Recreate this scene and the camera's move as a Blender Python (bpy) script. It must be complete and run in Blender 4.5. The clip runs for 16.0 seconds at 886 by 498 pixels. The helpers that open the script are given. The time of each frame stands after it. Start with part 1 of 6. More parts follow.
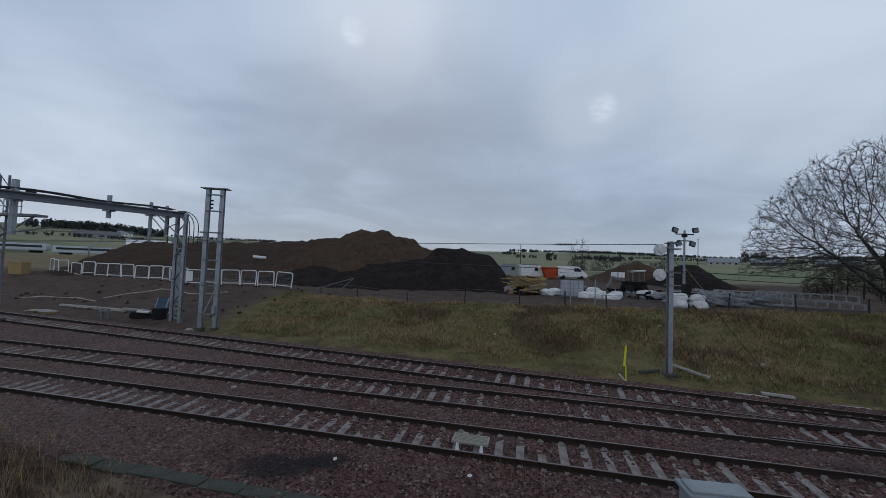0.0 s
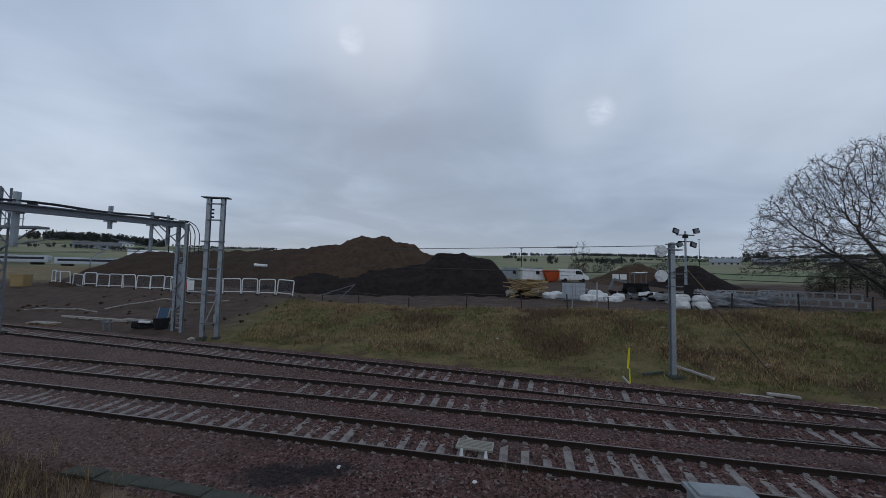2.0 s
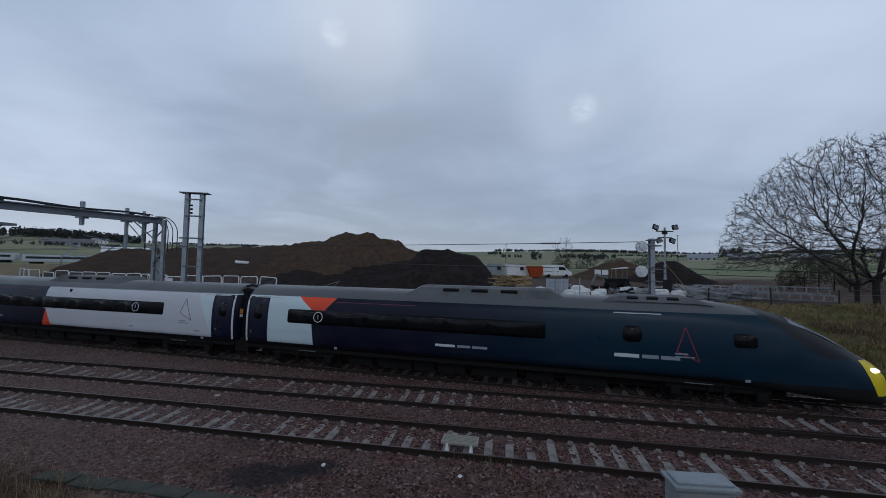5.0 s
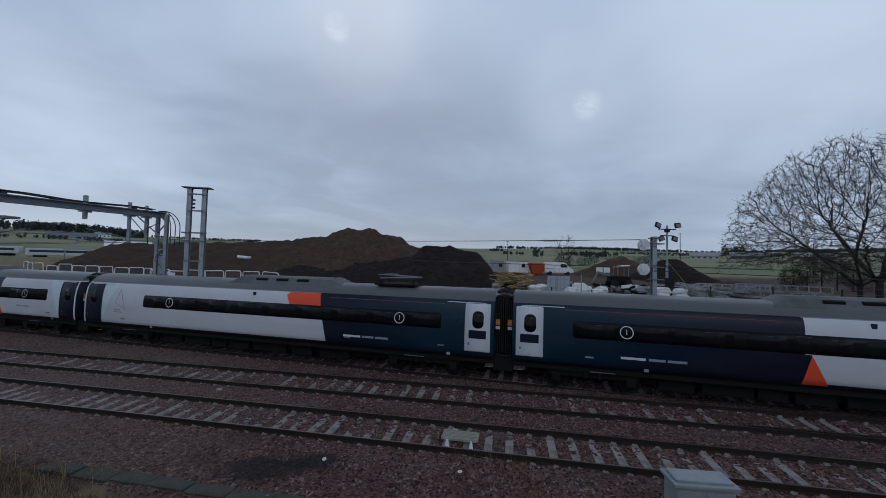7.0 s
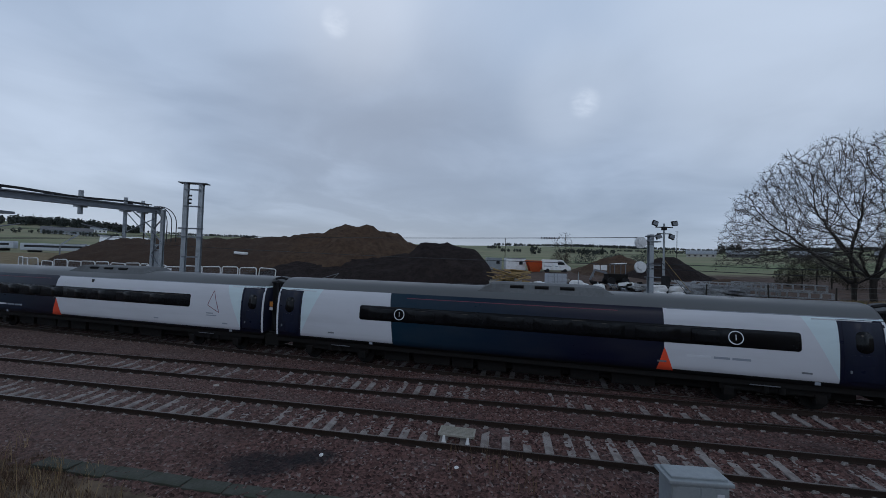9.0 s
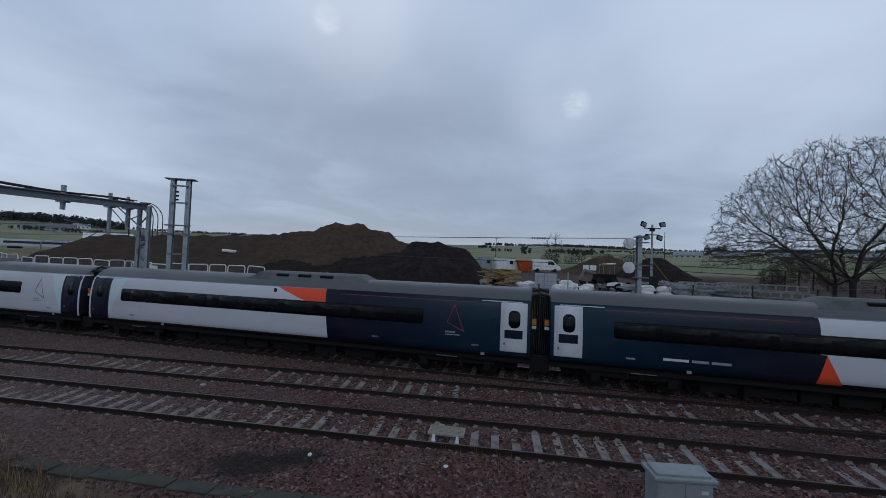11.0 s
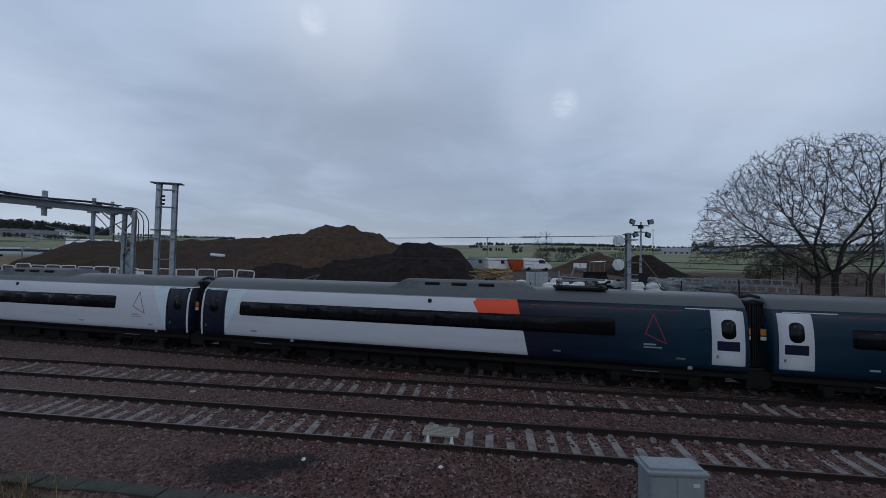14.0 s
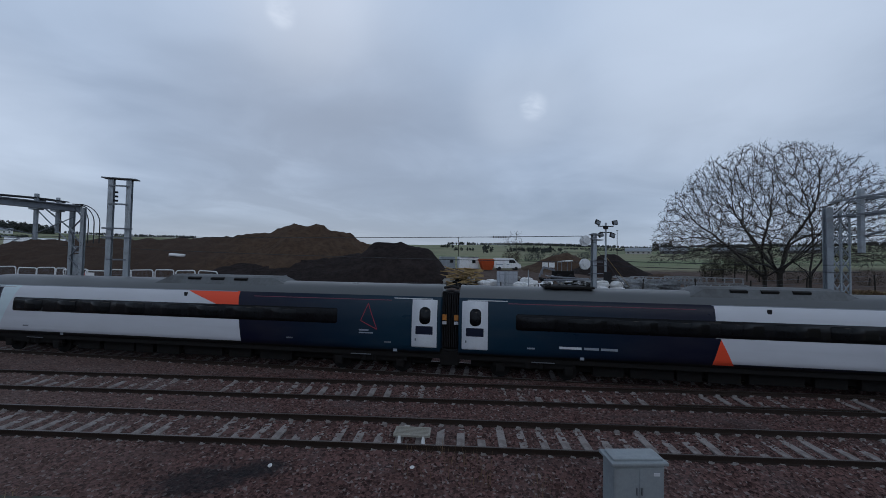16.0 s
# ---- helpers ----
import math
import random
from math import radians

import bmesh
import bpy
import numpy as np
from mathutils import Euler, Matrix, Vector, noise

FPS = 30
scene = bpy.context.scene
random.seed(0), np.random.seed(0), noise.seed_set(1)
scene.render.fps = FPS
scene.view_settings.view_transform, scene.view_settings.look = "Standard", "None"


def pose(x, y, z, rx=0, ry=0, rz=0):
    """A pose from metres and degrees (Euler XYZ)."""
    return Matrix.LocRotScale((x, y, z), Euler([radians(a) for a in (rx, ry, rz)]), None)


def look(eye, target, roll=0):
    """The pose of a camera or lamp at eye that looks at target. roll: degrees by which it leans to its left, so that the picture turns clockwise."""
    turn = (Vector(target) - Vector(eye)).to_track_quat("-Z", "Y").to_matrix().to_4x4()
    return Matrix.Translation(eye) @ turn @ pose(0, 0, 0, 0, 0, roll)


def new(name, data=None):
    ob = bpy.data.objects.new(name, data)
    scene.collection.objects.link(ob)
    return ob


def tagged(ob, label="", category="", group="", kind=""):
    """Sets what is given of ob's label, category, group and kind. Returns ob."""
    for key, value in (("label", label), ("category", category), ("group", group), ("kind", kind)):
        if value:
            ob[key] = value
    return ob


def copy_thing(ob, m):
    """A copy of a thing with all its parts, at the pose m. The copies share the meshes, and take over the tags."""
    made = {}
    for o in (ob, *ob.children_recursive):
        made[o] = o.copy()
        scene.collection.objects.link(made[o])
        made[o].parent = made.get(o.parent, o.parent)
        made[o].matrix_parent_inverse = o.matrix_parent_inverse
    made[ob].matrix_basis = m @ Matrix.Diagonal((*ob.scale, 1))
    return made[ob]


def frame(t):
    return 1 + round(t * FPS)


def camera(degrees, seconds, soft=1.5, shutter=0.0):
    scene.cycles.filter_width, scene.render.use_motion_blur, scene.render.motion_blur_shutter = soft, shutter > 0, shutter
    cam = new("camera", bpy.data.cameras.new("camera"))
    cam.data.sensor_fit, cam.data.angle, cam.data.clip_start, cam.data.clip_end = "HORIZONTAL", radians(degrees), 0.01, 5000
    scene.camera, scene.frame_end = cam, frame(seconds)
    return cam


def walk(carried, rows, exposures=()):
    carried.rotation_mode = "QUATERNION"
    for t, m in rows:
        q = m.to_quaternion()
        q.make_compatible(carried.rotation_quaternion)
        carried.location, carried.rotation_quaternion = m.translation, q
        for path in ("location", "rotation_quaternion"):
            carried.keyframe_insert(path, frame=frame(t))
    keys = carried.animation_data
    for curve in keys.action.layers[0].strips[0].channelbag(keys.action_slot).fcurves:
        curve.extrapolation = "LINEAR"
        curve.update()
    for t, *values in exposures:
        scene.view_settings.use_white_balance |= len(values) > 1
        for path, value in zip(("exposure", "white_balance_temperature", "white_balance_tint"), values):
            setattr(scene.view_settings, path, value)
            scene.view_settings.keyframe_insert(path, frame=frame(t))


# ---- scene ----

# ---- camera: stands on one spot and turns ----
EYE_HEIGHT = 4.85
cam = camera(99.3, 16.0, soft=0.8)
TURNS = [  # seconds, yaw, pitch, roll
    (0.0, -0.10, 2.50, -2.20),
    (0.5, 0.47, 3.29, -2.20),
    (1.0, 1.20, 3.27, -3.03),
    (1.5, 1.09, 3.29, -1.36),
    (2.0, 0.07, 3.25, -1.23),
    (2.5, -0.84, 3.38, -0.94),
    (3.0, -1.46, 3.39, -0.83),
    (5.5, -2.25, 2.23, -1.04),
    (6.0, -2.26, 1.80, -1.18),
    (6.5, -2.23, 1.81, -1.38),
    (7.0, -1.97, 2.19, -1.42),
    (7.5, -1.89, 1.83, -1.24),
    (8.0, -1.85, 1.33, -0.99),
    (8.5, -2.32, 1.31, -1.38),
    (9.0, -2.34, 1.73, -1.67),
    (9.5, -2.26, 2.11, -1.71),
    (10.0, -2.78, 1.84, -2.10),
    (12.5, -4.80, 1.58, -1.25),
    (13.0, -4.97, 1.91, -1.13),
    (13.5, -4.95, 1.81, -1.20),
    (14.0, -5.01, 1.76, -1.06),
    (14.5, -5.44, 1.50, -1.20),
    (15.0, -6.71, 1.53, -1.59),
    (15.5, -8.65, 1.67, -2.13),
    (16.0, -9.35, 1.79, -0.95),
]
EXPOSURE = 0.0
walk(cam, [(t, pose(0, 0, EYE_HEIGHT, 90 + pitch, roll, yaw)) for t, yaw, pitch, roll in TURNS],
     exposures=[(0.0, EXPOSURE + 0.04, 6500, 10), (3.2, EXPOSURE + 0.04, 6450, 10), (5.3, EXPOSURE, 6280, 10), (16.0, EXPOSURE, 6230, 10)])

# ---- world and sun: heavy overcast ----
world = bpy.data.worlds.new("overcast_sky")
scene.world = world
world.use_nodes = True
wt = world.node_tree
wt.nodes.clear()


def wnode(kind, **values):
    n = wt.nodes.new(kind)
    for key, value in values.items():
        n.inputs[key].default_value = value
    return n


def wmath(op, a, b=0.0):
    n = wt.nodes.new("ShaderNodeMath")
    n.operation = op
    for i, v in enumerate((a, b)):
        if isinstance(v, (int, float)):
            n.inputs[i].default_value = v
        else:
            wt.links.new(v, n.inputs[i])
    return n.outputs[0]


def wmix(fac, a, b):
    n = wt.nodes.new("ShaderNodeMix")
    n.data_type = "RGBA"
    n.clamp_factor = True
    for i, v in ((0, fac), (6, a), (7, b)):
        if isinstance(v, (int, float)):
            n.inputs[i].default_value = v
        elif isinstance(v, tuple):
            n.inputs[i].default_value = (*v, 1)
        else:
            wt.links.new(v, n.inputs[i])
    return n.outputs[2]


def wramp(fac, lo, hi):
    n = wt.nodes.new("ShaderNodeMapRange")
    n.interpolation_type = "SMOOTHSTEP"
    n.inputs["From Min"].default_value, n.inputs["From Max"].default_value = lo, hi
    wt.links.new(fac, n.inputs["Value"])
    return n.outputs[0]


sky = wt.nodes.new("ShaderNodeTexSky")
sky.sky_type = "NISHITA"
sky.sun_disc = False
sky.sun_elevation, sky.sun_rotation = radians(38), radians(-10)
coord = wt.nodes.new("ShaderNodeTexCoord")
sep = wt.nodes.new("ShaderNodeSeparateXYZ")
wt.links.new(coord.outputs["Generated"], sep.inputs[0])
dx, dy, dz = sep.outputs
up = wmath("MAXIMUM", dz, 0.0)
flat = wmath("ADD", up, 0.16)          # the cloud deck, seen in perspective
deck = wt.nodes.new("ShaderNodeCombineXYZ")
wt.links.new(wmath("DIVIDE", dx, flat), deck.inputs[0])
wt.links.new(wmath("DIVIDE", dy, flat), deck.inputs[1])


def cloud(scale, detail, rough, seed, distort=0.0):
    n = wnode("ShaderNodeTexNoise", Scale=scale, Detail=detail, Roughness=rough, Distortion=distort)
    shift = wt.nodes.new("ShaderNodeVectorMath")
    shift.operation = "ADD"
    shift.inputs[1].default_value = (seed, seed * 0.7, seed * 1.3)
    wt.links.new(deck.outputs[0], shift.inputs[0])
    wt.links.new(shift.outputs[0], n.inputs["Vector"])
    return n.outputs["Fac"]


big = wramp(cloud(0.55, 4, 0.50, 3.1, 0.5), 0.30, 0.70)
fine = wramp(cloud(1.5, 6, 0.52, 8.4, 0.5), 0.25, 0.78)
mass = wmath("ADD", wmath("MULTIPLY", big, 0.62), wmath("MULTIPLY", fine, 0.38))
body_tone = wmix(mass, (0.235, 0.300, 0.405), (0.520, 0.615, 0.765))
high = wmix(wmath("MULTIPLY", wramp(dz, 0.28, 0.55), 0.5), body_tone, (0.55, 0.66, 0.82))
high = wmix(wramp(dz, 0.60, 0.85), high, (0.17, 0.205, 0.25))   # overhead, out of view, the sky is darkened to dim the ground
low = wmix(wmath("MULTIPLY", wramp(dz, 0.16, 0.02), 0.5), high, (0.385, 0.45, 0.55))


def thin_spot(tone, az, el, size, gain, ragged=True):
    # a thin place in the deck where the light comes through
    dot = wt.nodes.new("ShaderNodeVectorMath")
    dot.operation = "DOT_PRODUCT"
    a, e = radians(az), radians(el)
    dot.inputs[1].default_value = (math.sin(a) * math.cos(e), math.cos(a) * math.cos(e), math.sin(e))
    wt.links.new(coord.outputs["Generated"], dot.inputs[0])
    k = wramp(dot.outputs["Value"], math.cos(radians(size)), 1.0)
    torn = wramp(cloud(9.0, 5, 0.6, az * 0.1, 0.6), 0.30, 0.72)
    k = wmath("MULTIPLY", k, k)
    if ragged:
        k = wmath("MULTIPLY", k, wmath("ADD", torn, 0.2))
    return wmix(wmath("MULTIPLY", k, gain), tone, (0.74, 0.81, 0.91))


def thick_mass(tone, az, el, size, gain, colour):
    # a heavier, darker body of cloud low in the deck
    dot = wt.nodes.new("ShaderNodeVectorMath")
    dot.operation = "DOT_PRODUCT"
    a, e = radians(az), radians(el)
    dot.inputs[1].default_value = (math.sin(a) * math.cos(e), math.cos(a) * math.cos(e), math.sin(e))
    wt.links.new(coord.outputs["Generated"], dot.inputs[0])
    k = wramp(dot.outputs["Value"], math.cos(radians(size)), math.cos(radians(size * 0.25)))
    edge = wramp(cloud(1.1, 5, 0.55, 21.0, 0.8), 0.28, 0.62)
    k = wmath("MULTIPLY", k, wmath("ADD", wmath("MULTIPLY", edge, 0.55), 0.45))
    return wmix(wmath("MULTIPLY", k, gain), tone, colour)


low = thick_mass(low, -7.0, 8.0, 30.0, 0.85, (0.268, 0.325, 0.420))
low = thick_mass(low, 22.0, 9.0, 22.0, 0.45, (0.285, 0.345, 0.440))
spots = thin_spot(low, -14.9, 31.2, 2.4, 0.45)
spots = thin_spot(spots, -12.0, 33.0, 13.0, 0.22, False)
spots = thin_spot(spots, 22.6, 22.2, 2.6, 0.48)
spots = thin_spot(spots, 20.5, 23.5, 11.0, 0.25, False)
spots = thin_spot(spots, -44.0, 9.0, 17.0, 0.30, False)
spots = thin_spot(spots, 46.0, 27.0, 26.0, 0.42, False)
background = wnode("ShaderNodeBackground", Strength=1.0)
# a little of the clear sky shows through, at the strength of a grey day
dim = wt.nodes.new("ShaderNodeMix")
dim.data_type = "RGBA"
dim.blend_type = "MIX"
clear = wt.nodes.new("ShaderNodeVectorMath")
clear.operation = "SCALE"
clear.inputs["Scale"].default_value = 0.09
wt.links.new(sky.outputs[0], clear.inputs[0])
dim.inputs[0].default_value = 0.08
wt.links.new(spots, dim.inputs[6])
wt.links.new(clear.outputs[0], dim.inputs[7])
wt.links.new(dim.outputs[2], background.inputs["Color"])
out = wt.nodes.new("ShaderNodeOutputWorld")
wt.links.new(background.outputs[0], out.inputs["Surface"])

sun = new("sun", bpy.data.lights.new("sun", "SUN"))
sun.data.energy, sun.data.angle, sun.data.color = 0.25, radians(30), (1.0, 0.97, 0.92)
sun.matrix_world = look((10, -30, 40), (10, 20, 0))


# ---- materials ----
class Nodes:
    """A short way to write a node material."""

    def __init__(self, name, rough=0.8, metal=0.0, spec=0.3):
        self.mat = bpy.data.materials.new(name)
        self.mat.use_nodes = True
        self.t = self.mat.node_tree
        self.b = self.t.nodes["Principled BSDF"]
        self.b.inputs["Roughness"].default_value = rough
        self.b.inputs["Metallic"].default_value = metal
        self.b.inputs["Specular IOR Level"].default_value = spec
        self.c = self.t.nodes.new("ShaderNodeTexCoord").outputs["Object"]

    def link(self, value, socket):
        if isinstance(value, (int, float)):
            socket.default_value = value
        elif isinstance(value, tuple):
            socket.default_value = (*value, 1) if len(value) == 3 and socket.type == "RGBA" else value
        else:
            self.t.links.new(value, socket)

    def noise(self, scale, detail=4, rough=0.6, stretch=None, kind="Fac"):
        n = self.t.nodes.new("ShaderNodeTexNoise")
        n.inputs["Scale"].default_value = scale
        n.inputs["Detail"].default_value = detail
        n.inputs["Roughness"].default_value = rough
        v = self.c
        if stretch:
            m = self.t.nodes.new("ShaderNodeMapping")
            m.inputs["Scale"].default_value = stretch
            self.t.links.new(v, m.inputs["Vector"])
            v = m.outputs[0]
        self.t.links.new(v, n.inputs["Vector"])
        return n.outputs[kind]

    def cells(self, scale, out="Color"):
        n = self.t.nodes.new("ShaderNodeTexVoronoi")
        n.inputs["Scale"].default_value = scale
        self.t.links.new(self.c, n.inputs["Vector"])
        return n.outputs[out]

    def math(self, op, a, b=0.0):
        n = self.t.nodes.new("ShaderNodeMath")
        n.operation = op
        self.link(a, n.inputs[0])
        self.link(b, n.inputs[1])
        return n.outputs[0]

    def span(self, value, lo, hi, a=0.0, b=1.0):
        n = self.t.nodes.new("ShaderNodeMapRange")
        for key, v in (("From Min", lo), ("From Max", hi), ("To Min", a), ("To Max", b)):
            n.inputs[key].default_value = v
        self.link(value, n.inputs["Value"])
        return n.outputs[0]

    def mix(self, fac, a, b, blend="MIX"):
        n = self.t.nodes.new("ShaderNodeMix")
        n.data_type = "RGBA"
        n.blend_type = blend
        self.link(fac, n.inputs[0])
        self.link(a, n.inputs[6])
        self.link(b, n.inputs[7])
        return n.outputs[2]

    def axis(self, i):
        n = self.t.nodes.new("ShaderNodeSeparateXYZ")
        self.t.links.new(self.c, n.inputs[0])
        return n.outputs[i]

    def random(self, island=False):
        if island:
            return self.t.nodes.new("ShaderNodeNewGeometry").outputs["Random Per Island"]
        return self.t.nodes.new("ShaderNodeObjectInfo").outputs["Random"]

    def bump(self, height, strength=0.5, distance=0.02):
        n = self.t.nodes.new("ShaderNodeBump")
        n.inputs["Strength"].default_value = strength
        n.inputs["Distance"].default_value = distance
        self.link(height, n.inputs["Height"])
        self.t.links.new(n.outputs[0], self.b.inputs["Normal"])

    def done(self, colour, rough=None):
        self.link(colour, self.b.inputs["Base Color"])
        if rough is not None:
            self.link(rough, self.b.inputs["Roughness"])
        return self.mat


def worn(name, colour, rough=0.6, metal=0.0, spread=0.25, scale=3.0, dirt=None, spec=0.3, bump=0.15):
    """A plain surface with grain and stains."""
    n = Nodes(name, rough, metal, spec)
    grain = n.noise(scale * 9, 5, 0.7)
    stain = n.noise(scale, 4, 0.6)
    dark = tuple(c * (1 - spread) for c in colour)
    light = tuple(min(1, c * (1 + spread * 0.6)) for c in colour)
    c = n.mix(n.span(grain, 0.3, 0.7), dark, light)
    if dirt:
        c = n.mix(n.span(stain, 0.48, 0.72, 0, 0.75), c, dirt)
    else:
        c = n.mix(n.span(stain, 0.4, 0.75, 0, 0.4), c, dark)
    n.bump(grain, bump, 0.01)
    return n.done(c, n.span(stain, 0.3, 0.7, max(0.05, rough - 0.1), min(1, rough + 0.12)))


def ground_material():
    n = Nodes("ground_cover", 0.95, 0, 0.1)
    x, y = n.axis(0), n.axis(1)
    across = n.math("ADD", n.math("MULTIPLY", x, 0.289), n.math("MULTIPLY", y, 0.957))
    wob = n.noise(0.35, 5, 0.65)
    patch = n.noise(0.9, 6, 0.7)
    grit = n.noise(9, 6, 0.75)
    grass = n.mix(n.span(patch, 0.36, 0.66), (0.118, 0.122, 0.044), (0.275, 0.205, 0.110))
    grass = n.mix(n.span(wob, 0.42, 0.70, 0, 0.5), grass, (0.195, 0.128, 0.076))
    grass = n.mix(n.span(grit, 0.35, 0.7, 0.0, 0.55), grass, (0.040, 0.044, 0.022))
    scuff = n.noise(0.6, 7, 0.75, (0.6, 1.3, 1))
    grass = n.mix(n.span(scuff, 0.50, 0.60, 0, 0.75), grass, (0.085, 0.056, 0.042))
    soil = n.mix(n.span(patch, 0.3, 0.7), (0.058, 0.042, 0.036), (0.130, 0.094, 0.078))
    soil = n.mix(n.span(grit, 0.55, 0.8, 0, 0.5), soil, (0.16, 0.13, 0.112))
    # bare soil towards the works, turf on the bank
    edge = n.math("ADD", n.math("SUBTRACT", x, n.math("MULTIPLY", wob, 5.0)), 18.0)
    bare = n.span(edge, 0.0, -2.5)
    yard = n.span(n.math("ADD", across, n.math("MULTIPLY", patch, 5.0)), 33.5, 36.0)
    bare = n.math("MAXIMUM", bare, yard)
    near = n.mix(bare, grass, soil)
    near = n.mix(n.span(across, 7.6, 6.6), near, n.mix(n.span(patch, 0.35, 0.65), (0.105, 0.078, 0.060), (0.210, 0.160, 0.115)))
    far_field = n.noise(0.012, 3, 0.5)
    strip = n.noise(0.02, 2, 0.5, (0.25, 2.2, 1))
    # field greens include the paling of distance haze
    field = n.mix(n.span(strip, 0.42, 0.56), (0.178, 0.215, 0.122), (0.265, 0.260, 0.168))
    field = n.mix(n.span(far_field, 0.50, 0.62, 0, 0.45), field, (0.070, 0.060, 0.040))
    dist = n.math("ADD", across, n.math("MULTIPLY", wob, 14.0))
    tan = n.mix(n.span(patch, 0.3, 0.7), (0.150, 0.120, 0.070), (0.260, 0.205, 0.130))
    field = n.mix(n.math("MULTIPLY", n.span(x, -44, -48), n.span(n.math("ADD", across, n.math("MULTIPLY", wob, 8.0)), 72, 66)), field, tan)
    left_field = n.span(n.math("ADD", n.math("MULTIPLY", x, -1.0), 0.0), 44, 52)
    far = n.math("MAXIMUM", n.span(dist, 84, 92), n.math("MULTIPLY", left_field, n.span(across, 34, 37)))
    n.bump(grit, 0.6, 0.06)
    return n.done(n.mix(far, near, field))


def ballast_material():
    n = Nodes("ballast_stone", 0.9, 0, 0.2)
    cell = n.cells(17.0)
    sepn = n.t.nodes.new("ShaderNodeSeparateColor")
    n.t.links.new(cell, sepn.inputs[0])
    tone = sepn.outputs[0]
    c = n.mix(tone, (0.026, 0.013, 0.012), (0.180, 0.100, 0.091))
    pale = n.span(sepn.outputs[1], 0.90, 0.95, 0, 0.8)
    c = n.mix(pale, c, (0.26, 0.22, 0.21))
    wide = n.noise(0.5, 5, 0.6)
    c = n.mix(n.span(wide, 0.5, 0.72, 0, 0.45), c, (0.12, 0.10, 0.10))
    oil = n.noise(0.33, 3, 0.5)
    c = n.mix(n.span(oil, 0.56, 0.70, 0, 0.6), c, (0.045, 0.026, 0.024))
    dust = n.span(n.math("ADD", n.axis(0), n.math("MULTIPLY", n.noise(0.4, 5, 0.6), 8.0)), 1.0, -9.0, 0, 0.55)
    c = n.mix(n.math("MULTIPLY", dust, n.span(tone, 0.0, 1.0, 0.5, 1.0)), c, (0.195, 0.145, 0.130))
    # two oily patches beside the near rail
    for cx, cy, r in ((-4.0, 9.5, 1.0), (-2.7, 9.75, 0.6)):
        ex = n.math("DIVIDE", n.math("SUBTRACT", n.axis(0), cx), r * 1.4)
        ey = n.math("DIVIDE", n.math("SUBTRACT", n.axis(1), cy), r * 0.8)
        d2 = n.math("ADD", n.math("MULTIPLY", ex, ex), n.math("MULTIPLY", ey, ey))
        d2 = n.math("ADD", d2, n.math("MULTIPLY", n.noise(2.2, 4, 0.7), 1.4))
        c = n.mix(n.span(d2, 1.5, 0.9, 0, 0.8), c, (0.020, 0.020, 0.023))
    n.bump(n.cells(17.0, "Distance"), 1.0, 0.035)
    return n.done(c)


M = {
    "ground": ground_material(),
    "ballast": ballast_material(),
    "rail": worn("rail_steel", (0.028, 0.018, 0.014), 0.8, 0.0, 0.4, 5, (0.042, 0.027, 0.021)),
    "rail_top": worn("polished_rail_head", (0.19, 0.165, 0.155), 0.35, 0.9, 0.2, 3),
    "sleeper": worn("weathered_concrete", (0.30, 0.27, 0.26), 0.92, 0, 0.35, 2.5, (0.11, 0.085, 0.078)),
    "concrete": worn("pale_concrete", (0.42, 0.40, 0.37), 0.92, 0, 0.25, 2.0, (0.2, 0.17, 0.14)),
    "clip": worn("clip_plastic", (0.33, 0.31, 0.30), 0.7, 0, 0.5, 6),
    "galv": worn("galvanised_steel", (0.36, 0.39, 0.42), 0.5, 0.55, 0.2, 2.5, (0.25, 0.26, 0.27)),
    "galv_dark": worn("dull_galvanised_steel", (0.20, 0.215, 0.24), 0.6, 0.4, 0.2, 2.5),
    "wire": worn("dark_wire", (0.05, 0.05, 0.055), 0.6, 0.4, 0.2, 5),
    "black": worn("black_rubber", (0.016, 0.016, 0.018), 0.75, 0, 0.3, 4),
    "white": worn("white_paint", (0.78, 0.79, 0.80), 0.5, 0, 0.12, 2, (0.55, 0.53, 0.5)),
    "porcelain": worn("white_wheel_paint", (0.70, 0.71, 0.72), 0.5, 0, 0.15, 3),
    "yellow": worn("yellow_paint", (0.78, 0.70, 0.03), 0.5, 0, 0.12, 3),
    "orange": worn("orange_paint", (0.62, 0.13, 0.04), 0.6, 0, 0.2, 2),
    "blue": worn("blue_plastic", (0.045, 0.09, 0.15), 0.5, 0, 0.2, 3),
    "soil_brown": None,
    "soil_dark": None,
    "timber": worn("sawn_timber", (0.38, 0.27, 0.13), 0.85, 0, 0.35, 2),
    "bark": worn("bark", (0.042, 0.037, 0.033), 0.95, 0, 0.35, 3),
    "cabinet": worn("grey_cabinet_paint", (0.30, 0.335, 0.36), 0.5, 0.1, 0.1, 1.5, (0.22, 0.24, 0.25)),
    "red": worn("red_sign", (0.45, 0.05, 0.05), 0.5, 0, 0.1, 3),
    "glass": worn("dark_glass", (0.012, 0.014, 0.018), 0.08, 0, 0.1, 1, None, 0.6, 0.0),
    "slate": worn("slate_roof", (0.17, 0.17, 0.18), 0.8, 0, 0.2, 0.1),
    "stone_wall": worn("harled_wall", (0.50, 0.48, 0.45), 0.9, 0, 0.15, 0.1),
}


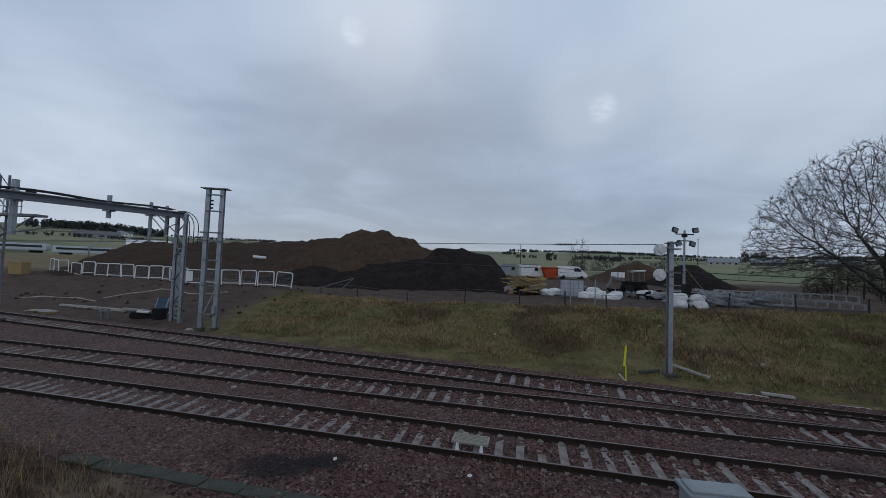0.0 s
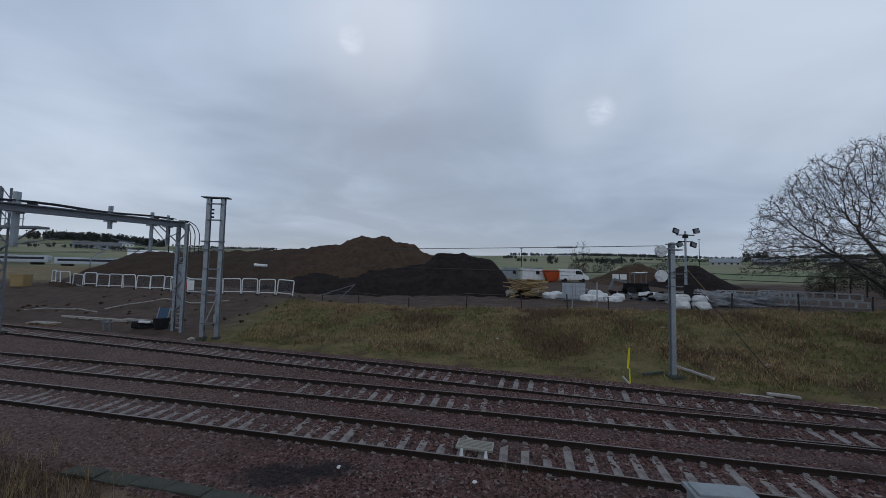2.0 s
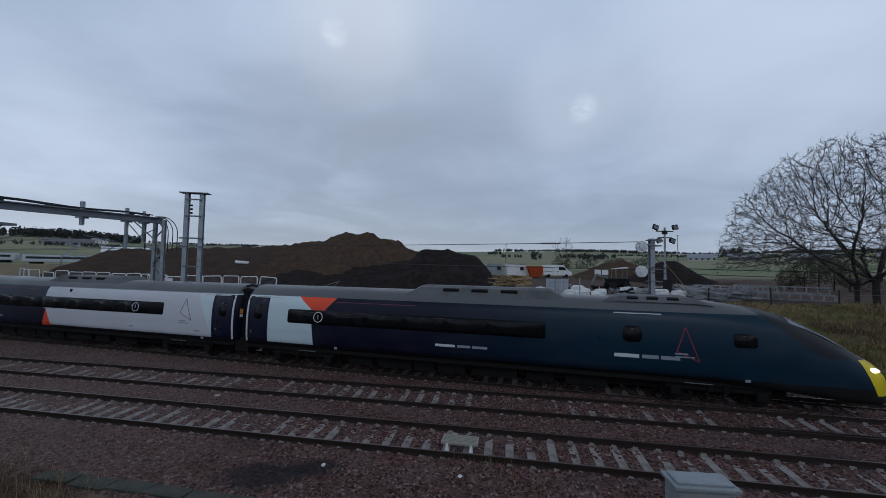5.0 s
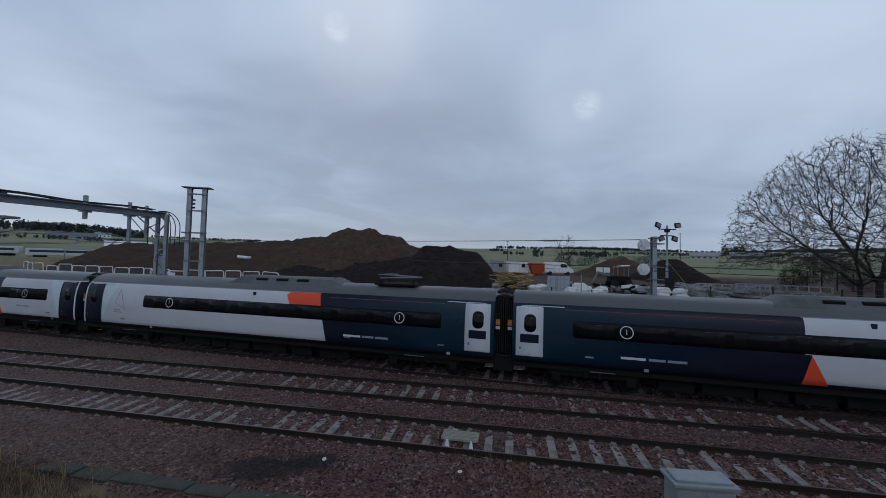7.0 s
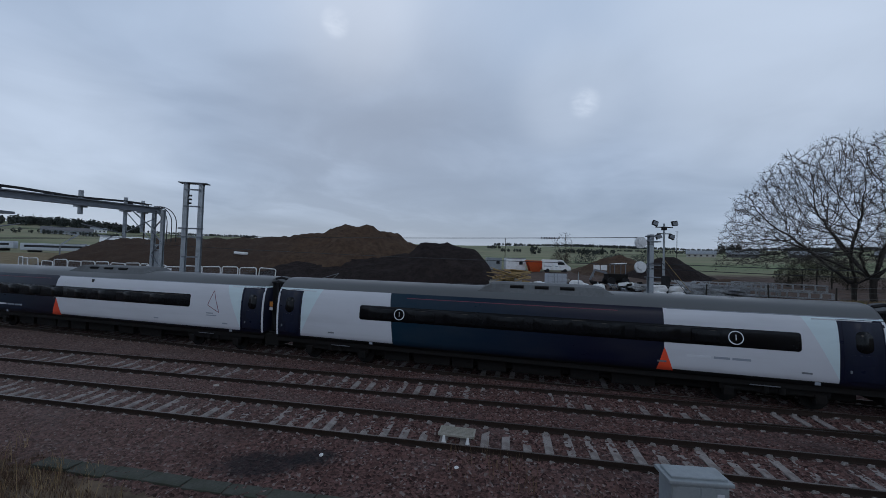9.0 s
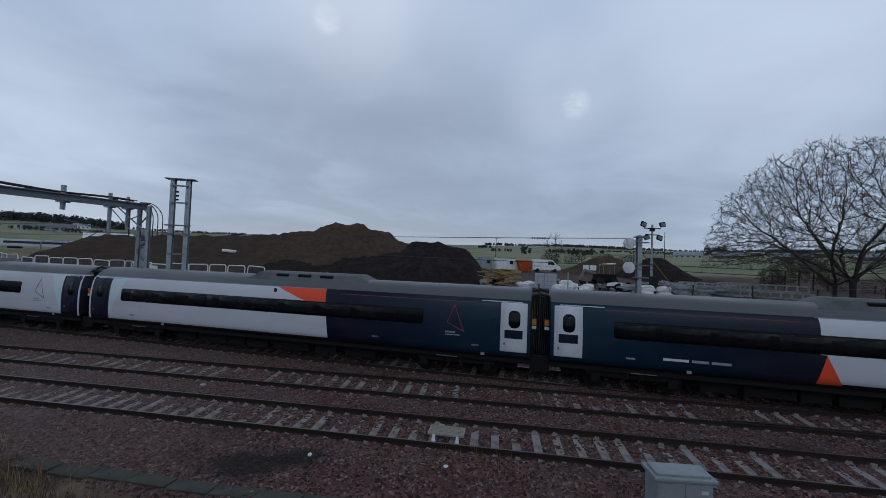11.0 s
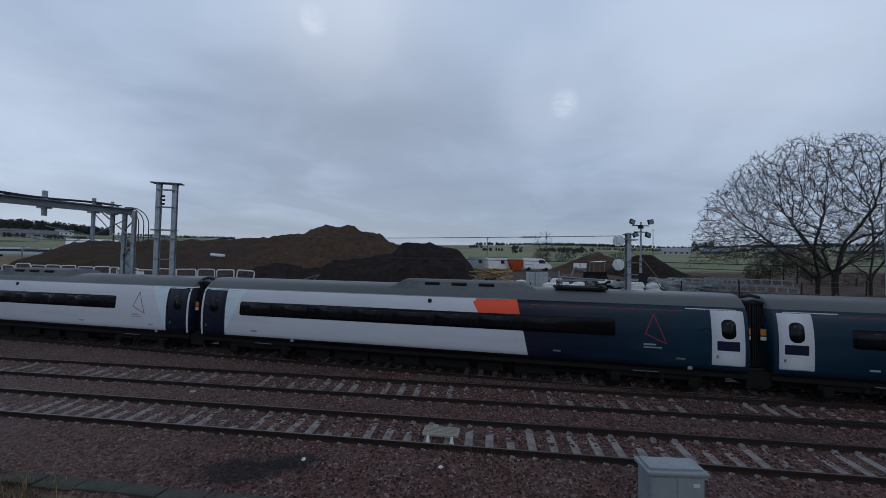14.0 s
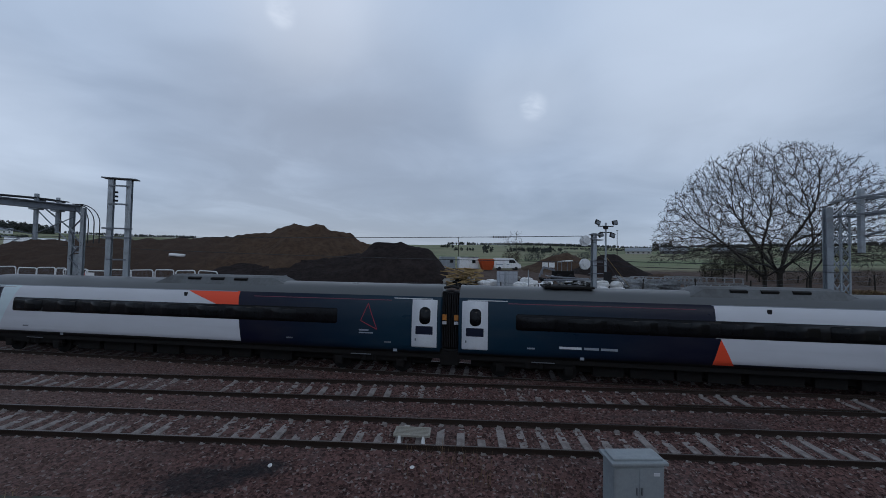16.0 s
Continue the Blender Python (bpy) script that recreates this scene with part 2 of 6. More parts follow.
def soil(name, a, b, pale):
    n = Nodes(name, 0.95, 0, 0.1)
    clod = n.noise(1.6, 8, 0.75)
    streak = n.noise(0.5, 6, 0.65, (1, 1, 0.35))
    c = n.mix(n.span(clod, 0.32, 0.68), a, b)
    c = n.mix(n.span(streak, 0.5, 0.75, 0, 0.6), c, pale)
    if name.startswith("brown"):
        # older, greyer spoil away from the fresh top
        old = n.span(n.math("ADD", n.axis(0), n.math("MULTIPLY", n.noise(0.18, 4, 0.6), 12.0)), -12.0, -19.0)
        c = n.mix(n.math("MULTIPLY", old, 0.6), c, (0.062, 0.045, 0.038))
    n.bump(n.noise(3.5, 10, 0.8), 0.9, 0.25)
    return n.done(c)


M["soil_brown"] = soil("brown_subsoil", (0.048, 0.032, 0.023), (0.112, 0.073, 0.050), (0.135, 0.094, 0.068))
M["soil_dark"] = soil("dark_peaty_soil", (0.014, 0.011, 0.011), (0.037, 0.028, 0.027), (0.052, 0.040, 0.037))


# ---- mesh helpers ----
def mesh_of(bm, name, material, smooth=False):
    me = bpy.data.meshes.new(name)
    bm.to_mesh(me)
    bm.free()
    for m in material if isinstance(material, (list, tuple)) else [material]:
        me.materials.append(m)
    if smooth:
        for p in me.polygons:
            p.use_smooth = True
    return me


def part(name, bm, material, parent, label="", smooth=False):
    ob = new(name, mesh_of(bm, name, material, smooth))
    ob.parent = parent
    if label:
        ob["label"] = label
    return ob


def thing(name, x, y, z, label, category, group="", turn=0.0, kind=""):
    ob = new(name)
    ob.matrix_basis = pose(x, y, z, 0, 0, turn)
    return tagged(ob, label, category, group, kind)


def box(bm, sx, sy, sz, at=(0, 0, 0), turn=(0, 0, 0), bevel=0.0):
    """A box by its sizes and its centre."""
    m = Matrix.Translation(at) @ Euler([radians(a) for a in turn]).to_matrix().to_4x4() @ Matrix.Diagonal((sx, sy, sz, 1))
    made = bmesh.ops.create_cube(bm, size=1, matrix=m)["verts"]
    if bevel:
        edges = {e for v in made for e in v.link_edges}
        bmesh.ops.bevel(bm, geom=list(edges), offset=bevel, segments=2, affect="EDGES", profile=0.6)
    return bm


def bar(bm, a, b, r, sides=8, r2=None):
    """A round bar from a to b."""
    a, b = Vector(a), Vector(b)
    d = b - a
    m = Matrix.Translation((a + b) / 2) @ d.to_track_quat("Z", "Y").to_matrix().to_4x4()
    bmesh.ops.create_cone(bm, cap_ends=True, segments=sides, radius1=r, radius2=r if r2 is None else r2, depth=d.length, matrix=m)
    return bm


def beam(bm, a, b, w, h):
    """A square-cut bar from a to b."""
    a, b = Vector(a), Vector(b)
    d = b - a
    m = Matrix.Translation((a + b) / 2) @ d.to_track_quat("X", "Z").to_matrix().to_4x4() @ Matrix.Diagonal((d.length, w, h, 1))
    bmesh.ops.create_cube(bm, size=1, matrix=m)
    return bm


def bm_new():
    return bmesh.new()


def steps(v, xs, ys):
    return float(np.interp(v, xs, ys))


# ---- lie of the land ----
def across(x, y):
    return 0.289 * x + 0.957 * y


def land(x, y):
    """Height of the ground."""
    w = across(x, y)
    d = math.hypot(x, y)
    hills = float(np.interp(d, [40, 75, 120, 300, 600, 1200, 1500, 6000], [1.7, 3.1, 4.8, 12.2, 26, 53, 55, 55]))
    hills += 0.02 * max(0, d - 90) * noise.noise((x * 0.0022, y * 0.0022, 3.0)) * 0.45
    if x < -100:
        hills += 5 * math.exp(-((math.atan2(x, y) + 0.77) / 0.13) ** 2) * min(1.0, max(0.0, (d - 250) / 450))
    if x < -60:
        hills -= 5.0 * math.exp(-((d - 205) / 70) ** 2) * min(1.0, (-60 - x) / 30)
    crest = min(3.2, max(1.3, 1.42 + 0.042 * x))
    right = float(np.interp(w, [19.3, 20.2, 24, 28, 30.5, 33], [-0.22, 0.05, 0.8, 1.75, 2.0, 1.95])) / 2.0 * crest
    left = float(np.interp(w, [19.3, 21, 26, 29, 33, 35], [-0.22, 0.05, 0.35, 0.9, 1.65, 1.75]))
    k = min(1.0, max(0.0, (x + 18.5) / 6.0))
    k = k * k * (3 - 2 * k)
    near = left * (1 - k) + right * k
    if w < 19.3:
        near = float(np.interp(w, [-60, -2, 0.5, 5.0, 6.0, 19.3], [3.2, 3.2, 3.0, 0.05, -0.30, -0.26]))
    far_k = min(1.0, max(0.0, (w - 33) / 14.0))
    z = near * (1 - far_k) + hills * far_k if w > 33 else near
    if w > 20.2:
        z += 0.16 * noise.noise((x * 0.35, y * 0.35, 0)) * min(1, (w - 20.2) / 3)
        z += 0.17 * noise.fractal((x * 0.8, y * 0.8, 2), 0.8, 2.0, 4) * min(1, (w - 20.2) / 3)
    return z


def ground_sheet():
    def line(marks):
        out = []
        for a, b, s in marks:
            out += list(np.arange(a, b, s))
        return out + [marks[-1][1]]
    xs = line([(-5000, -1000, 400), (-1000, -200, 50), (-200, -60, 10), (-60, 60, 0.6), (60, 200, 7), (200, 1000, 50), (1000, 5000, 400)])
    ws = line([(-5000, -400, 400), (-400, -40, 40), (-40, 0, 4), (0, 60, 0.6), (60, 160, 5), (160, 1600, 40), (1600, 5000, 400)])
    verts, faces = [], []
    for w in ws:
        for x in xs:
            y = (w - 0.289 * x) / 0.957 if abs(x) < 400 else (w - 0.289 * math.copysign(400, x)) / 0.957
            verts.append((x, y, land(x, y)))
    nx = len(xs)
    for j in range(len(ws) - 1):
        for i in range(nx - 1):
            faces.append((j * nx + i, j * nx + i + 1, (j + 1) * nx + i + 1, (j + 1) * nx + i))
    me = bpy.data.meshes.new("ground")
    me.from_pydata(verts, [], faces)
    me.materials.append(M["ground"])
    for p in me.polygons:
        p.use_smooth = True
    return tagged(new("ground", me), "rough turf bank, bare works soil and green fields rising to the horizon", "ground", kind="structure")


ground_sheet()


# ---- railway ----
SLOPE_AB, SLOPE_C = -0.207, -0.303
LINES = {  # near rail where x is 0, slope, rise of the far rail
    "near": (10.26, SLOPE_AB, 0.06), "middle": (13.66, SLOPE_AB, 0.08), "far": (16.87, SLOPE_C, 0.12)}
PITCH = {"near": (0.575, -3.95), "middle": (0.62, -0.88), "far": (0.63, -0.40)}   # sleeper spacing, place of one sleeper
GAUGE = 1.505


def ballast_bed():
    rng = np.random.default_rng(5)
    xs = np.arange(-46, 34, 0.075)
    ws = np.arange(6.0, 19.7, 0.075)
    X, W = np.meshgrid(xs, ws)
    Y = (W - 0.289 * X) / 0.957
    Z = np.full_like(X, -0.235)
    patch = np.array([[noise.fractal((a * 0.9, b * 0.9, 6.3), 0.9, 2.0, 3) for a in np.arange(-46, 34.6, 0.3)] for b in np.arange(6.0, 20.4, 0.3)])
    patch = patch[np.clip(((W - 6.0) / 0.3).astype(int), 0, patch.shape[0] - 1), np.clip(((X + 46) / 0.3).astype(int), 0, patch.shape[1] - 1)]
    for name, (y0, m, cant) in LINES.items():
        n = 1 / math.sqrt(1 + m * m)
        v = (Y - y0 - m * X) * n
        off = np.abs(v - GAUGE / 2)
        lean = cant * np.clip(v / GAUGE, -0.3, 1.3)
        four_foot = -0.208 + 0.068 * np.clip(v / GAUGE, 0, 1) + patch * {"near": 0.030, "middle": 0.055, "far": 0.05}[name] + {"near": -0.018, "middle": -0.004, "far": -0.010}[name]
        shoulder = np.interp(off, [0.8, 1.0, 1.5, 2.2], [-0.138, -0.112, -0.140, -0.235])
        level = np.where(off < 0.8, np.minimum(four_foot, -0.11), shoulder) + lean
        Z = np.where(off < 2.2, np.maximum(Z, level), Z)
    slow = np.array([[noise.noise((a * 0.8, b * 0.8, 1.7)) for a in np.arange(-46, 34.6, 0.6)] for b in np.arange(6.0, 20.4, 0.6)])
    Z += np.clip(slow[np.clip(((W - 6.0) / 0.6).astype(int), 0, slow.shape[0] - 1), np.clip(((X + 46) / 0.6).astype(int), 0, slow.shape[1] - 1)], -1, 1) * 0.02
    Z += rng.uniform(-0.028, 0.028, Z.shape)
    edge = np.minimum(np.clip((W - 6.0) / 0.6, 0, 1), np.clip((19.65 - W) / 0.6, 0, 1))
    Z = np.where(edge < 1, Z - 0.16 * (1 - edge), Z)
    X = X + rng.uniform(-0.03, 0.03, X.shape)
    ny, nx = X.shape
    verts = np.stack([X, Y, Z], -1).reshape(-1, 3)
    i = np.arange(nx * ny).reshape(ny, nx)
    quads = np.stack([i[:-1, :-1], i[:-1, 1:], i[1:, 1:], i[1:, :-1]], -1).reshape(-1, 4)
    me = bpy.data.meshes.new("ballast_bed")
    me.from_pydata(verts.tolist(), [], quads.tolist())
    me.materials.append(M["ballast"])
    return tagged(new("ballast_bed", me), "reddish brown crushed stone ballast under the tracks", "ballast", kind="stuff")


ballast_bed()


def rail_mesh(length):
    """Flat-bottom rail: foot, web and worn head, along x."""
    outline = [(-0.07, -0.159), (0.07, -0.159), (0.07, -0.148), (0.012, -0.130), (0.010, -0.045), (0.036, -0.034),
               (0.036, -0.006), (0.028, 0), (-0.028, 0), (-0.036, -0.006), (-0.036, -0.034), (-0.010, -0.045), (-0.012, -0.130), (-0.07, -0.148)]
    n = len(outline)
    me = bpy.data.meshes.new("rail")
    verts = [(s, a, b) for s in (0.0, length) for a, b in outline]
    faces = [(i, (i + 1) % n, n + (i + 1) % n, n + i) for i in range(n)] + [tuple(range(n))[::-1], tuple(range(n, 2 * n))]
    me.from_pydata(verts, [], faces)
    me.materials.append(M["rail"])
    me.materials.append(M["rail_top"])
    me.polygons[7].material_index = 1
    return me


def sleeper_mesh():
    bm = bm_new()
    box(bm, 0.225, 2.42, 0.18, (0, 0, -0.09), bevel=0.02)
    box(bm, 0.18, 0.34, 0.03, (0, -0.75, 0.006), bevel=0.006)
    box(bm, 0.18, 0.34, 0.03, (0, 0.75, 0.006), bevel=0.006)
    return mesh_of(bm, "sleeper", M["sleeper"])


def clip_mesh():
    bm = bm_new()
    for s in (-1, 1):
        box(bm, 0.13, 0.07, 0.035, (0, s * 0.115, 0.0), bevel=0.008)
        bar(bm, (-0.05, s * 0.10, 0.035), (0.05, s * 0.15, 0.035), 0.012, 6)
    return mesh_of(bm, "rail_clip", M["clip"])


SLEEPER, CLIP = sleeper_mesh(), clip_mesh()


def track(name, label, x0, x1):
    y0, m, cant = LINES[name]
    turn = math.degrees(math.atan(m))
    n = math.sqrt(1 + m * m)
    t = thing("railway_track", x0, y0 + m * x0, 0, label, "railway track", "tracks", turn, "structure")
    length = (x1 - x0) * n
    for v, z in ((0.0, 0.0), (GAUGE, cant)):
        r = new("rail", rail_mesh(length))
        r.parent = t
        r.matrix_basis = pose(0, v, z)
    rng = random.Random(name)
    lean = math.degrees(math.atan(cant / GAUGE))
    pitch, mark = PITCH[name]
    s = (mark - x0 * n - GAUGE / 2 * abs(m)) % pitch
    while s < length:
        o = new("sleeper", SLEEPER)
        o.parent = t
        o.matrix_basis = pose(s, GAUGE / 2, cant / 2 - 0.172 + rng.uniform(-0.012, 0.006), lean, 0, rng.uniform(-0.7, 0.7))
        if -22 < x0 + s / n < 22:
            for v, z in ((0.0, 0.0), (GAUGE, cant)):
                c = new("rail_clip", CLIP)
                c.parent = t
                c.matrix_basis = pose(s, v, z - 0.142, 0, 0, rng.uniform(-3, 3))
        s += pitch
    return t


track("near", "straight track with rusty rails on pale concrete sleepers", -50, 30)
track("middle", "track converging with its neighbour, rusty rails and concrete sleepers", -55, 32)
track("far", "canted main line track with concrete sleepers, used by the train", -90, 60)


def check_rail(name, x0, x1, offset, label):
    y0, m, cant = LINES[name]
    ob = new("check_rail", rail_mesh((x1 - x0) * math.sqrt(1 + m * m)))
    ob.matrix_basis = pose(x0, y0 + m * x0 + offset, 0.004, 0, 0, math.degrees(math.atan(m)))
    return tagged(ob, label, "check rail", "check rails of the crossing", "structure")


check_rail("middle", 10.2, 16.5, 0.16, "short dark check rail beside the running rail")
check_rail("far", 12.6, 17.0, 1.34, "short dark check rail opposite the crossing")


# ---- train: a driving car and nine cars behind it ----
NAVY, TEAL = (0.0050, 0.0065, 0.021), (0.0045, 0.024, 0.045)
WHITE, PALE, CORAL = (0.565, 0.58, 0.625), (0.58, 0.69, 0.725), (0.80, 0.085, 0.035)
DARK, ROOF = (0.010, 0.011, 0.012), (0.115, 0.122, 0.128)
CAR, HALF = 23.9, 11.95


def livery(name, zones, nose=False):
    """Train paint. zones: (colour or (colour, colour, x0, x1), half planes (a, b, c) with a*x + b*z + c > 0)."""
    n = Nodes(name, 0.32, 0.0, 0.22)
    x, y, z = n.axis(0), n.axis(1), n.axis(2)
    colour = DARK

    def mask(planes):
        m = None
        for a, b, c in planes:
            v = n.math("ADD", n.math("MULTIPLY", x, a), n.math("ADD", n.math("MULTIPLY", z, b), c))
            g = n.math("GREATER_THAN", v, 0.0)
            m = g if m is None else n.math("MULTIPLY", m, g)
        return m

    for tone, planes in zones:
        if len(tone) == 4:
            tone = n.mix(n.span(x, tone[2], tone[3]), tone[0], tone[1])
        colour = n.mix(mask(planes), colour, tone)
    if nose:
        along = n.math("POWER", n.math("ABSOLUTE", n.math("MULTIPLY", n.math("ADD", x, -23.35), 1 / 1.78)), 2.4)
        wide = n.math("POWER", n.math("ABSOLUTE", n.math("MULTIPLY", y, 1 / 1.26)), 2.4)
        front = n.math("LESS_THAN", n.math("ADD", along, wide), 1.0)
        bib = mask([(1, 0.38, -25.32), (-0.35, -1, 10.80), (0, 1, -0.80)])
        colour = n.mix(bib, colour, (0.80, 0.62, 0.02))
        colour = n.mix(n.math("MULTIPLY", front, mask([(0, 1, -1.66)])), colour, (0.012, 0.013, 0.016))
    dirt = n.noise(1.2, 5, 0.65, (0.35, 1, 1))
    low = n.noise(0.8, 4, 0.6, (0.2, 1, 2.5))
    colour = n.mix(n.span(dirt, 0.45, 0.85, 0, 0.10), colour, (0.13, 0.12, 0.11))
    colour = n.mix(n.span(low, 0.5, 0.8, 0, 0.12), colour, (0.03, 0.028, 0.028))
    n.bump(n.noise(0.7, 2, 0.5), 0.05, 0.02)
    return n.done(colour, n.span(dirt, 0.3, 0.8, 0.26, 0.5))


def common(extra):
    """Zones that every car has: roof and the pale cant rail line come last."""
    return extra + [(ROOF, [(0, 1, -3.26)])]


F = HALF   # the front gap lies at x = F, so a point q metres behind it is at x = F - q
SKIRT = (0, 1, -1.02)


def teal_front(edge, slope, flash):
    """White rear half, a coral flash, and a teal front that fades to navy."""
    return [
        (WHITE, [(0, 1, -1.08)]),
        (PALE, [(-1, 0.48, (F - 22.2) - 0.56), (0, 1, -1.08)]),
        (NAVY, [(-1, 0, (F - 22.2)), (0, -1, 3.20), SKIRT]),
        *flash,
        ((NAVY, TEAL, F - 8.0, F - 2.5), [(1, slope, -(F - edge) - slope * 1.1), SKIRT]),
    ]


def white_front(edge):
    """White front half with a coral wedge at its foot, and a navy rear that fades to teal."""
    return [
        ((TEAL, NAVY, F - 21.5, F - 15.5), [SKIRT]),
        (WHITE, [(1, -0.05, -(F - edge) + 0.14), (0, 1, -1.08)]),
        (NAVY, [(-1, 0.30, (F - edge - 0.12) - 0.330), (0, -1, 2.02), (1, 0, -(F - edge - 1.0)), SKIRT]),
        (CORAL, [(1, -0.30, -(F - edge - 0.12) + 0.330), (-1, -0.46, (F - edge + 0.56) + 0.506), (0, -1, 2.02), SKIRT]),
        (PALE, [(1, 0.48, -(F - 1.69) - 0.56), (0, 1, -1.08)]),
        (NAVY, [(1, 0, -(F - 1.70)), (0, -1, 3.20), SKIRT]),
    ]


PAINT = {
    "P": livery("train_paint_white_front", common(white_front(13.75))),
    "R": livery("train_paint_white_front_long", common(white_front(14.62))),
    "Q": livery("train_paint_teal_front_coral_block", common(teal_front(8.1, 0.21, [
        (CORAL, [(1, 0.55, -(F - 10.35) - 1.705), (1, -1.2, -(F - 10.35) + 3.72), (0, 1, -2.68), SKIRT])]))),
    "T": livery("train_paint_teal_front_coral_wedge", common(teal_front(9.31, 0.12, [
        (CORAL, [(1, 2.75, -(F - 10.6) - 7.37), (0, 1, -2.68), SKIRT])]))),
    "M": livery("train_paint_dark_middle", common([
        (WHITE, [(0, 1, -1.08)]),
        (PALE, [(1, 0.48, -(F - 1.69) - 0.56), (0, 1, -1.08)]),
        (PALE, [(-1, 0.48, (F - 22.2) - 0.56), (0, 1, -1.08)]),
        (NAVY, [(1, 0, -(F - 1.70)), (0, -1, 3.20), SKIRT]),
        (NAVY, [(-1, 0, (F - 22.2)), (0, -1, 3.20), SKIRT]),
        ((TEAL, NAVY, F - 17.5, F - 9.5), [(-1, 0, F - 6.93), (1, 0.10, -(F - 17.72) - 0.25), SKIRT]),
        (CORAL, [(-1, -0.35, (F - 6.65) + 0.385), (1, -0.30, -(F - 7.15) + 0.33), (0, -1, 2.02), SKIRT]),
    ])),
    "D": livery("train_paint_driving_car", common([
        ((NAVY, TEAL, 9.0, 17.0), [SKIRT]),
        (PALE, [(-1, -0.1, 4.22), (0, 1, -1.08)]),
        (CORAL, [(1, 1.35, -7.62), (-1, 0.9, 2.25), (0, 1, -2.66)]),
        (NAVY, [(-1, 0, 1.62), (0, -1, 3.20), SKIRT]),
    ]), nose=True),
}
M["band"] = worn("tinted_window_band", (0.005, 0.005, 0.0065), 0.2, 0, 0.2, 1, None, 0.2, 0.0)
M["pane"] = worn("tinted_window_pane", (0.006, 0.0065, 0.008), 0.14, 0, 0.2, 1, None, 0.22, 0.0)
M["door_white"] = worn("white_door_paint", (0.62, 0.64, 0.68), 0.35, 0, 0.08, 1.5)
M["door_navy"] = worn("navy_door_paint", (0.0085, 0.012, 0.030), 0.35, 0, 0.2, 1.5)
M["roof_grey"] = worn("roof_grey_paint", (0.125, 0.133, 0.140), 0.6, 0, 0.2, 0.8, (0.07, 0.07, 0.07))
# near-black, so that the gear under the cars shows little contrast
M["under"] = worn("near_black_underframe", (0.007, 0.0065, 0.0065), 0.9, 0, 0.4, 2, (0.014, 0.011, 0.010))
M["notice"] = worn("notice_amber", (0.55, 0.22, 0.05), 0.6, 0, 0.2, 6)
M["mark_white"] = worn("lettering_white", (0.62, 0.64, 0.68), 0.5, 0, 0.1, 6)
M["mark_grey"] = worn("lettering_grey", (0.28, 0.31, 0.36), 0.5, 0, 0.1, 6)
M["mark_plum"] = worn("outline_plum", (0.20, 0.06, 0.09), 0.5, 0, 0.1, 6)
M["mark_red"] = worn("outline_red", (0.36, 0.04, 0.06), 0.5, 0, 0.1, 6)
M["screen"] = worn("windscreen_glass", (0.10, 0.11, 0.12), 0.08, 0, 0.1, 1, None, 1.0, 0.0)
lamp_glow = Nodes("headlamp_lens", 0.2)
lamp_glow.b.inputs["Emission Color"].default_value = (1.0, 0.93, 0.78, 1)
lamp_glow.b.inputs["Emission Strength"].default_value = 3.0
M["headlamp"] = lamp_glow.done((0.8, 0.8, 0.78))

SIDE = [(0.95, 1.300), (1.25, 1.350), (1.60, 1.365), (2.00, 1.365), (2.40, 1.345), (2.80, 1.290), (3.02, 1.238), (3.12, 1.195), (3.25, 1.110),
        (3.38, 1.000), (3.50, 0.870), (3.60, 0.71), (3.67, 0.50), (3.71, 0.26), (3.72, 0.0)]


def half_width(z):
    return steps(z, [a for a, b in SIDE], [b for a, b in SIDE])


def body_shell(stations):
    """stations: (x, top height, bottom height, width factor)."""
    ring = [(-w, z) for z, w in SIDE] + [(w, z) for z, w in reversed(SIDE[:-1])]
    bm = bm_new()
    rows = []
    for x, top, bottom, k in stations:
        rows.append([bm.verts.new((x, y * k, bottom + (z - 0.95) / (3.72 - 0.95) * (top - bottom))) for y, z in ring])
    for a, b in zip(rows, rows[1:]):
        for i in range(len(ring)):
            j = (i + 1) % len(ring)
            bm.faces.new((a[i], a[j], b[j], b[i]))
    bm.faces.new(rows[0][::-1])
    bm.faces.new(rows[-1])
    bmesh.ops.recalc_face_normals(bm, faces=bm.faces)
    return bm


def panel(bm, x0, x1, z0, z1, off, corner=0.0, side=-1):
    """A panel that follows the car's side, with rounded corners."""
    zs = sorted(set([z0 + (z1 - z0) * i / 8 for i in range(9)] + [z0 + corner * (1 - math.cos(a * 0.39)) for a in range(5)]
                    + [z1 - corner * (1 - math.cos(a * 0.39)) for a in range(5)]))
    rows = []
    for z in zs:
        e = min(z - z0, z1 - z)
        inset = corner - math.sqrt(max(0.0, corner ** 2 - (corner - e) ** 2)) if e < corner else 0.0
        y = (half_width(z) + off) * side
        yb = (half_width(z) - 0.02) * side
        rows.append([bm.verts.new((x0 + inset, yb, z)), bm.verts.new((x0 + inset, y, z)), bm.verts.new((x1 - inset, y, z)), bm.verts.new((x1 - inset, yb, z))])
    for a, b in zip(rows, rows[1:]):
        for i in range(3):
            bm.faces.new((a[i], a[i + 1], b[i + 1], b[i]) if side < 0 else (a[i + 1], a[i], b[i], b[i + 1]))
    for r, flip in ((rows[0], True), (rows[-1], False)):
        bm.faces.new(r[::-1] if flip else r)
    return bm


def on_side(z, off=0.0):
    return -(half_width(z) + off)


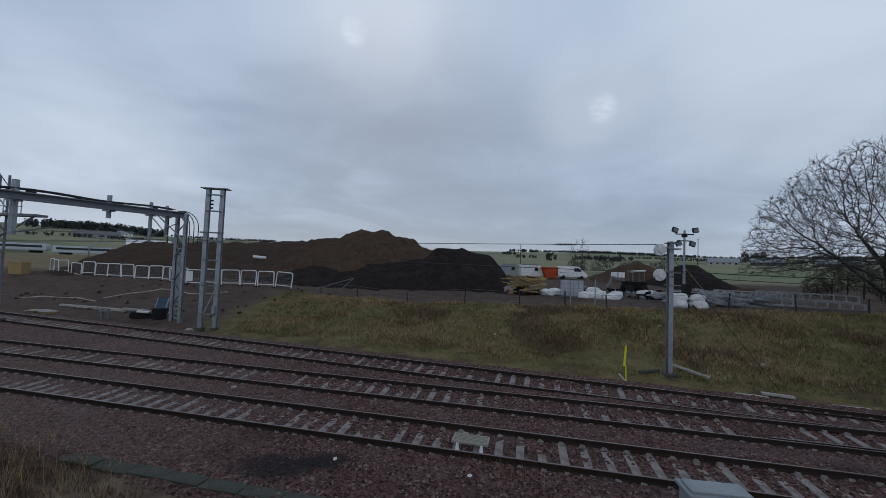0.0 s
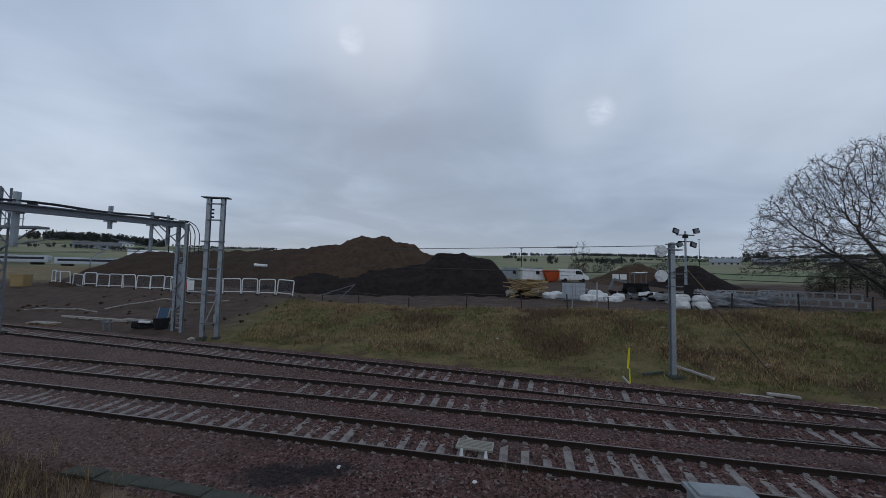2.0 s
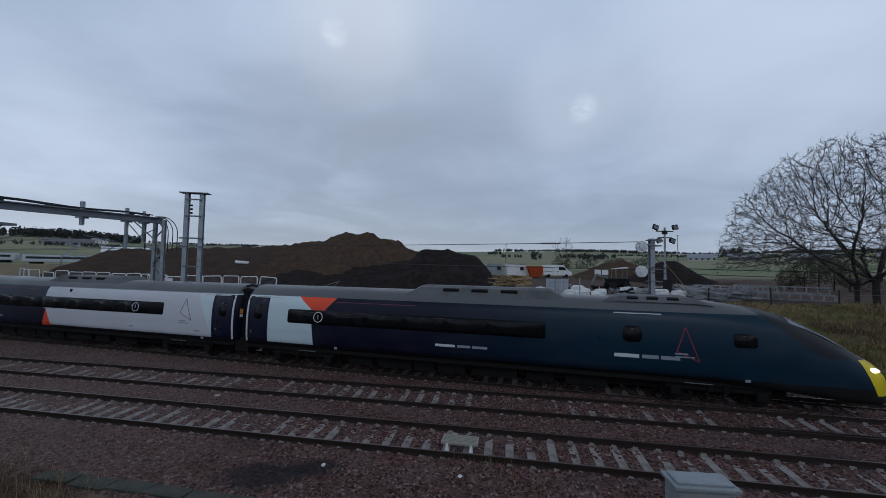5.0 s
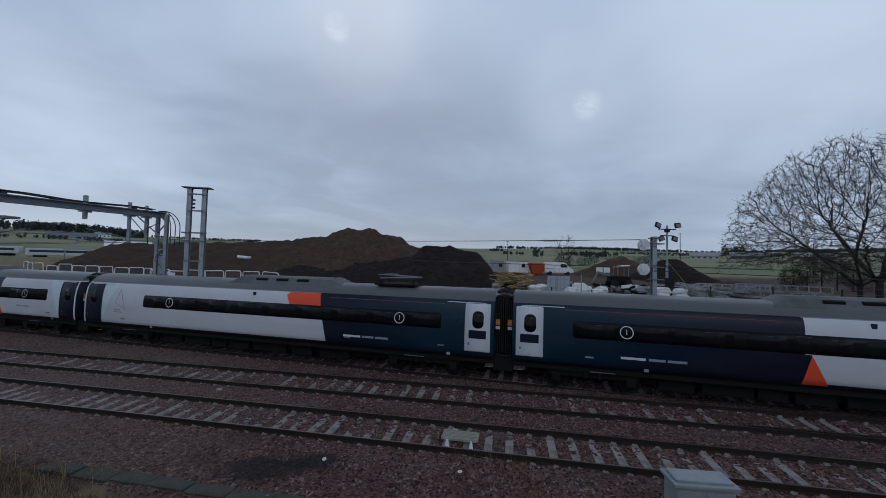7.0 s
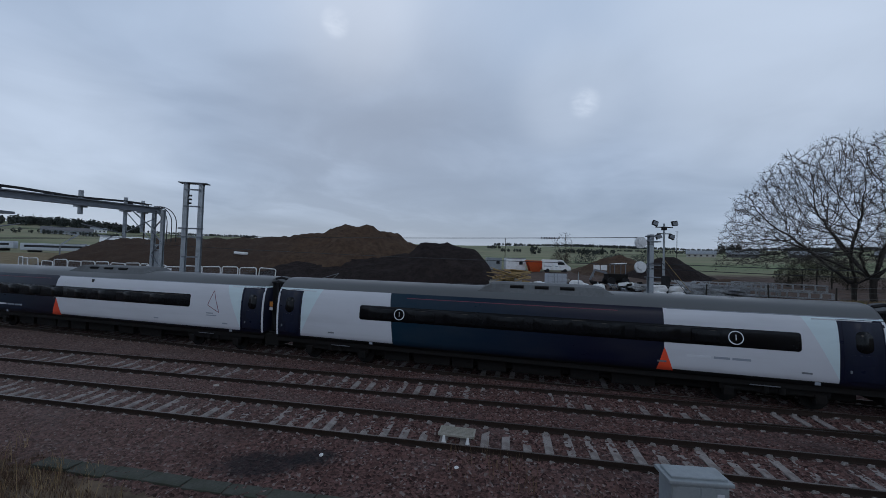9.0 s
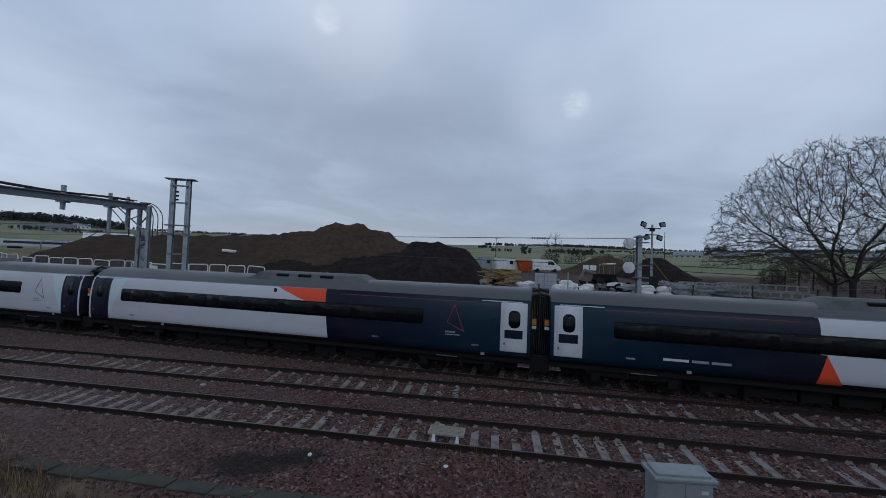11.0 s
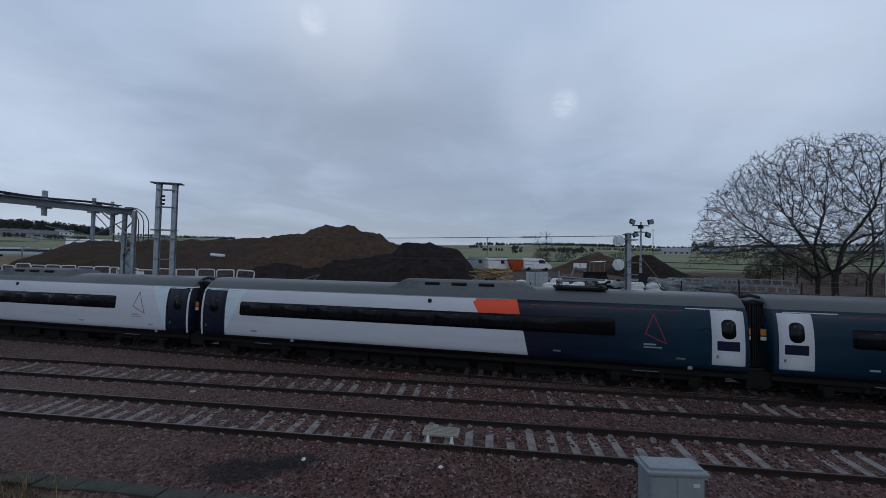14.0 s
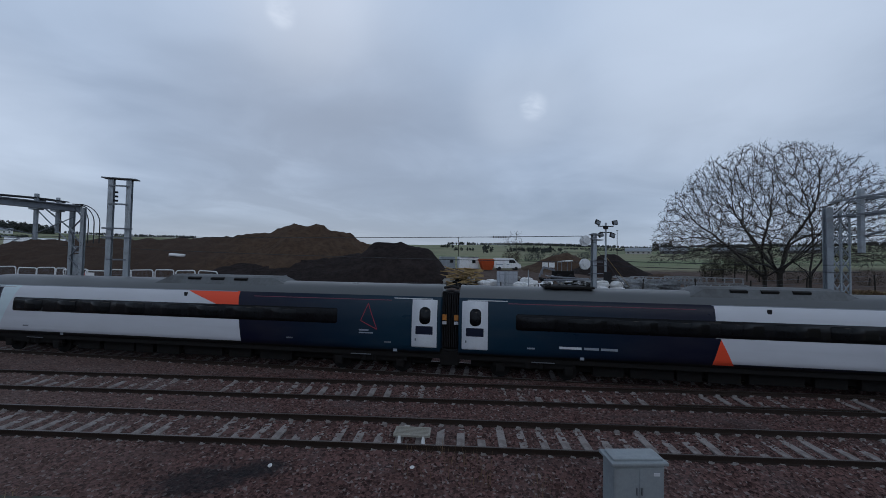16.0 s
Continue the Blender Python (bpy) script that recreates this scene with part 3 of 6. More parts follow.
def text_mesh(body, size, material):
    cu = bpy.data.curves.new("numeral", "FONT")
    cu.body, cu.size, cu.extrude, cu.align_x, cu.align_y = body, size, 0.003, "CENTER", "CENTER"
    ob = bpy.data.objects.new("numeral", cu)
    scene.collection.objects.link(ob)
    me = bpy.data.meshes.new_from_object(ob.evaluated_get(bpy.context.evaluated_depsgraph_get()))
    bpy.data.objects.remove(ob)
    me.materials.clear()
    me.materials.append(material)
    me.name = "numeral"
    return me


NUMERAL = text_mesh("1", 0.29, M["mark_white"])


def roundel(car, x, z=2.37):
    bm = bm_new()
    y = on_side(z, 0.016)
    n = 28
    for i in range(n):
        a, b = 2 * math.pi * i / n, 2 * math.pi * (i + 1) / n
        quad = [(math.cos(t) * r, math.sin(t) * r) for t, r in ((a, 0.205), (b, 0.205), (b, 0.240), (a, 0.240))]
        bm.faces.new([bm.verts.new((x + u, y + 0.13 * v, z + v)) for u, v in quad])
    bmesh.ops.remove_doubles(bm, verts=bm.verts, dist=0.001)
    part("class_roundel", bm, M["mark_white"], car, "white ring around a numeral")
    o = new("class_numeral", NUMERAL)
    o.parent = car
    o.matrix_basis = pose(x, y - 0.004, z, 90 - 7, 0, 0)
    o["label"] = "white numeral one"


def triangle_mark(car, x, material, z0=1.85, z1=2.92):
    bm = bm_new()
    pts = [(x, z1), (x + 0.42, z0), (x - 0.30, z0 + 0.34)]
    for (a, za), (b, zb) in zip(pts, pts[1:] + pts[:1]):
        for i in range(6):
            f, g = i / 6, (i + 1) / 6
            p, q = (a + (b - a) * f, za + (zb - za) * f), (a + (b - a) * g, za + (zb - za) * g)
            beam(bm, (p[0], on_side(p[1], 0.004), p[1]), (q[0], on_side(q[1], 0.004), q[1]), 0.012, 0.026)
    part("triangle_outline", bm, material, car, "thin triangular outline mark")
    bm = bm_new()
    box(bm, 0.42, 0.012, 0.06, (x - 0.15, on_side(1.80, 0.004), 1.80))
    box(bm, 0.62, 0.012, 0.045, (x - 0.05, on_side(1.69, 0.004), 1.69))
    part("lettering_bar", bm, M["mark_grey"], car)


def lettering(car, x, z, size, k=1.0):
    """The operator's lettering, as plain bars."""
    for i, (dx, w, m) in enumerate(((0.0, 0.85, "mark_white"), (0.95, 0.55, "mark_grey"), (1.58, 0.62, "mark_grey"))):
        bm = bm_new()
        box(bm, w * k, 0.01, size, (x + (dx + w / 2) * k, on_side(z, 0.004), z))
        part("lettering_bar", bm, M[m], car)


def door(car, x0, x1, dark):
    ob = part("door", panel(bm_new(), x0, x1, 1.18, 3.14, 0.010, 0.04), M["door_navy" if dark else "door_white"], car,
              "navy plug door" if dark else "white plug door", True)
    w = x1 - x0
    part("door_window", panel(bm_new(), x0 + w * 0.30, x1 - w * 0.26, 2.14, 2.84, 0.018, 0.20), M["pane"], ob, "tall rounded door window", True)
    if dark:
        part("door_panel", panel(bm_new(), x0 + w * 0.2, x1 - w * 0.2, 1.72, 2.06, 0.016, 0.02), M["door_navy"], ob)
    else:
        part("door_panel", panel(bm_new(), x0 + w * 0.16, x1 - w * 0.16, 1.72, 2.06, 0.016, 0.02), M["door_navy"], ob, "dark lower door panel")
    bm = bm_new()
    box(bm, 0.06, 0.03, 0.10, (x0 + w * 0.16, on_side(1.5, 0.02), 1.5), bevel=0.008)
    part("door_button", bm, M["galv_dark"], ob)


def bogie(car, x):
    bm = bm_new()
    for s in (-1, 1):
        box(bm, 3.3, 0.16, 0.24, (x, s * 1.05, 0.62), bevel=0.04)
        for a in (-1.35, 1.35):
            box(bm, 0.34, 0.22, 0.34, (x + a, s * 1.08, 0.45), bevel=0.05)
        bar(bm, (x - 0.25, s * 1.12, 0.50), (x - 0.25, s * 1.12, 0.95), 0.11, 10)
        bar(bm, (x + 0.25, s * 1.12, 0.50), (x + 0.25, s * 1.12, 0.95), 0.11, 10)
    box(bm, 0.7, 2.1, 0.28, (x, 0, 0.62))
    b = part("bogie", bm, M["under"], car, "near-black two-axle bogie")
    for a in (-1.35, 1.35):
        for s in (-1, 1):
            bm = bm_new()
            bar(bm, (x + a, s * 0.70, 0.425), (x + a, s * 0.82, 0.425), 0.425, 24)
            bar(bm, (x + a, s * 0.82, 0.425), (x + a, s * 0.86, 0.425), 0.16, 12)
            part("wheel", bm, M["under"], b)


def underframe(car, x0, x1):
    bm = bm_new()
    box(bm, x1 - x0, 2.46, 0.34, ((x0 + x1) / 2, 0, 0.90))
    box(bm, x1 - x0 - 1.0, 1.5, 0.5, ((x0 + x1) / 2, 0, 0.62))
    rng = random.Random(3)
    x = x0 + 5.4
    while x < x1 - 6.4:
        w = rng.uniform(0.9, 2.1)
        box(bm, w, 1.9, rng.uniform(0.50, 0.62), (x + w / 2, 0, 0.54), bevel=0.03)
        x += w + rng.uniform(0.08, 0.5)
    part("underframe", bm, M["under"], car, "dark underframe with equipment boxes")
    for x in (x0 + 3.4, x1 - 3.4):
        bm = bm_new()
        box(bm, 0.9, 0.03, 0.025, (x, -1.30, 0.78))
        part("step_board", bm, M["galv_dark"], car)
        bm = bm_new()
        box(bm, 0.16, 0.04, 0.13, (x + 1.5, -1.30, 1.02), bevel=0.01)
        part("axle_plate", bm, M["mark_grey"], car)


def end_fittings(car, x, way):
    """Gangway, corner strip and notices at one end; way: +1 front, -1 rear."""
    bm = bm_new()
    for i in range(5):
        box(bm, 0.05, 1.5, 2.35, (x + way * (0.03 + 0.075 * i), 0, 2.25), bevel=0.015)
    part("gangway", bm, M["black"], car, "black rubber gangway bellows")
    # box added so the gap below the gangway stays dark
    bm = bm_new()
    box(bm, 0.40, 2.3, 0.55, (x + way * 0.19, 0, 0.72), bevel=0.03)
    part("gap_filler", bm, M["under"], car, "dark filler box added to close the gap between cars")
    bm = bm_new()
    box(bm, 0.18, 0.03, 0.24, (x + way * 0.13, -0.98, 2.40), bevel=0.005)
    n = part("notice_plate", bm, M["notice"], car, "amber warning notice")
    bm = bm_new()
    box(bm, 0.18, 0.03, 0.13, (x + way * 0.13, -0.98, 2.17), bevel=0.005)
    part("notice_plate", bm, M["mark_white"], car, "white notice")
    for y, z0, z1, r in ((-0.85, 3.45, 3.52, 0.05), (-0.6, 3.62, 3.70, 0.06), (-0.9, 1.05, 1.0, 0.05)):
        bm = bm_new()
        bar(bm, (x + way * 0.05, y, z0), (x + way * 0.38, y, z1), r, 8)
        part("jumper_cable", bm, M["black"], car)


def roof_pod(car, x0, x1, height=0.24, width=1.45):
    bm = bm_new()
    n = 10
    rows = []
    for i in range(n + 1):
        u = i / n
        rise = min(1.0, min(u, 1 - u) * (x1 - x0) / 0.7)
        rise = rise * rise * (3 - 2 * rise)
        x = x0 + (x1 - x0) * (u if 0.02 < u < 0.98 else u)
        rows.append([bm.verts.new((x, y, 3.52 + (z * height + 0.12) * rise + (0 if abs(y) > width / 2 - 0.01 else 0.05)))
                     for y, z in ((-width / 2 - 0.12, -0.55), (-width / 2 + 0.08, 0.72), (-0.4, 1.0), (0.4, 1.0), (width / 2 - 0.08, 0.72), (width / 2 + 0.12, -0.55))])
    for a, b in zip(rows, rows[1:]):
        for i in range(5):
            bm.faces.new((a[i], b[i], b[i + 1], a[i + 1]))
    bm.faces.new(rows[0])
    bm.faces.new(rows[-1][::-1])
    bmesh.ops.recalc_face_normals(bm, faces=bm.faces)
    pod = part("roof_pod", bm, M["roof_grey"], car, "raised grey roof fairing")
    for f in (0.30, 0.48, 0.66):
        x = x0 + (x1 - x0) * f
        bm = bm_new()
        box(bm, (x1 - x0) * 0.10, 0.20, 0.10, (x, -width / 2 + 0.06, 3.52 + height * 0.62 + 0.12), (18, 0, 0), bevel=0.01)
        part("roof_vent", bm, M["under"], pod, "dark roof vent")


def pantograph(car, x):
    bm = bm_new()
    box(bm, 2.0, 1.5, 0.08, (x, 0, 3.76))
    for s in (-0.5, 0.5):
        for a in (-0.8, 0.8):
            for k in range(4):
                bar(bm, (x + a, s, 3.80 + k * 0.05), (x + a, s, 3.83 + k * 0.05), 0.09, 10)
    base = part("pantograph_base", bm, M["under"], car)
    bm = bm_new()
    for s in (-0.35, 0.35):
        bar(bm, (x - 0.9, s, 4.02), (x + 1.0, s * 0.6, 4.10), 0.035, 8)
        bar(bm, (x + 1.0, s * 0.6, 4.10), (x - 0.7, s * 0.9, 4.18), 0.028, 8)
    for a in (-0.75, -0.5):
        bar(bm, (x + a, -0.85, 4.20), (x + a, 0.85, 4.20), 0.025, 8)
    part("pantograph_arm", bm, M["galv_dark"], base, "folded pantograph")


def windows(car, x0, x1):
    band = part("window_band", panel(bm_new(), x0, x1, 2.04, 2.68, 0.006, 0.10), M["band"], car, "continuous black window band", True)
    part("window_band", panel(bm_new(), x0, x1, 2.04, 2.68, 0.006, 0.10, 1), M["band"], car)
    x = x0 + 0.14
    while x + 1.55 < x1:
        part("window_pane", panel(bm_new(), x, x + 1.50, 2.10, 2.62, 0.011, 0.08), M["pane"], band, "", True)
        x += 1.86
    return band


def rail_lines(car, x0, x1, tone, pink=None):
    for a, b in ((x0 + 0.35, x0 + 2.0), (x1 - 2.0, x1 - 0.35)):
        bm = bm_new()
        box(bm, b - a, 0.03, 0.035, ((a + b) / 2, on_side(3.17, 0.012), 3.17))
        part("drip_strip", bm, M["mark_white"], car, "pale gutter strip over the door")
    if tone:
        bm = bm_new()
        box(bm, tone[1] - tone[0], 0.02, 0.03, ((tone[0] + tone[1]) / 2, on_side(3.25, 0.0), 3.25))
        part("gutter_line", bm, M["mark_grey"], car)
    if pink:
        bm = bm_new()
        box(bm, pink[1] - pink[0], 0.014, 0.025, ((pink[0] + pink[1]) / 2, on_side(3.08, 0.004), 3.08))
        part("pink_line", bm, M["mark_plum"], car, "thin plum waist line")


def carriage(kind, label):
    car = thing("railway_carriage", 0, 0, 0, label, "train carriage", "carriages of the train")
    e = HALF - 0.38
    part("body", body_shell([(-e, 3.72, 0.95, 0.985), (-e + 0.06, 3.72, 0.95, 1.0), (0, 3.72, 0.95, 1.0), (e - 0.06, 3.72, 0.95, 1.0), (e, 3.72, 0.95, 0.985)]), PAINT[kind], car,
         {"P": "white front half and navy rear half", "R": "white front half and navy rear half", "Q": "teal front and white rear half", "T": "teal front and white rear half", "V": "teal front and white rear half", "M": "white ends and navy middle"}[kind], True)
    underframe(car, -e, e)
    bogie(car, 8.5), bogie(car, -8.5)
    end_fittings(car, e, 1), end_fittings(car, -e, -1)
    dark_front, dark_rear = kind in "PRM", kind in "QTVM"
    door(car, F - 1.58, F - 0.52, dark_front)
    door(car, F - 23.38, F - 22.32, dark_rear)
    for dark, x in ((dark_front, e - 0.05), (dark_rear, -e + 0.05)):
        if dark:
            part("corner_strip", panel(bm_new(), x - 0.045, x + 0.045, 1.05, 3.18, 0.012, 0.02), M["door_white"], car, "white corner strip")
    windows(car, *{"P": (F - 21.2, F - 4.83), "R": (F - 21.2, F - 4.83), "Q": (F - 21.4, F - 4.85), "V": (F - 19.2, F - 2.6), "T": (F - 21.4, F - 4.85), "M": (F - 19.2, F - 2.75)}[kind])
    rail_lines(car, -e, e, {"P": (F - 13.8, F - 0.5), "R": (F - 14.7, F - 0.5), "Q": (F - 23.3, F - 8.8), "V": (F - 23.3, F - 8.8), "T": (F - 23.3, F - 9.7), "M": (F - 6.8, F - 0.5)}[kind],
               {"P": (F - 21.5, F - 14.4), "R": (F - 21.5, F - 15.2), "Q": (F - 8.0, F - 2.5), "V": (F - 8.0, F - 2.5), "T": (F - 8.8, F - 2.5), "M": (F - 17, F - 8.5)}[kind])
    if kind in "PR":
        triangle_mark(car, F - 3.40, M["mark_plum"])
        lettering(car, F - 19.5, 1.42, 0.09)
        roof_pod(car, F - 14.45, F - 8.3)
        x = F - 11.85
    elif kind in "QTV":
        if kind == "V":
            triangle_mark(car, F - 20.9, M["mark_grey"])
            lettering(car, F - 7.2, 1.42, 0.09)
        else:
            triangle_mark(car, F - 3.50, M["mark_red"])
        roof_pod(car, F - 14.2, F - 7.6)
        x = F - 12.2
    else:
        lettering(car, F - 6.2, 1.62, 0.08, 0.9)
        roof_pod(car, F - 14.0, F - 8.4)
        x = None
    if x is not None:
        bm = bm_new()
        box(bm, 0.16, 0.05, 0.20, (x, on_side(3.06, 0.0), 3.06), bevel=0.02)
        part("side_camera", bm, M["black"], car, "small black side sensor")
    for q in (2.6, 7.0, 20.6):
        bm = bm_new()
        box(bm, 0.30, 0.02, 0.06, (F - q, on_side(1.34, 0.002), 1.34))
        part("data_panel", bm, M["mark_grey" if kind in "PR" else "galv_dark"], car)
    return car


def driving_car():
    car = thing("driving_car", 0, 0, 0, "teal and navy driving car with yellow nose and raked windscreen", "train carriage", "carriages of the train")
    st = [(0.38, 3.72, 0.95, 0.985), (0.44, 3.72, 0.95, 1.0), (10, 3.72, 0.95, 1.0), (18.5, 3.72, 0.95, 1.0), (19.6, 3.71, 0.93, 1.0), (20.6, 3.66, 0.88, 0.995),
          (21.4, 3.54, 0.82, 0.985), (22.1, 3.44, 0.76, 0.98), (22.8, 3.24, 0.70, 0.97), (23.4, 2.95, 0.64, 0.96), (24.0, 2.60, 0.58, 0.94), (24.5, 2.26, 0.54, 0.91),
          (24.9, 2.02, 0.52, 0.86), (25.2, 1.84, 0.52, 0.78), (25.45, 1.60, 0.55, 0.62), (25.58, 1.30, 0.62, 0.42)]
    part("body", body_shell(st), PAINT["D"], car, "teal body with white rear end and yellow nose", True)
    underframe(car, 0.38, 23.2)
    bogie(car, 3.45), bogie(car, 20.45)
    end_fittings(car, 0.38, -1)
    door(car, 0.52, 1.58, True)
    part("corner_strip", panel(bm_new(), 0.40, 0.49, 1.05, 3.18, 0.012, 0.02), M["door_white"], car, "white corner strip")
    windows(car, 2.72, 14.5)
    part("cab_window", panel(bm_new(), 17.3, 17.95, 2.12, 2.72, 0.012, 0.18), M["pane"], car, "small rounded window", True)
    part("cab_window", panel(bm_new(), 20.9, 21.6, 2.15, 2.62, 0.0, 0.10), M["pane"], car, "dark cab side window", True)
    triangle_mark(car, 20.0 - 0.6, M["mark_red"], 1.55, 2.75)
    rail_lines(car, 0.38, 19.0, None, (5.2, 9.0))
    lettering(car, 10.0, 1.50, 0.10)
    lettering(car, 17.0, 1.62, 0.13, 1.0)
    roundel(car, 4.35)
    roof_pod(car, 8.4, 15.4, 0.26)
    roof_pod(car, 16.6, 20.5, 0.12)
    for s in (-1, 1):
        bm = bm_new()
        bmesh.ops.create_uvsphere(bm, u_segments=14, v_segments=8, radius=1, matrix=Matrix.Translation((24.96, s * 1.00, 1.60)) @ Matrix.Diagonal((0.20, 0.10, 0.085, 1)))
        part("headlamp", bm, M["headlamp"], car, "lit headlamp", True)
    xs, tops, lows, wide = zip(*st)
    bm = bm_new()
    rows = []
    for i in range(13):
        x = 22.75 + 1.65 * i / 12
        top, low, k = (float(np.interp(x, xs, v)) for v in (tops, lows, wide))
        row = []
        for j in range(13):
            y = (-0.92 + 1.84 * j / 12) * (1.0 - 0.14 * i / 12)
            zp = float(np.interp(-abs(y) / k, [-b for a, b in SIDE[6:]], [a for a, b in SIDE[6:]]))
            row.append(bm.verts.new((x, y, low + (zp - 0.95) / 2.77 * (top - low) + 0.022)))
        rows.append(row)
    for a, b in zip(rows, rows[1:]):
        for j in range(12):
            bm.faces.new((a[j], b[j], b[j + 1], a[j + 1]))
    part("windscreen", bm, M["screen"], car, "raked glossy windscreen", True)
    bm = bm_new()
    bar(bm, (23.4, -0.45, 2.95), (24.2, 0.25, 2.50), 0.018, 6)
    part("wiper", bm, M["black"], car)
    bm = bm_new()
    bar(bm, (25.5, 0, 0.95), (25.66, 0, 0.95), 0.09, 12)
    part("coupler_cover", bm, M["black"], car)
    return car


LABELS = {"P": "carriage with white front half and navy rear half, black window band",
          "R": "carriage with a longer white front half and navy rear half",
          "Q": "carriage with teal front, coral flash and white rear half",
          "V": "carriage with teal front, coral flash, white rear half and triangle mark",
          "T": "carriage with teal front, coral wedge and white rear half",
          "M": "carriage with white ends and a long navy middle"}
TRAIN = [driving_car()]
made = {}
PAINT["V"] = PAINT["Q"]
ORDER = "PVMRTRQPT"
for kind in "PRVMTQ":
    made[kind] = carriage(kind, LABELS[kind])
for kind in ORDER:
    TRAIN.append(copy_thing(made[kind], pose(0, 0, 0)) if TRAIN.count(made[kind]) else made[kind])
for car, spots in zip(TRAIN[1:4], ((F - 6.76, F - 19.3), (F - 4.5, F - 17.4), (F - 4.67, F - 17.3))):
    for x in spots:
        roundel(car, x)
for car, x in ((TRAIN[2], F - 5.0), (TRAIN[7], F - 6.0), (TRAIN[8], F - 19.0)):
    pantograph(car, x)

# place of the first gap along the line, over time
RUN = [(0.0, -101.1), (2.0, -64.6), (4.0, -28.0), (5.5, -0.46), (7.0, 27.06), (9.0, 63.88), (10.8, 97.05), (12.5, 128.58), (13.5, 147.14), (14.5, 165.85), (16.0, 194.16)]


def motions():
    heading = math.degrees(math.atan(SLOPE_C))
    for i, car in enumerate(TRAIN):
        back = 0.0 if i == 0 else CAR * (i - 1) + HALF
        walk(car, [(t, pose(0.395 + 0.9570 * (s - back), 17.507 - 0.2900 * (s - back), 0.06, 0, 0, heading)) for t, s in RUN])


# ---- overhead line structures ----
M["trough"] = worn("mossy_concrete", (0.075, 0.080, 0.068), 0.95, 0, 0.3, 1.5, (0.035, 0.042, 0.026))
def lattice(bm, base, top, half_w, half_d, chord=0.045, brace=0.025, bay=0.6):
    """A braced tower or truss between two points: four chords with zigzag bracing."""
    a, b = Vector(base), Vector(top)
    d = b - a
    q = d.to_track_quat("Z", "X")
    n = max(2, round(d.length / bay))

    def at(i, u, v):
        return a + d * (i / n) + q @ Vector((u * half_w, v * half_d, 0))
    for u in (-1, 1):
        for v in (-1, 1):
            beam(bm, at(0, u, v), at(n, u, v), chord * 2, chord * 2)
    for i in range(n):
        s = 1 if i % 2 else -1
        for v in (-1, 1):
            beam(bm, at(i, s, v), at(i + 1, -s, v), brace * 2, brace)
        for u in (-1, 1):
            beam(bm, at(i, u, s), at(i + 1, u, -s), brace, brace * 2)
    return bm


def h_section(bm, a, b, w, d, t=0.025):
    """Rolled steel H post standing from a to b."""
    (x, y, z0), (_, _, z1) = a, b
    h, m = z1 - z0, (z0 + z1) / 2
    box(bm, w, t, h, (x, y - d / 2, m))
    box(bm, w, t, h, (x, y + d / 2, m))
    box(bm, t, d - t, h, (x, y, m))
    return bm


def twin_column():
    t = thing("portal_column", -15.55, 25.4, 0.0, "tall galvanised twin-leg portal column with cap plate and cross ties", "portal column", turn=8)
    top = 9.42
    for x in (-0.45, 0.45):
        part("leg", h_section(bm_new(), (x, 0, -0.2), (x, 0, top), 0.26, 0.24), M["galv"], t)
        bm = bm_new()
        box(bm, 0.45, 0.5, 0.3, (x, 0, -0.05), bevel=0.03)
        part("footing", bm, M["trough"], t)
    for z in (1.0, 2.9, 4.6, 5.9, 6.45, 7.9, 9.0):
        bm = bm_new()
        box(bm, 0.95 if z not in (6.45, 5.9) else 1.5, 0.07, 0.09, (0, -0.22, z))
        part("cross_tie", bm, M["galv_dark"], t)
    bm = bm_new()
    beam(bm, (-0.4, -0.2, 0.6), (0.4, -0.2, 2.6), 0.06, 0.06)
    part("brace", bm, M["galv"], t)
    bm = bm_new()
    box(bm, 1.72, 0.6, 0.06, (0, 0, top + 0.03), bevel=0.01)
    part("cap_plate", bm, M["galv_dark"], t)
    bm = bm_new()
    box(bm, 0.16, 0.14, 0.5, (0.42, -0.30, 1.35), bevel=0.01)
    part("switch_box", bm, M["cabinet"], t)
    for z in (8.1, 8.35, 8.6):
        bm = bm_new()
        bar(bm, (-0.15, -0.25, z), (-0.02, -0.25, z), 0.06, 8)
        part("insulator", bm, M["black"], t)
    return t


twin_column()

BOOM_END, BOOM_NEAR = Vector((-19.9, 27.6, 8.0)), Vector((-26.3, 4.2, 7.4))


def boom_at(y):
    k = (27.6 - y) / (27.6 - 4.2)
    return BOOM_END.lerp(BOOM_NEAR, k)


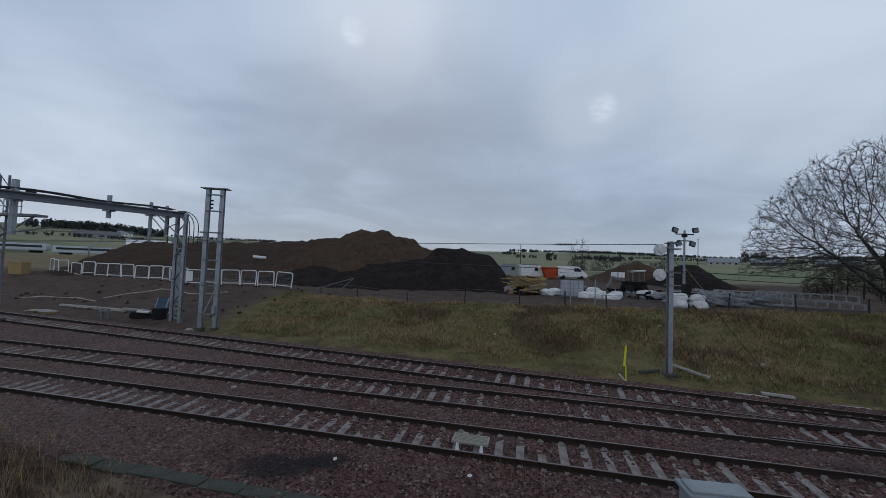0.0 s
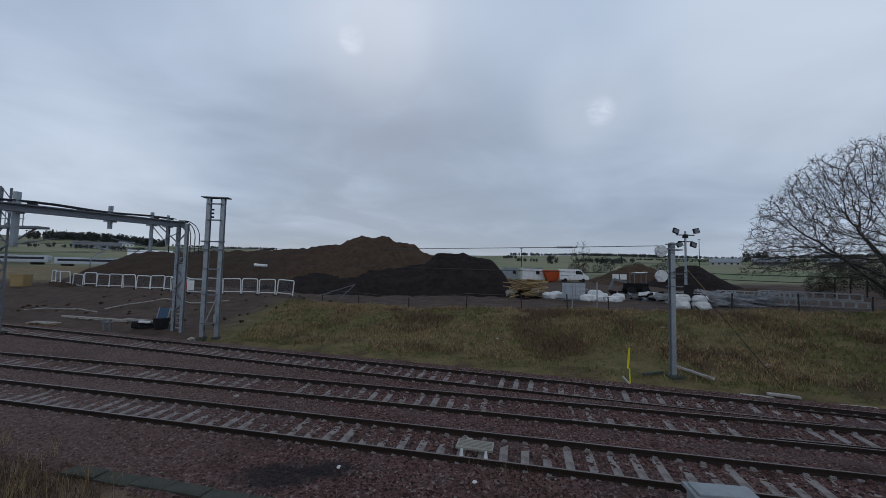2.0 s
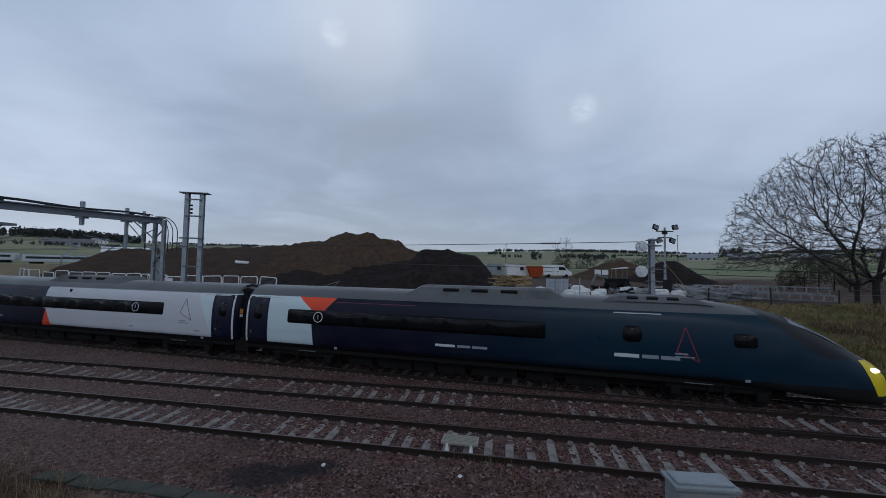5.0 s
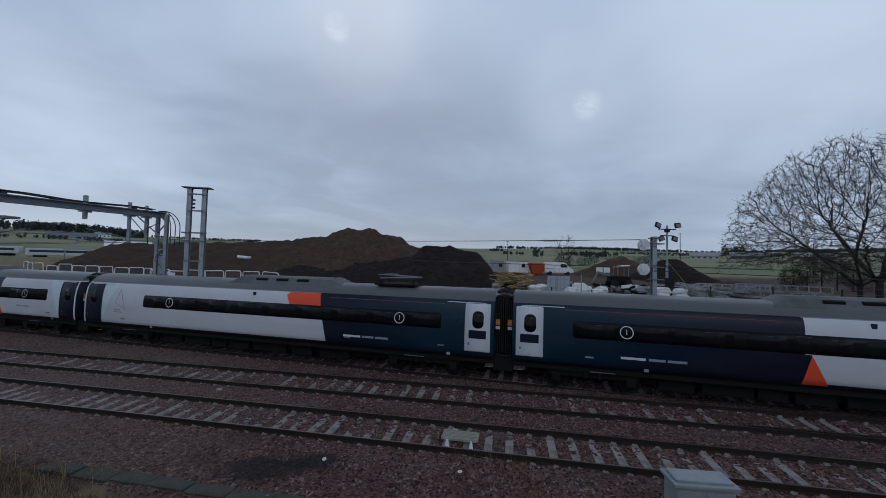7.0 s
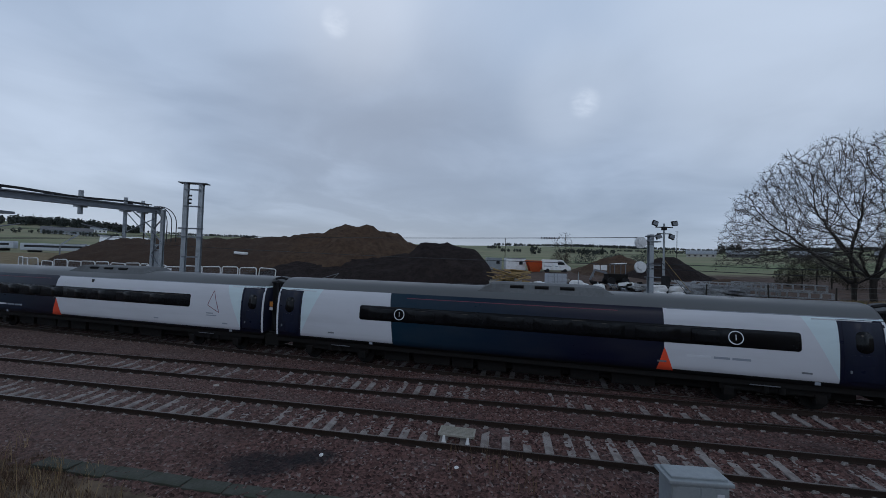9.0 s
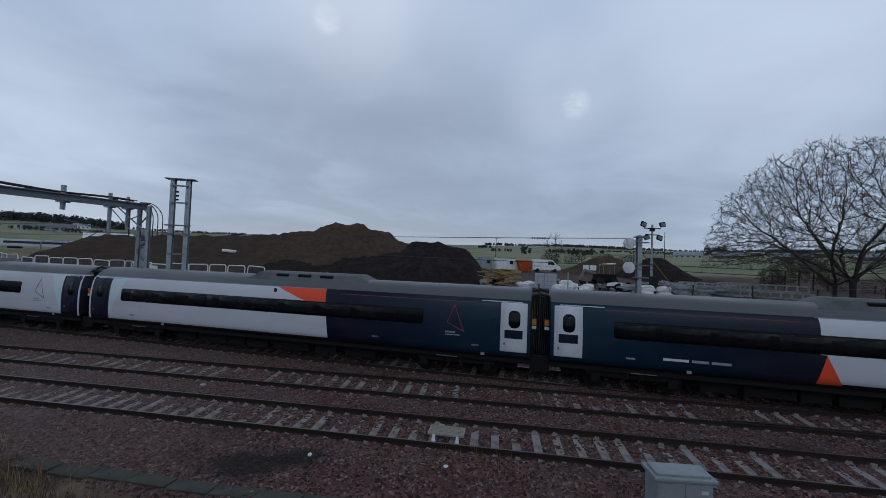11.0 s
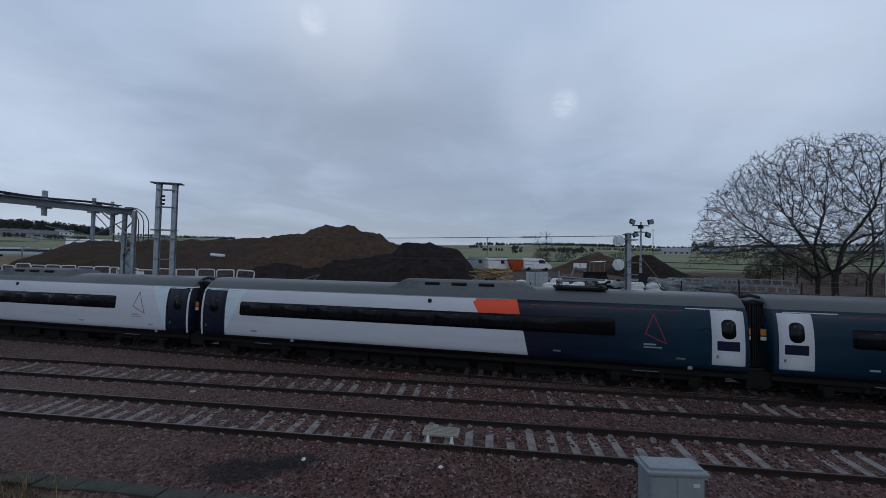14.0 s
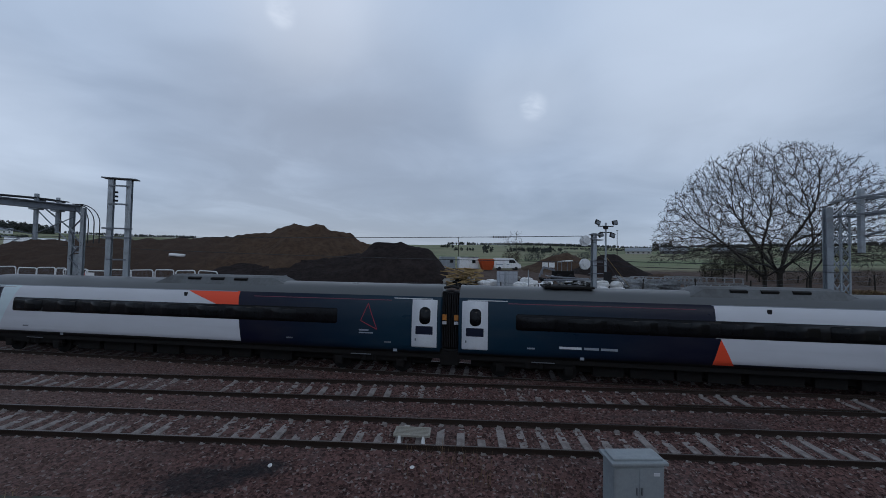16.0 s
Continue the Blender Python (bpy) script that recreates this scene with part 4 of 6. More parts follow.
def left_portal():
    t = thing("overhead_portal", 0, 0, 0, "galvanised steel portal spanning the tracks, with cables along its boom", "overhead portal")
    for x, y in ((-19.75, 27.85), (-18.75, 27.30)):
        part("post", h_section(bm_new(), (x, y, -0.15), (x, y, 7.85), 0.20, 0.20), M["galv"], t)
    for i in range(9):
        z = 0.5 + i * 0.85
        bm = bm_new()
        k = 0.7 if i % 2 else -0.7
        beam(bm, (-19.75, 27.75, z + 0.35 - k / 2), (-18.75, 27.2, z + 0.35 + k / 2), 0.07, 0.06)
        part("brace", bm, M["galv_dark"], t)
    for i in range(16):
        z = 0.25 + i * 0.34
        bm = bm_new()
        beam(bm, (-19.75, 27.95, z), (-18.75, 27.40, z), 0.05, 0.10)
        part("batten", bm, M["galv"], t)
    bm = bm_new()
    box(bm, 0.62, 0.16, 3.4, (-19.25, 27.68, 3.2), (0, 0, -29), bevel=0.01)
    part("cable_duct", bm, M["galv"], t, "grey cable duct between the posts")
    part("post", h_section(bm_new(), (-26.3, 4.2, -0.3), (-26.3, 4.2, 7.3), 0.40, 0.40), M["galv"], t)
    bm = bm_new()
    for dz in (0.0, -0.36):
        beam(bm, BOOM_END + Vector((0.6, 0.3, dz)), BOOM_NEAR + Vector((0, 0, dz)), 0.40, 0.06)
    beam(bm, BOOM_END + Vector((0.6, 0.3, -0.18)), BOOM_NEAR + Vector((0, 0, -0.18)), 0.05, 0.34)
    part("boom", bm, M["galv_dark"], t, "long steel girder")
    for dx, dz, r in ((-0.12, 0.16, 0.045), (0.10, 0.20, 0.035)):
        bm = bm_new()
        n = 24
        for i in range(n):
            a, b = BOOM_END.lerp(BOOM_NEAR, i / n), BOOM_END.lerp(BOOM_NEAR, (i + 1) / n)
            sag = lambda k: dz + 0.05 * math.sin(k * math.pi * 8)
            bar(bm, a + Vector((dx, 0, sag(i / n))), b + Vector((dx, 0, sag((i + 1) / n))), r, 6)
        part("cable_pipe", bm, M["wire"], t, "dark cable run along the boom")
    for k in range(3):
        bm = bm_new()
        pts = [Vector((-19.6 + 0.5 * k * 0.35 + 1.25 * math.sin(a) * (0.75 + 0.12 * k), 27.6, 6.9 + 1.2 * math.cos(a))) for a in np.linspace(0, math.pi / 2, 9)]
        pts.append(pts[-1] - Vector((0, 0, 1.3)))
        for a, b in zip(pts, pts[1:]):
            bar(bm, a, b, 0.03, 6)
        part("cable_loop", bm, M["wire"], t, "looped feeder cable")
    for i in range(9):
        p = boom_at(26.2 - i * 2.1)
        bm = bm_new()
        box(bm, 0.45, 0.14, 0.12, p + Vector((0, 0, 0.12)))
        part("cable_bracket", bm, M["wire"], t)
    for y, z0, z1, w in ((19.3, 5.6, 8.45, 0.22), (23.5, 7.0, 8.45, 0.18), (26.0, 5.7, 8.45, 0.16), (27.1, 6.2, 8.4, 0.14), (14.5, 6.2, 8.0, 0.18)):
        p = boom_at(y)
        bm = bm_new()
        box(bm, w, w, z1 - z0, (p.x, p.y, (z0 + z1) / 2), bevel=0.01)
        box(bm, 0.5, 0.4, 0.10, (p.x, p.y, p.z - 0.42))
        part("drop_tube", bm, M["galv"], t, "square drop tube under the boom")
    for x0, y0, x1, y1, z0, z1 in ((-20.3, 26.0, -21.9, 24.6, 6.0, 6.5), (-20.3, 26.0, -18.9, 26.8, 6.1, 7.2), (-22.2, 19.3, -24.0, 17.8, 5.8, 6.5), (-22.2, 19.3, -20.9, 20.1, 5.7, 6.1)):
        bm = bm_new()
        bar(bm, (x0, y0, z0), (x1, y1, z1), 0.03, 6)
        for i in range(5):
            k = 0.25 + i * 0.06
            c = Vector((x0, y0, z0)).lerp(Vector((x1, y1, z1)), k)
            c2 = Vector((x0, y0, z0)).lerp(Vector((x1, y1, z1)), k + 0.02)
            bar(bm, c, c2, 0.075, 10)
        part("registration_arm", bm, M["galv_dark"], t, "cantilever arm with ribbed insulator")
    bm = bm_new()
    beam(bm, (-19.3, 27.6, 6.2), (-20.6, 26.9, 7.7), 0.10, 0.08)
    beam(bm, (-19.3, 27.6, 5.2), (-20.9, 26.6, 7.7), 0.06, 0.06)
    part("knee_brace", bm, M["galv"], t)
    return t


left_portal()


def platform_mast():
    t = thing("signal_mast", -30.3, 25.4, 0.0, "galvanised lattice mast with a railed working platform", "lattice mast")
    part("lattice", lattice(bm_new(), (0, 0, -0.2), (0, 0, 9.9), 0.32, 0.32, 0.05, 0.025, 0.8), M["galv_dark"], t)
    bm = bm_new()
    box(bm, 3.3, 0.9, 0.16, (1.4, 0, 7.15))
    part("platform", bm, M["galv_dark"], t)
    for x in (0.3, 0.9, 1.5, 2.1):
        bm = bm_new()
        bar(bm, (x, -0.4, 7.2), (x, -0.4, 8.25), 0.03, 6)
        part("rail_post", bm, M["galv"], t)
    for z in (7.7, 8.25):
        bm = bm_new()
        bar(bm, (0.2, -0.4, z), (2.2, -0.4, z), 0.025, 6)
        part("guard_rail", bm, M["galv"], t)
    bm = bm_new()
    beam(bm, (0.2, 0, 5.6), (2.6, 0, 7.1), 0.09, 0.09)
    part("strut", bm, M["galv_dark"], t)
    bm = bm_new()
    box(bm, 1.2, 1.2, 0.4, (0, 0, -0.1), bevel=0.05)
    part("footing", bm, M["trough"], t)
    return t


platform_mast()


def right_portal():
    t = thing("overhead_portal", 23.3, 15.95, 0.0, "galvanised portal with a braced lattice leg and truss boom", "overhead portal", turn=-14)
    z = land(23.3, 15.95) - 0.3
    part("post", h_section(bm_new(), (-0.40, 0, z), (-0.40, 0, 7.95), 0.30, 0.26), M["galv"], t)
    part("lattice_leg", lattice(bm_new(), (0.22, 0, z), (0.22, 0, 7.9), 0.22, 0.22, 0.032, 0.034, 0.62), M["galv"], t, "zigzag braced leg")
    part("truss_boom", lattice(bm_new(), (0.3, 0.2, 7.85), (0.3, -19.0, 7.85), 0.40, 0.42, 0.045, 0.03, 1.1), M["galv_dark"], t, "braced truss over the tracks")
    part("post", h_section(bm_new(), (0.3, -19.0, -0.3), (0.3, -19.0, 7.6), 0.40, 0.40), M["galv"], t)
    for y in (-0.75, -4.5):
        bm = bm_new()
        box(bm, 0.20, 0.20, 3.2, (0.5, y, 7.2), bevel=0.01)
        part("drop_tube", bm, M["galv"], t)
        bm = bm_new()
        bar(bm, (0.5, y, 6.4), (1.3, y - 1.3, 6.9), 0.03, 6)
        bar(bm, (0.6, y - 0.2, 6.47), (0.85, y - 0.6, 6.63), 0.07, 10)
        part("registration_arm", bm, M["galv_dark"], t)
    return t


right_portal()


def tension_mast():
    x, y = 10.95, 18.1
    g = land(x, y)
    t = thing("tension_mast", x, y, g, "galvanised line mast with two pale tensioning wheels and a stay", "line mast")
    top = 6.42 - g
    part("post", h_section(bm_new(), (0, 0, -0.3), (0, 0, top), 0.21, 0.21), M["galv"], t)
    bm = bm_new()
    box(bm, 0.7, 0.7, 0.2, (0.05, 0, -0.03), bevel=0.04)
    part("footing", bm, M["trough"], t)
    for z in (top - 0.42, top - 1.62):
        bm = bm_new()
        bar(bm, (-0.56, -0.16, z), (-0.56, -0.04, z), 0.28, 28)
        bar(bm, (-0.62, -0.22, z), (-0.62, 0.02, z), 0.10, 14)
        for a in range(6):
            u = a * math.pi / 3
            beam(bm, (-0.62 + 0.1 * math.cos(u), -0.175, z + 0.1 * math.sin(u)), (-0.62 + 0.30 * math.cos(u), -0.175, z + 0.30 * math.sin(u)), 0.05, 0.02)
        w = part("tension_wheel", bm, M["porcelain"], t, "pale tensioning wheel")
        bm = bm_new()
        beam(bm, (-0.62, -0.1, z), (0.1, -0.1, z + 0.22), 0.06, 0.08)
        beam(bm, (-0.62, -0.1, z), (0.1, -0.1, z - 0.10), 0.05, 0.05)
        part("wheel_bracket", bm, M["galv_dark"], w)
    for z in (top - 0.08, top - 0.35, top - 1.5, top - 2.1):
        bm = bm_new()
        box(bm, 0.62, 0.36, 0.05, (0.12, 0, z))
        part("clamp", bm, M["galv_dark"], t)
    bm = bm_new()
    bar(bm, (0.1, 0, top - 0.8), (3.75, -1.7, land(14.7, 16.4) - g + 0.05), 0.013, 6)
    part("stay_wire", bm, M["wire"], t)
    return t


tension_mast()


# ---- wires ----
def wire(label, a, b, sag, r=0.017):
    cu = bm_new()
    a, b = Vector(a), Vector(b)
    n = 20
    p = [a.lerp(b, i / n) - Vector((0, 0, sag * 4 * (i / n) * (1 - i / n))) for i in range(n + 1)]
    side = (b - a).cross(Vector((0, 0, 1))).normalized()
    rings = [[cu.verts.new(q + side * (r * math.cos(k * 1.2566)) + Vector((0, 0, r * math.sin(k * 1.2566)))) for k in range(5)] for q in p]
    for u, v in zip(rings, rings[1:]):
        for k in range(5):
            cu.faces.new((u[k], u[(k + 1) % 5], v[(k + 1) % 5], v[k]))
    return tagged(new("overhead_wire", mesh_of(cu, "overhead_wire", M["wire"])), label, "overhead wire", "overhead wires")


wire("thin dark wire from a tensioning wheel to the portal", (10.4, 18.0, 6.25), (-20.3, 29.5, 6.15), 0.10)
wire("thin dark wire from a tensioning wheel to the portal", (10.4, 18.0, 4.9), (-20.5, 28.2, 5.45), 0.14)
wire("contact wire above the far track", (10.9, 18.0, 5.0), (24.5, 15.0, 5.0), 0.08)
wire("contact wire above the far track", (24.5, 15.0, 5.0), (70, 1.0, 5.2), 0.3)
wire("thin catenary wire above the far track", (10.9, 18.0, 4.75), (24.3, 15.6, 4.6), 0.05)
wire("dark feeder wire beyond the portal", (-20.4, 26.0, 5.75), (-70, 44, 6.2), 0.4, 0.016)
wire("dark feeder wire beyond the portal", (-20.4, 26.2, 6.6), (-70, 46, 6.9), 0.4, 0.014)
wire("dark feeder wire beyond the portal", (-20.3, 29.5, 6.15), (-90, 58, 6.4), 0.5, 0.016)


def wire_insulator(x, y, z, turn):
    t = thing("wire_insulator", x, y, z, "dark ribbed insulator strung in a wire", "insulator", "wire insulators", turn)
    bm = bm_new()
    bar(bm, (-0.6, 0, 0), (0.6, 0, 0), 0.02, 6)
    part("rod", bm, M["wire"], t)
    for i in range(6):
        bm = bm_new()
        bar(bm, (-0.35 + i * 0.13, 0, 0), (-0.30 + i * 0.13, 0, 0), 0.06, 10)
        part("shed", bm, M["wire"], t)


wire_insulator(6.3, 19.54, 6.18, -20.5)
wire_insulator(-12.3, 26.5, 6.08, -20.5)


# ---- beside the near track ----
def relay_cabinet():
    t = thing("trackside_cabinet", 5.12, 7.02, -0.2, "grey steel trackside equipment cabinet with overhanging lid", "equipment cabinet", turn=-7)
    bm = bm_new()
    box(bm, 1.02, 0.46, 1.08, (0, 0, 0.54), bevel=0.015)
    part("body", bm, M["cabinet"], t)
    bm = bm_new()
    box(bm, 1.14, 0.58, 0.07, (0, 0, 1.13), bevel=0.02)
    box(bm, 1.00, 0.42, 0.05, (0, 0, 1.185), bevel=0.02)
    part("lid", bm, M["cabinet"], t, "overhanging grey lid")
    for x in (-0.25, 0.25):
        bm = bm_new()
        box(bm, 0.48, 0.02, 0.98, (x, -0.236, 0.55), bevel=0.006)
        d = part("door", bm, M["cabinet"], t)
        bm = bm_new()
        box(bm, 0.03, 0.03, 0.14, (x * 0.2, -0.255, 0.6), bevel=0.006)
        part("handle", bm, M["galv_dark"], d)
    bm = bm_new()
    box(bm, 0.12, 0.01, 0.06, (0.35, -0.25, 0.92))
    part("plate", bm, M["mark_white"], t)


relay_cabinet()


M["slat"] = worn("dull_grating", (0.36, 0.345, 0.30), 0.8, 0, 0.3, 4)


def track_grating():
    t = thing("track_grating", 0.98, 10.72, 0.03, "pale metal grating on two white feet between the rails", "grating", turn=-13)
    bm = bm_new()
    for y in (-0.24, 0.24):
        box(bm, 0.98, 0.05, 0.06, (0, y, 0), bevel=0.006)
    for x in (-0.48, 0.48):
        box(bm, 0.05, 0.5, 0.06, (x, 0, 0), bevel=0.006)
    part("frame", bm, M["slat"], t)
    for i in range(5):
        bm = bm_new()
        box(bm, 0.94, 0.035, 0.04, (0, -0.16 + i * 0.08, 0.0))
        part("slat", bm, M["slat"], t)
    for x in (-0.33, 0.33):
        bm = bm_new()
        bar(bm, (x, -0.32, -0.24), (x, -0.26, 0.0), 0.075, 10, 0.03)
        part("foot", bm, M["white"], t, "small white foot")
    bm = bm_new()
    box(bm, 0.16, 0.09, 0.05, (-0.2, 0.29, 0.02), bevel=0.01)
    part("connector", bm, M["concrete"], t)
    for x in (-0.4, 0.4):
        bm = bm_new()
        box(bm, 0.06, 0.06, 0.24, (x, 0.2, -0.13))
        part("leg", bm, M["galv_dark"], t)


track_grating()


def trough_run():
    t = thing("cable_trough", -8.6, 9.43, -0.27, "weathered concrete cable trough with loose lids", "cable trough", turn=-11.7, kind="structure")
    rng = random.Random(8)
    for i in range(9):
        bm = bm_new()
        box(bm, 0.97, 0.38, 0.09, (0, 0, 0), bevel=0.012)
        o = part("trough_lid", bm, M["trough"], t)
        o.matrix_basis = pose(i * 1.0, rng.uniform(-0.03, 0.03), rng.uniform(0, 0.03), rng.uniform(-3, 3), 0, rng.uniform(-2, 2))


trough_run()


def slab(x, y, z, lx, ly, lz, turn, label, mat="concrete", name="concrete_slab", tilt=0.0, category="slab"):
    bm = bm_new()
    box(bm, lx, ly, lz, (0, 0, 0), bevel=min(0.02, lz / 4))
    ob = new(name, mesh_of(bm, name, M[mat]))
    ob.matrix_basis = pose(x, y, z, 0, tilt, turn)
    return tagged(ob, label, category, "loose pieces on the bank")


def on_land(x, y, h):
    return land(x, y) + h


slab(13.25, 16.1, on_land(13.25, 16.1, 0.10), 1.15, 0.24, 0.12, -20, "pale concrete slab lying at the foot of the bank")
slab(14.3, 16.05, on_land(14.3, 16.05, 0.10), 1.1, 0.22, 0.10, -26, "pale concrete slab lying at the foot of the bank")
slab(16.4, 15.1, on_land(16.4, 15.1, 0.10), 1.2, 0.2, 0.1, -15, "pale concrete slab half buried in turf")
slab(11.85, 18.1, on_land(11.85, 18.1, 0.16), 2.0, 0.16, 0.10, -68, "pale plank leaning beside the line mast", "concrete", "plank", 4, "plank")
slab(8.5, 17.5, on_land(8.5, 17.5, 0.22), 0.62, 0.09, 0.07, -60, "pale broken stake leaning in the grass", "concrete", "stake", 38, "stake")
slab(10.1, 18.25, on_land(10.1, 18.25, 0.1), 1.3, 0.14, 0.12, 22, "grey plank behind the line mast", "trough", "plank", 0, "plank")
for x, y, r in ((12.9, 15.75, 0.10), (9.6, 16.9, 0.09), (8.3, 17.2, 0.08), (18.5, 14.9, 0.12), (15.9, 18.6, 0.14), (-16.6, 25.2, 0.24), (-3.2, 19.6, 0.1), (0.85, 9.28, 0.08), (-2.55, 9.85, 0.07),
                (13.9, 24.0, 0.12), (3.5, 24.2, 0.10), (-7.9, 14.75, 0.13), (4.0, 12.3, 0.07)):
    bm = bm_new()
    bmesh.ops.create_icosphere(bm, subdivisions=2, radius=r)
    for v in bm.verts:
        v.co *= 1 + 0.35 * noise.noise(v.co * 6 / max(r, 0.08) * 0.12 + Vector((x, y, 0)))
        v.co.z *= 0.7
    ob = new("pale_stone", mesh_of(bm, "pale_stone", M["white"] if r < 0.12 else M["concrete"]))
    ob.matrix_basis = pose(x, y, (land(x, y) if across(x, y) > 19.3 else -0.22) + r * 0.35)
    tagged(ob, "pale loose stone lying on the ground", "stone", "pale loose stones")


def marker_post():
    x, y = 8.72, 17.72
    t = thing("marker_post", x, y, land(x, y), "bright yellow marker post in the turf", "marker post")
    bm = bm_new()
    box(bm, 0.045, 0.045, 0.75, (0, 0, 0.3), (3, -4, 0))
    part("stake", bm, M["yellow"], t)
    bm = bm_new()
    box(bm, 0.10, 0.03, 0.95, (-0.05, 0, 1.12), (2, 3, 10), bevel=0.01)
    part("sleeve", bm, M["yellow"], t, "flat yellow sleeve")


marker_post()


def works_bin():
    x, y = -21.0, 28.4
    t = thing("works_bin", x, y, land(x, y), "dark plastic bin with a small blue panel leaning on it", "bin")
    bm = bm_new()
    bar(bm, (0, 0, 0), (0, 0, 0.85), 0.42, 16, 0.55)
    part("tub", bm, M["black"], t)
    bm = bm_new()
    box(bm, 0.75, 0.06, 0.85, (0.05, 0.1, 1.15), (-18, 0, 0), bevel=0.01)
    part("panel", bm, M["blue"], t, "blue panel in a pale frame")
    bm = bm_new()
    for sx in (-0.36, 0.46):
        box(bm, 0.05, 0.07, 0.9, (sx, 0.08, 1.15), (-18, 0, 0))
    part("panel_frame", bm, M["galv"], t)
    bm = bm_new()
    box(bm, 1.5, 0.7, 0.5, (-1.5, 0.3, 0.22), (0, 6, 15), bevel=0.12)
    part("sheeting", bm, M["black"], t, "dark sheeting heap")
    bm = bm_new()
    box(bm, 0.7, 0.5, 0.12, (-1.2, -0.1, 0.52), (0, 8, 30), bevel=0.04)
    part("white_sack", bm, M["white"], t)


works_bin()


def pallet(x, y, turn, label):
    t = thing("pallet", x, y, land(x, y), label, "pallet", "pallets", turn)
    for i in range(5):
        bm = bm_new()
        box(bm, 1.2, 0.12, 0.025, (0, -0.4 + i * 0.2, 0.14))
        part("board", bm, M["concrete"], t)
    for i in (-0.5, 0, 0.5):
        bm = bm_new()
        box(bm, 0.1, 0.95, 0.12, (i, 0, 0.06))
        part("bearer", bm, M["timber"], t)


pallet(-32.5, 30.6, 10, "grey wooden pallet on bare soil")
pallet(-31.2, 30.2, -25, "grey wooden pallet on bare soil")
slab(-29.2, 31.9, on_land(-29.2, 31.9, 0.12), 7.5, 0.3, 0.2, -14, "long pale pipe of concrete on bare soil", "concrete", "concrete_beam", 0, "beam")
slab(-23.5, 30.2, on_land(-23.5, 30.2, 0.12), 5.0, 0.22, 0.16, -17, "long pale beam on bare soil", "concrete", "concrete_beam", 0, "beam")


def post_stand():
    x, y = -24.9, 28.2
    t = thing("cable_stand", x, y, land(x, y), "low grey post stand beside the track", "stand")
    for dx in (-0.25, 0.25):
        bm = bm_new()
        box(bm, 0.12, 0.12, 0.85, (dx, 0, 0.4))
        part("post", bm, M["galv_dark"], t)
    bm = bm_new()
    box(bm, 0.9, 0.14, 0.12, (0, 0, 0.62))
    part("rail", bm, M["galv_dark"], t)


post_stand()


# ---- barriers round the works ----
def barrier_panel():
    t = thing("site_barrier", 0, 0, 0, "round-cornered white mesh site barrier", "barrier", "white site barriers")
    w, h, r = 2.02, 1.72, 0.22
    bm = bm_new()
    pts = [(-w / 2, 0), (-w / 2, h - r)] + [(-w / 2 + r - r * math.cos(a), h - r + r * math.sin(a)) for a in np.linspace(0.3, math.pi / 2, 4)] \
        + [(w / 2 - r + r * math.sin(a), h - r + r * math.cos(a)) for a in np.linspace(0, 1.27, 4)] + [(w / 2, h - r), (w / 2, 0)]
    for (a, b), (c, d) in zip(pts, pts[1:]):
        bar(bm, (a, 0, b), (c, 0, d), 0.055, 6)
    bar(bm, (-w / 2, 0, 0.28), (w / 2, 0, 0.28), 0.045, 6)
    part("frame", bm, M["white"], t, "white tube frame")
    bm = bm_new()
    for i in range(1, 17):
        x = -w / 2 + i * w / 17
        bar(bm, (x, 0, 0.3), (x, 0, h - 0.03), 0.006, 3)
    for i in range(1, 8):
        bar(bm, (-w / 2, 0, 0.28 + i * 0.19), (w / 2, 0, 0.28 + i * 0.19), 0.006, 3)
    part("mesh", bm, M["galv_dark"], t)["kind"] = "stuff"
    for x in (-w / 2, w / 2):
        bm = bm_new()
        box(bm, 0.16, 0.55, 0.08, (x, 0, 0.03), bevel=0.02)
        part("foot", bm, M["black"], t)
    return t


def barriers():
    first = barrier_panel()
    way = [(-16.1, 40.6), (-22.4, 41.9), (-28.8, 42.6), (-33.6, 45.4), (-42.5, 48.0), (-51.5, 50.6), (-55.0, 53.0)]
    pts = []
    for (a, b), (c, d) in zip(way, way[1:]):
        n = max(1, round(math.hypot(c - a, d - b) / 2.1))
        pts += [(a + (c - a) * i / n, b + (d - b) * i / n) for i in range(n)]
    pts.append(way[-1])
    rng = random.Random(2)
    for i, ((a, b), (c, d)) in enumerate(zip(pts, pts[1:])):
        x, y = (a + c) / 2, (b + d) / 2 + rng.uniform(-0.12, 0.12)
        m = pose(x, y, land(x, y) + 0.02, rng.uniform(-4, 4), rng.uniform(-3.5, 3.5), math.degrees(math.atan2(d - b, c - a)) + rng.uniform(-5, 5))
        if i == 0:
            first.matrix_basis = m
        else:
            copy_thing(first, m)
    # a sign on the barriers
    t = thing("site_sign", -28.4, 42.2, land(-28.4, 42.2) + 0.55, "white and red site sign hung on a barrier", "sign")
    bm = bm_new()
    box(bm, 0.75, 0.03, 1.1, (0.2, 0, 0.5), bevel=0.01)
    part("board", bm, M["white"], t)
    bm = bm_new()
    box(bm, 0.5, 0.03, 0.9, (-0.5, 0, 0.5), bevel=0.01)
    part("red_board", bm, M["red"], t, "faded red board")
    t = thing("yellow_bin", -56.5, 50.5, land(-56.5, 50.5), "yellow grit bin at the end of the barriers", "grit bin")
    bm = bm_new()
    box(bm, 1.8, 1.2, 1.6, (0, 0, 0.8), bevel=0.15)
    part("tub", bm, M["timber"], t)
    bm = bm_new()
    box(bm, 1.9, 1.3, 0.15, (0, 0, 1.62), bevel=0.05)
    part("lid", bm, M["timber"], t)


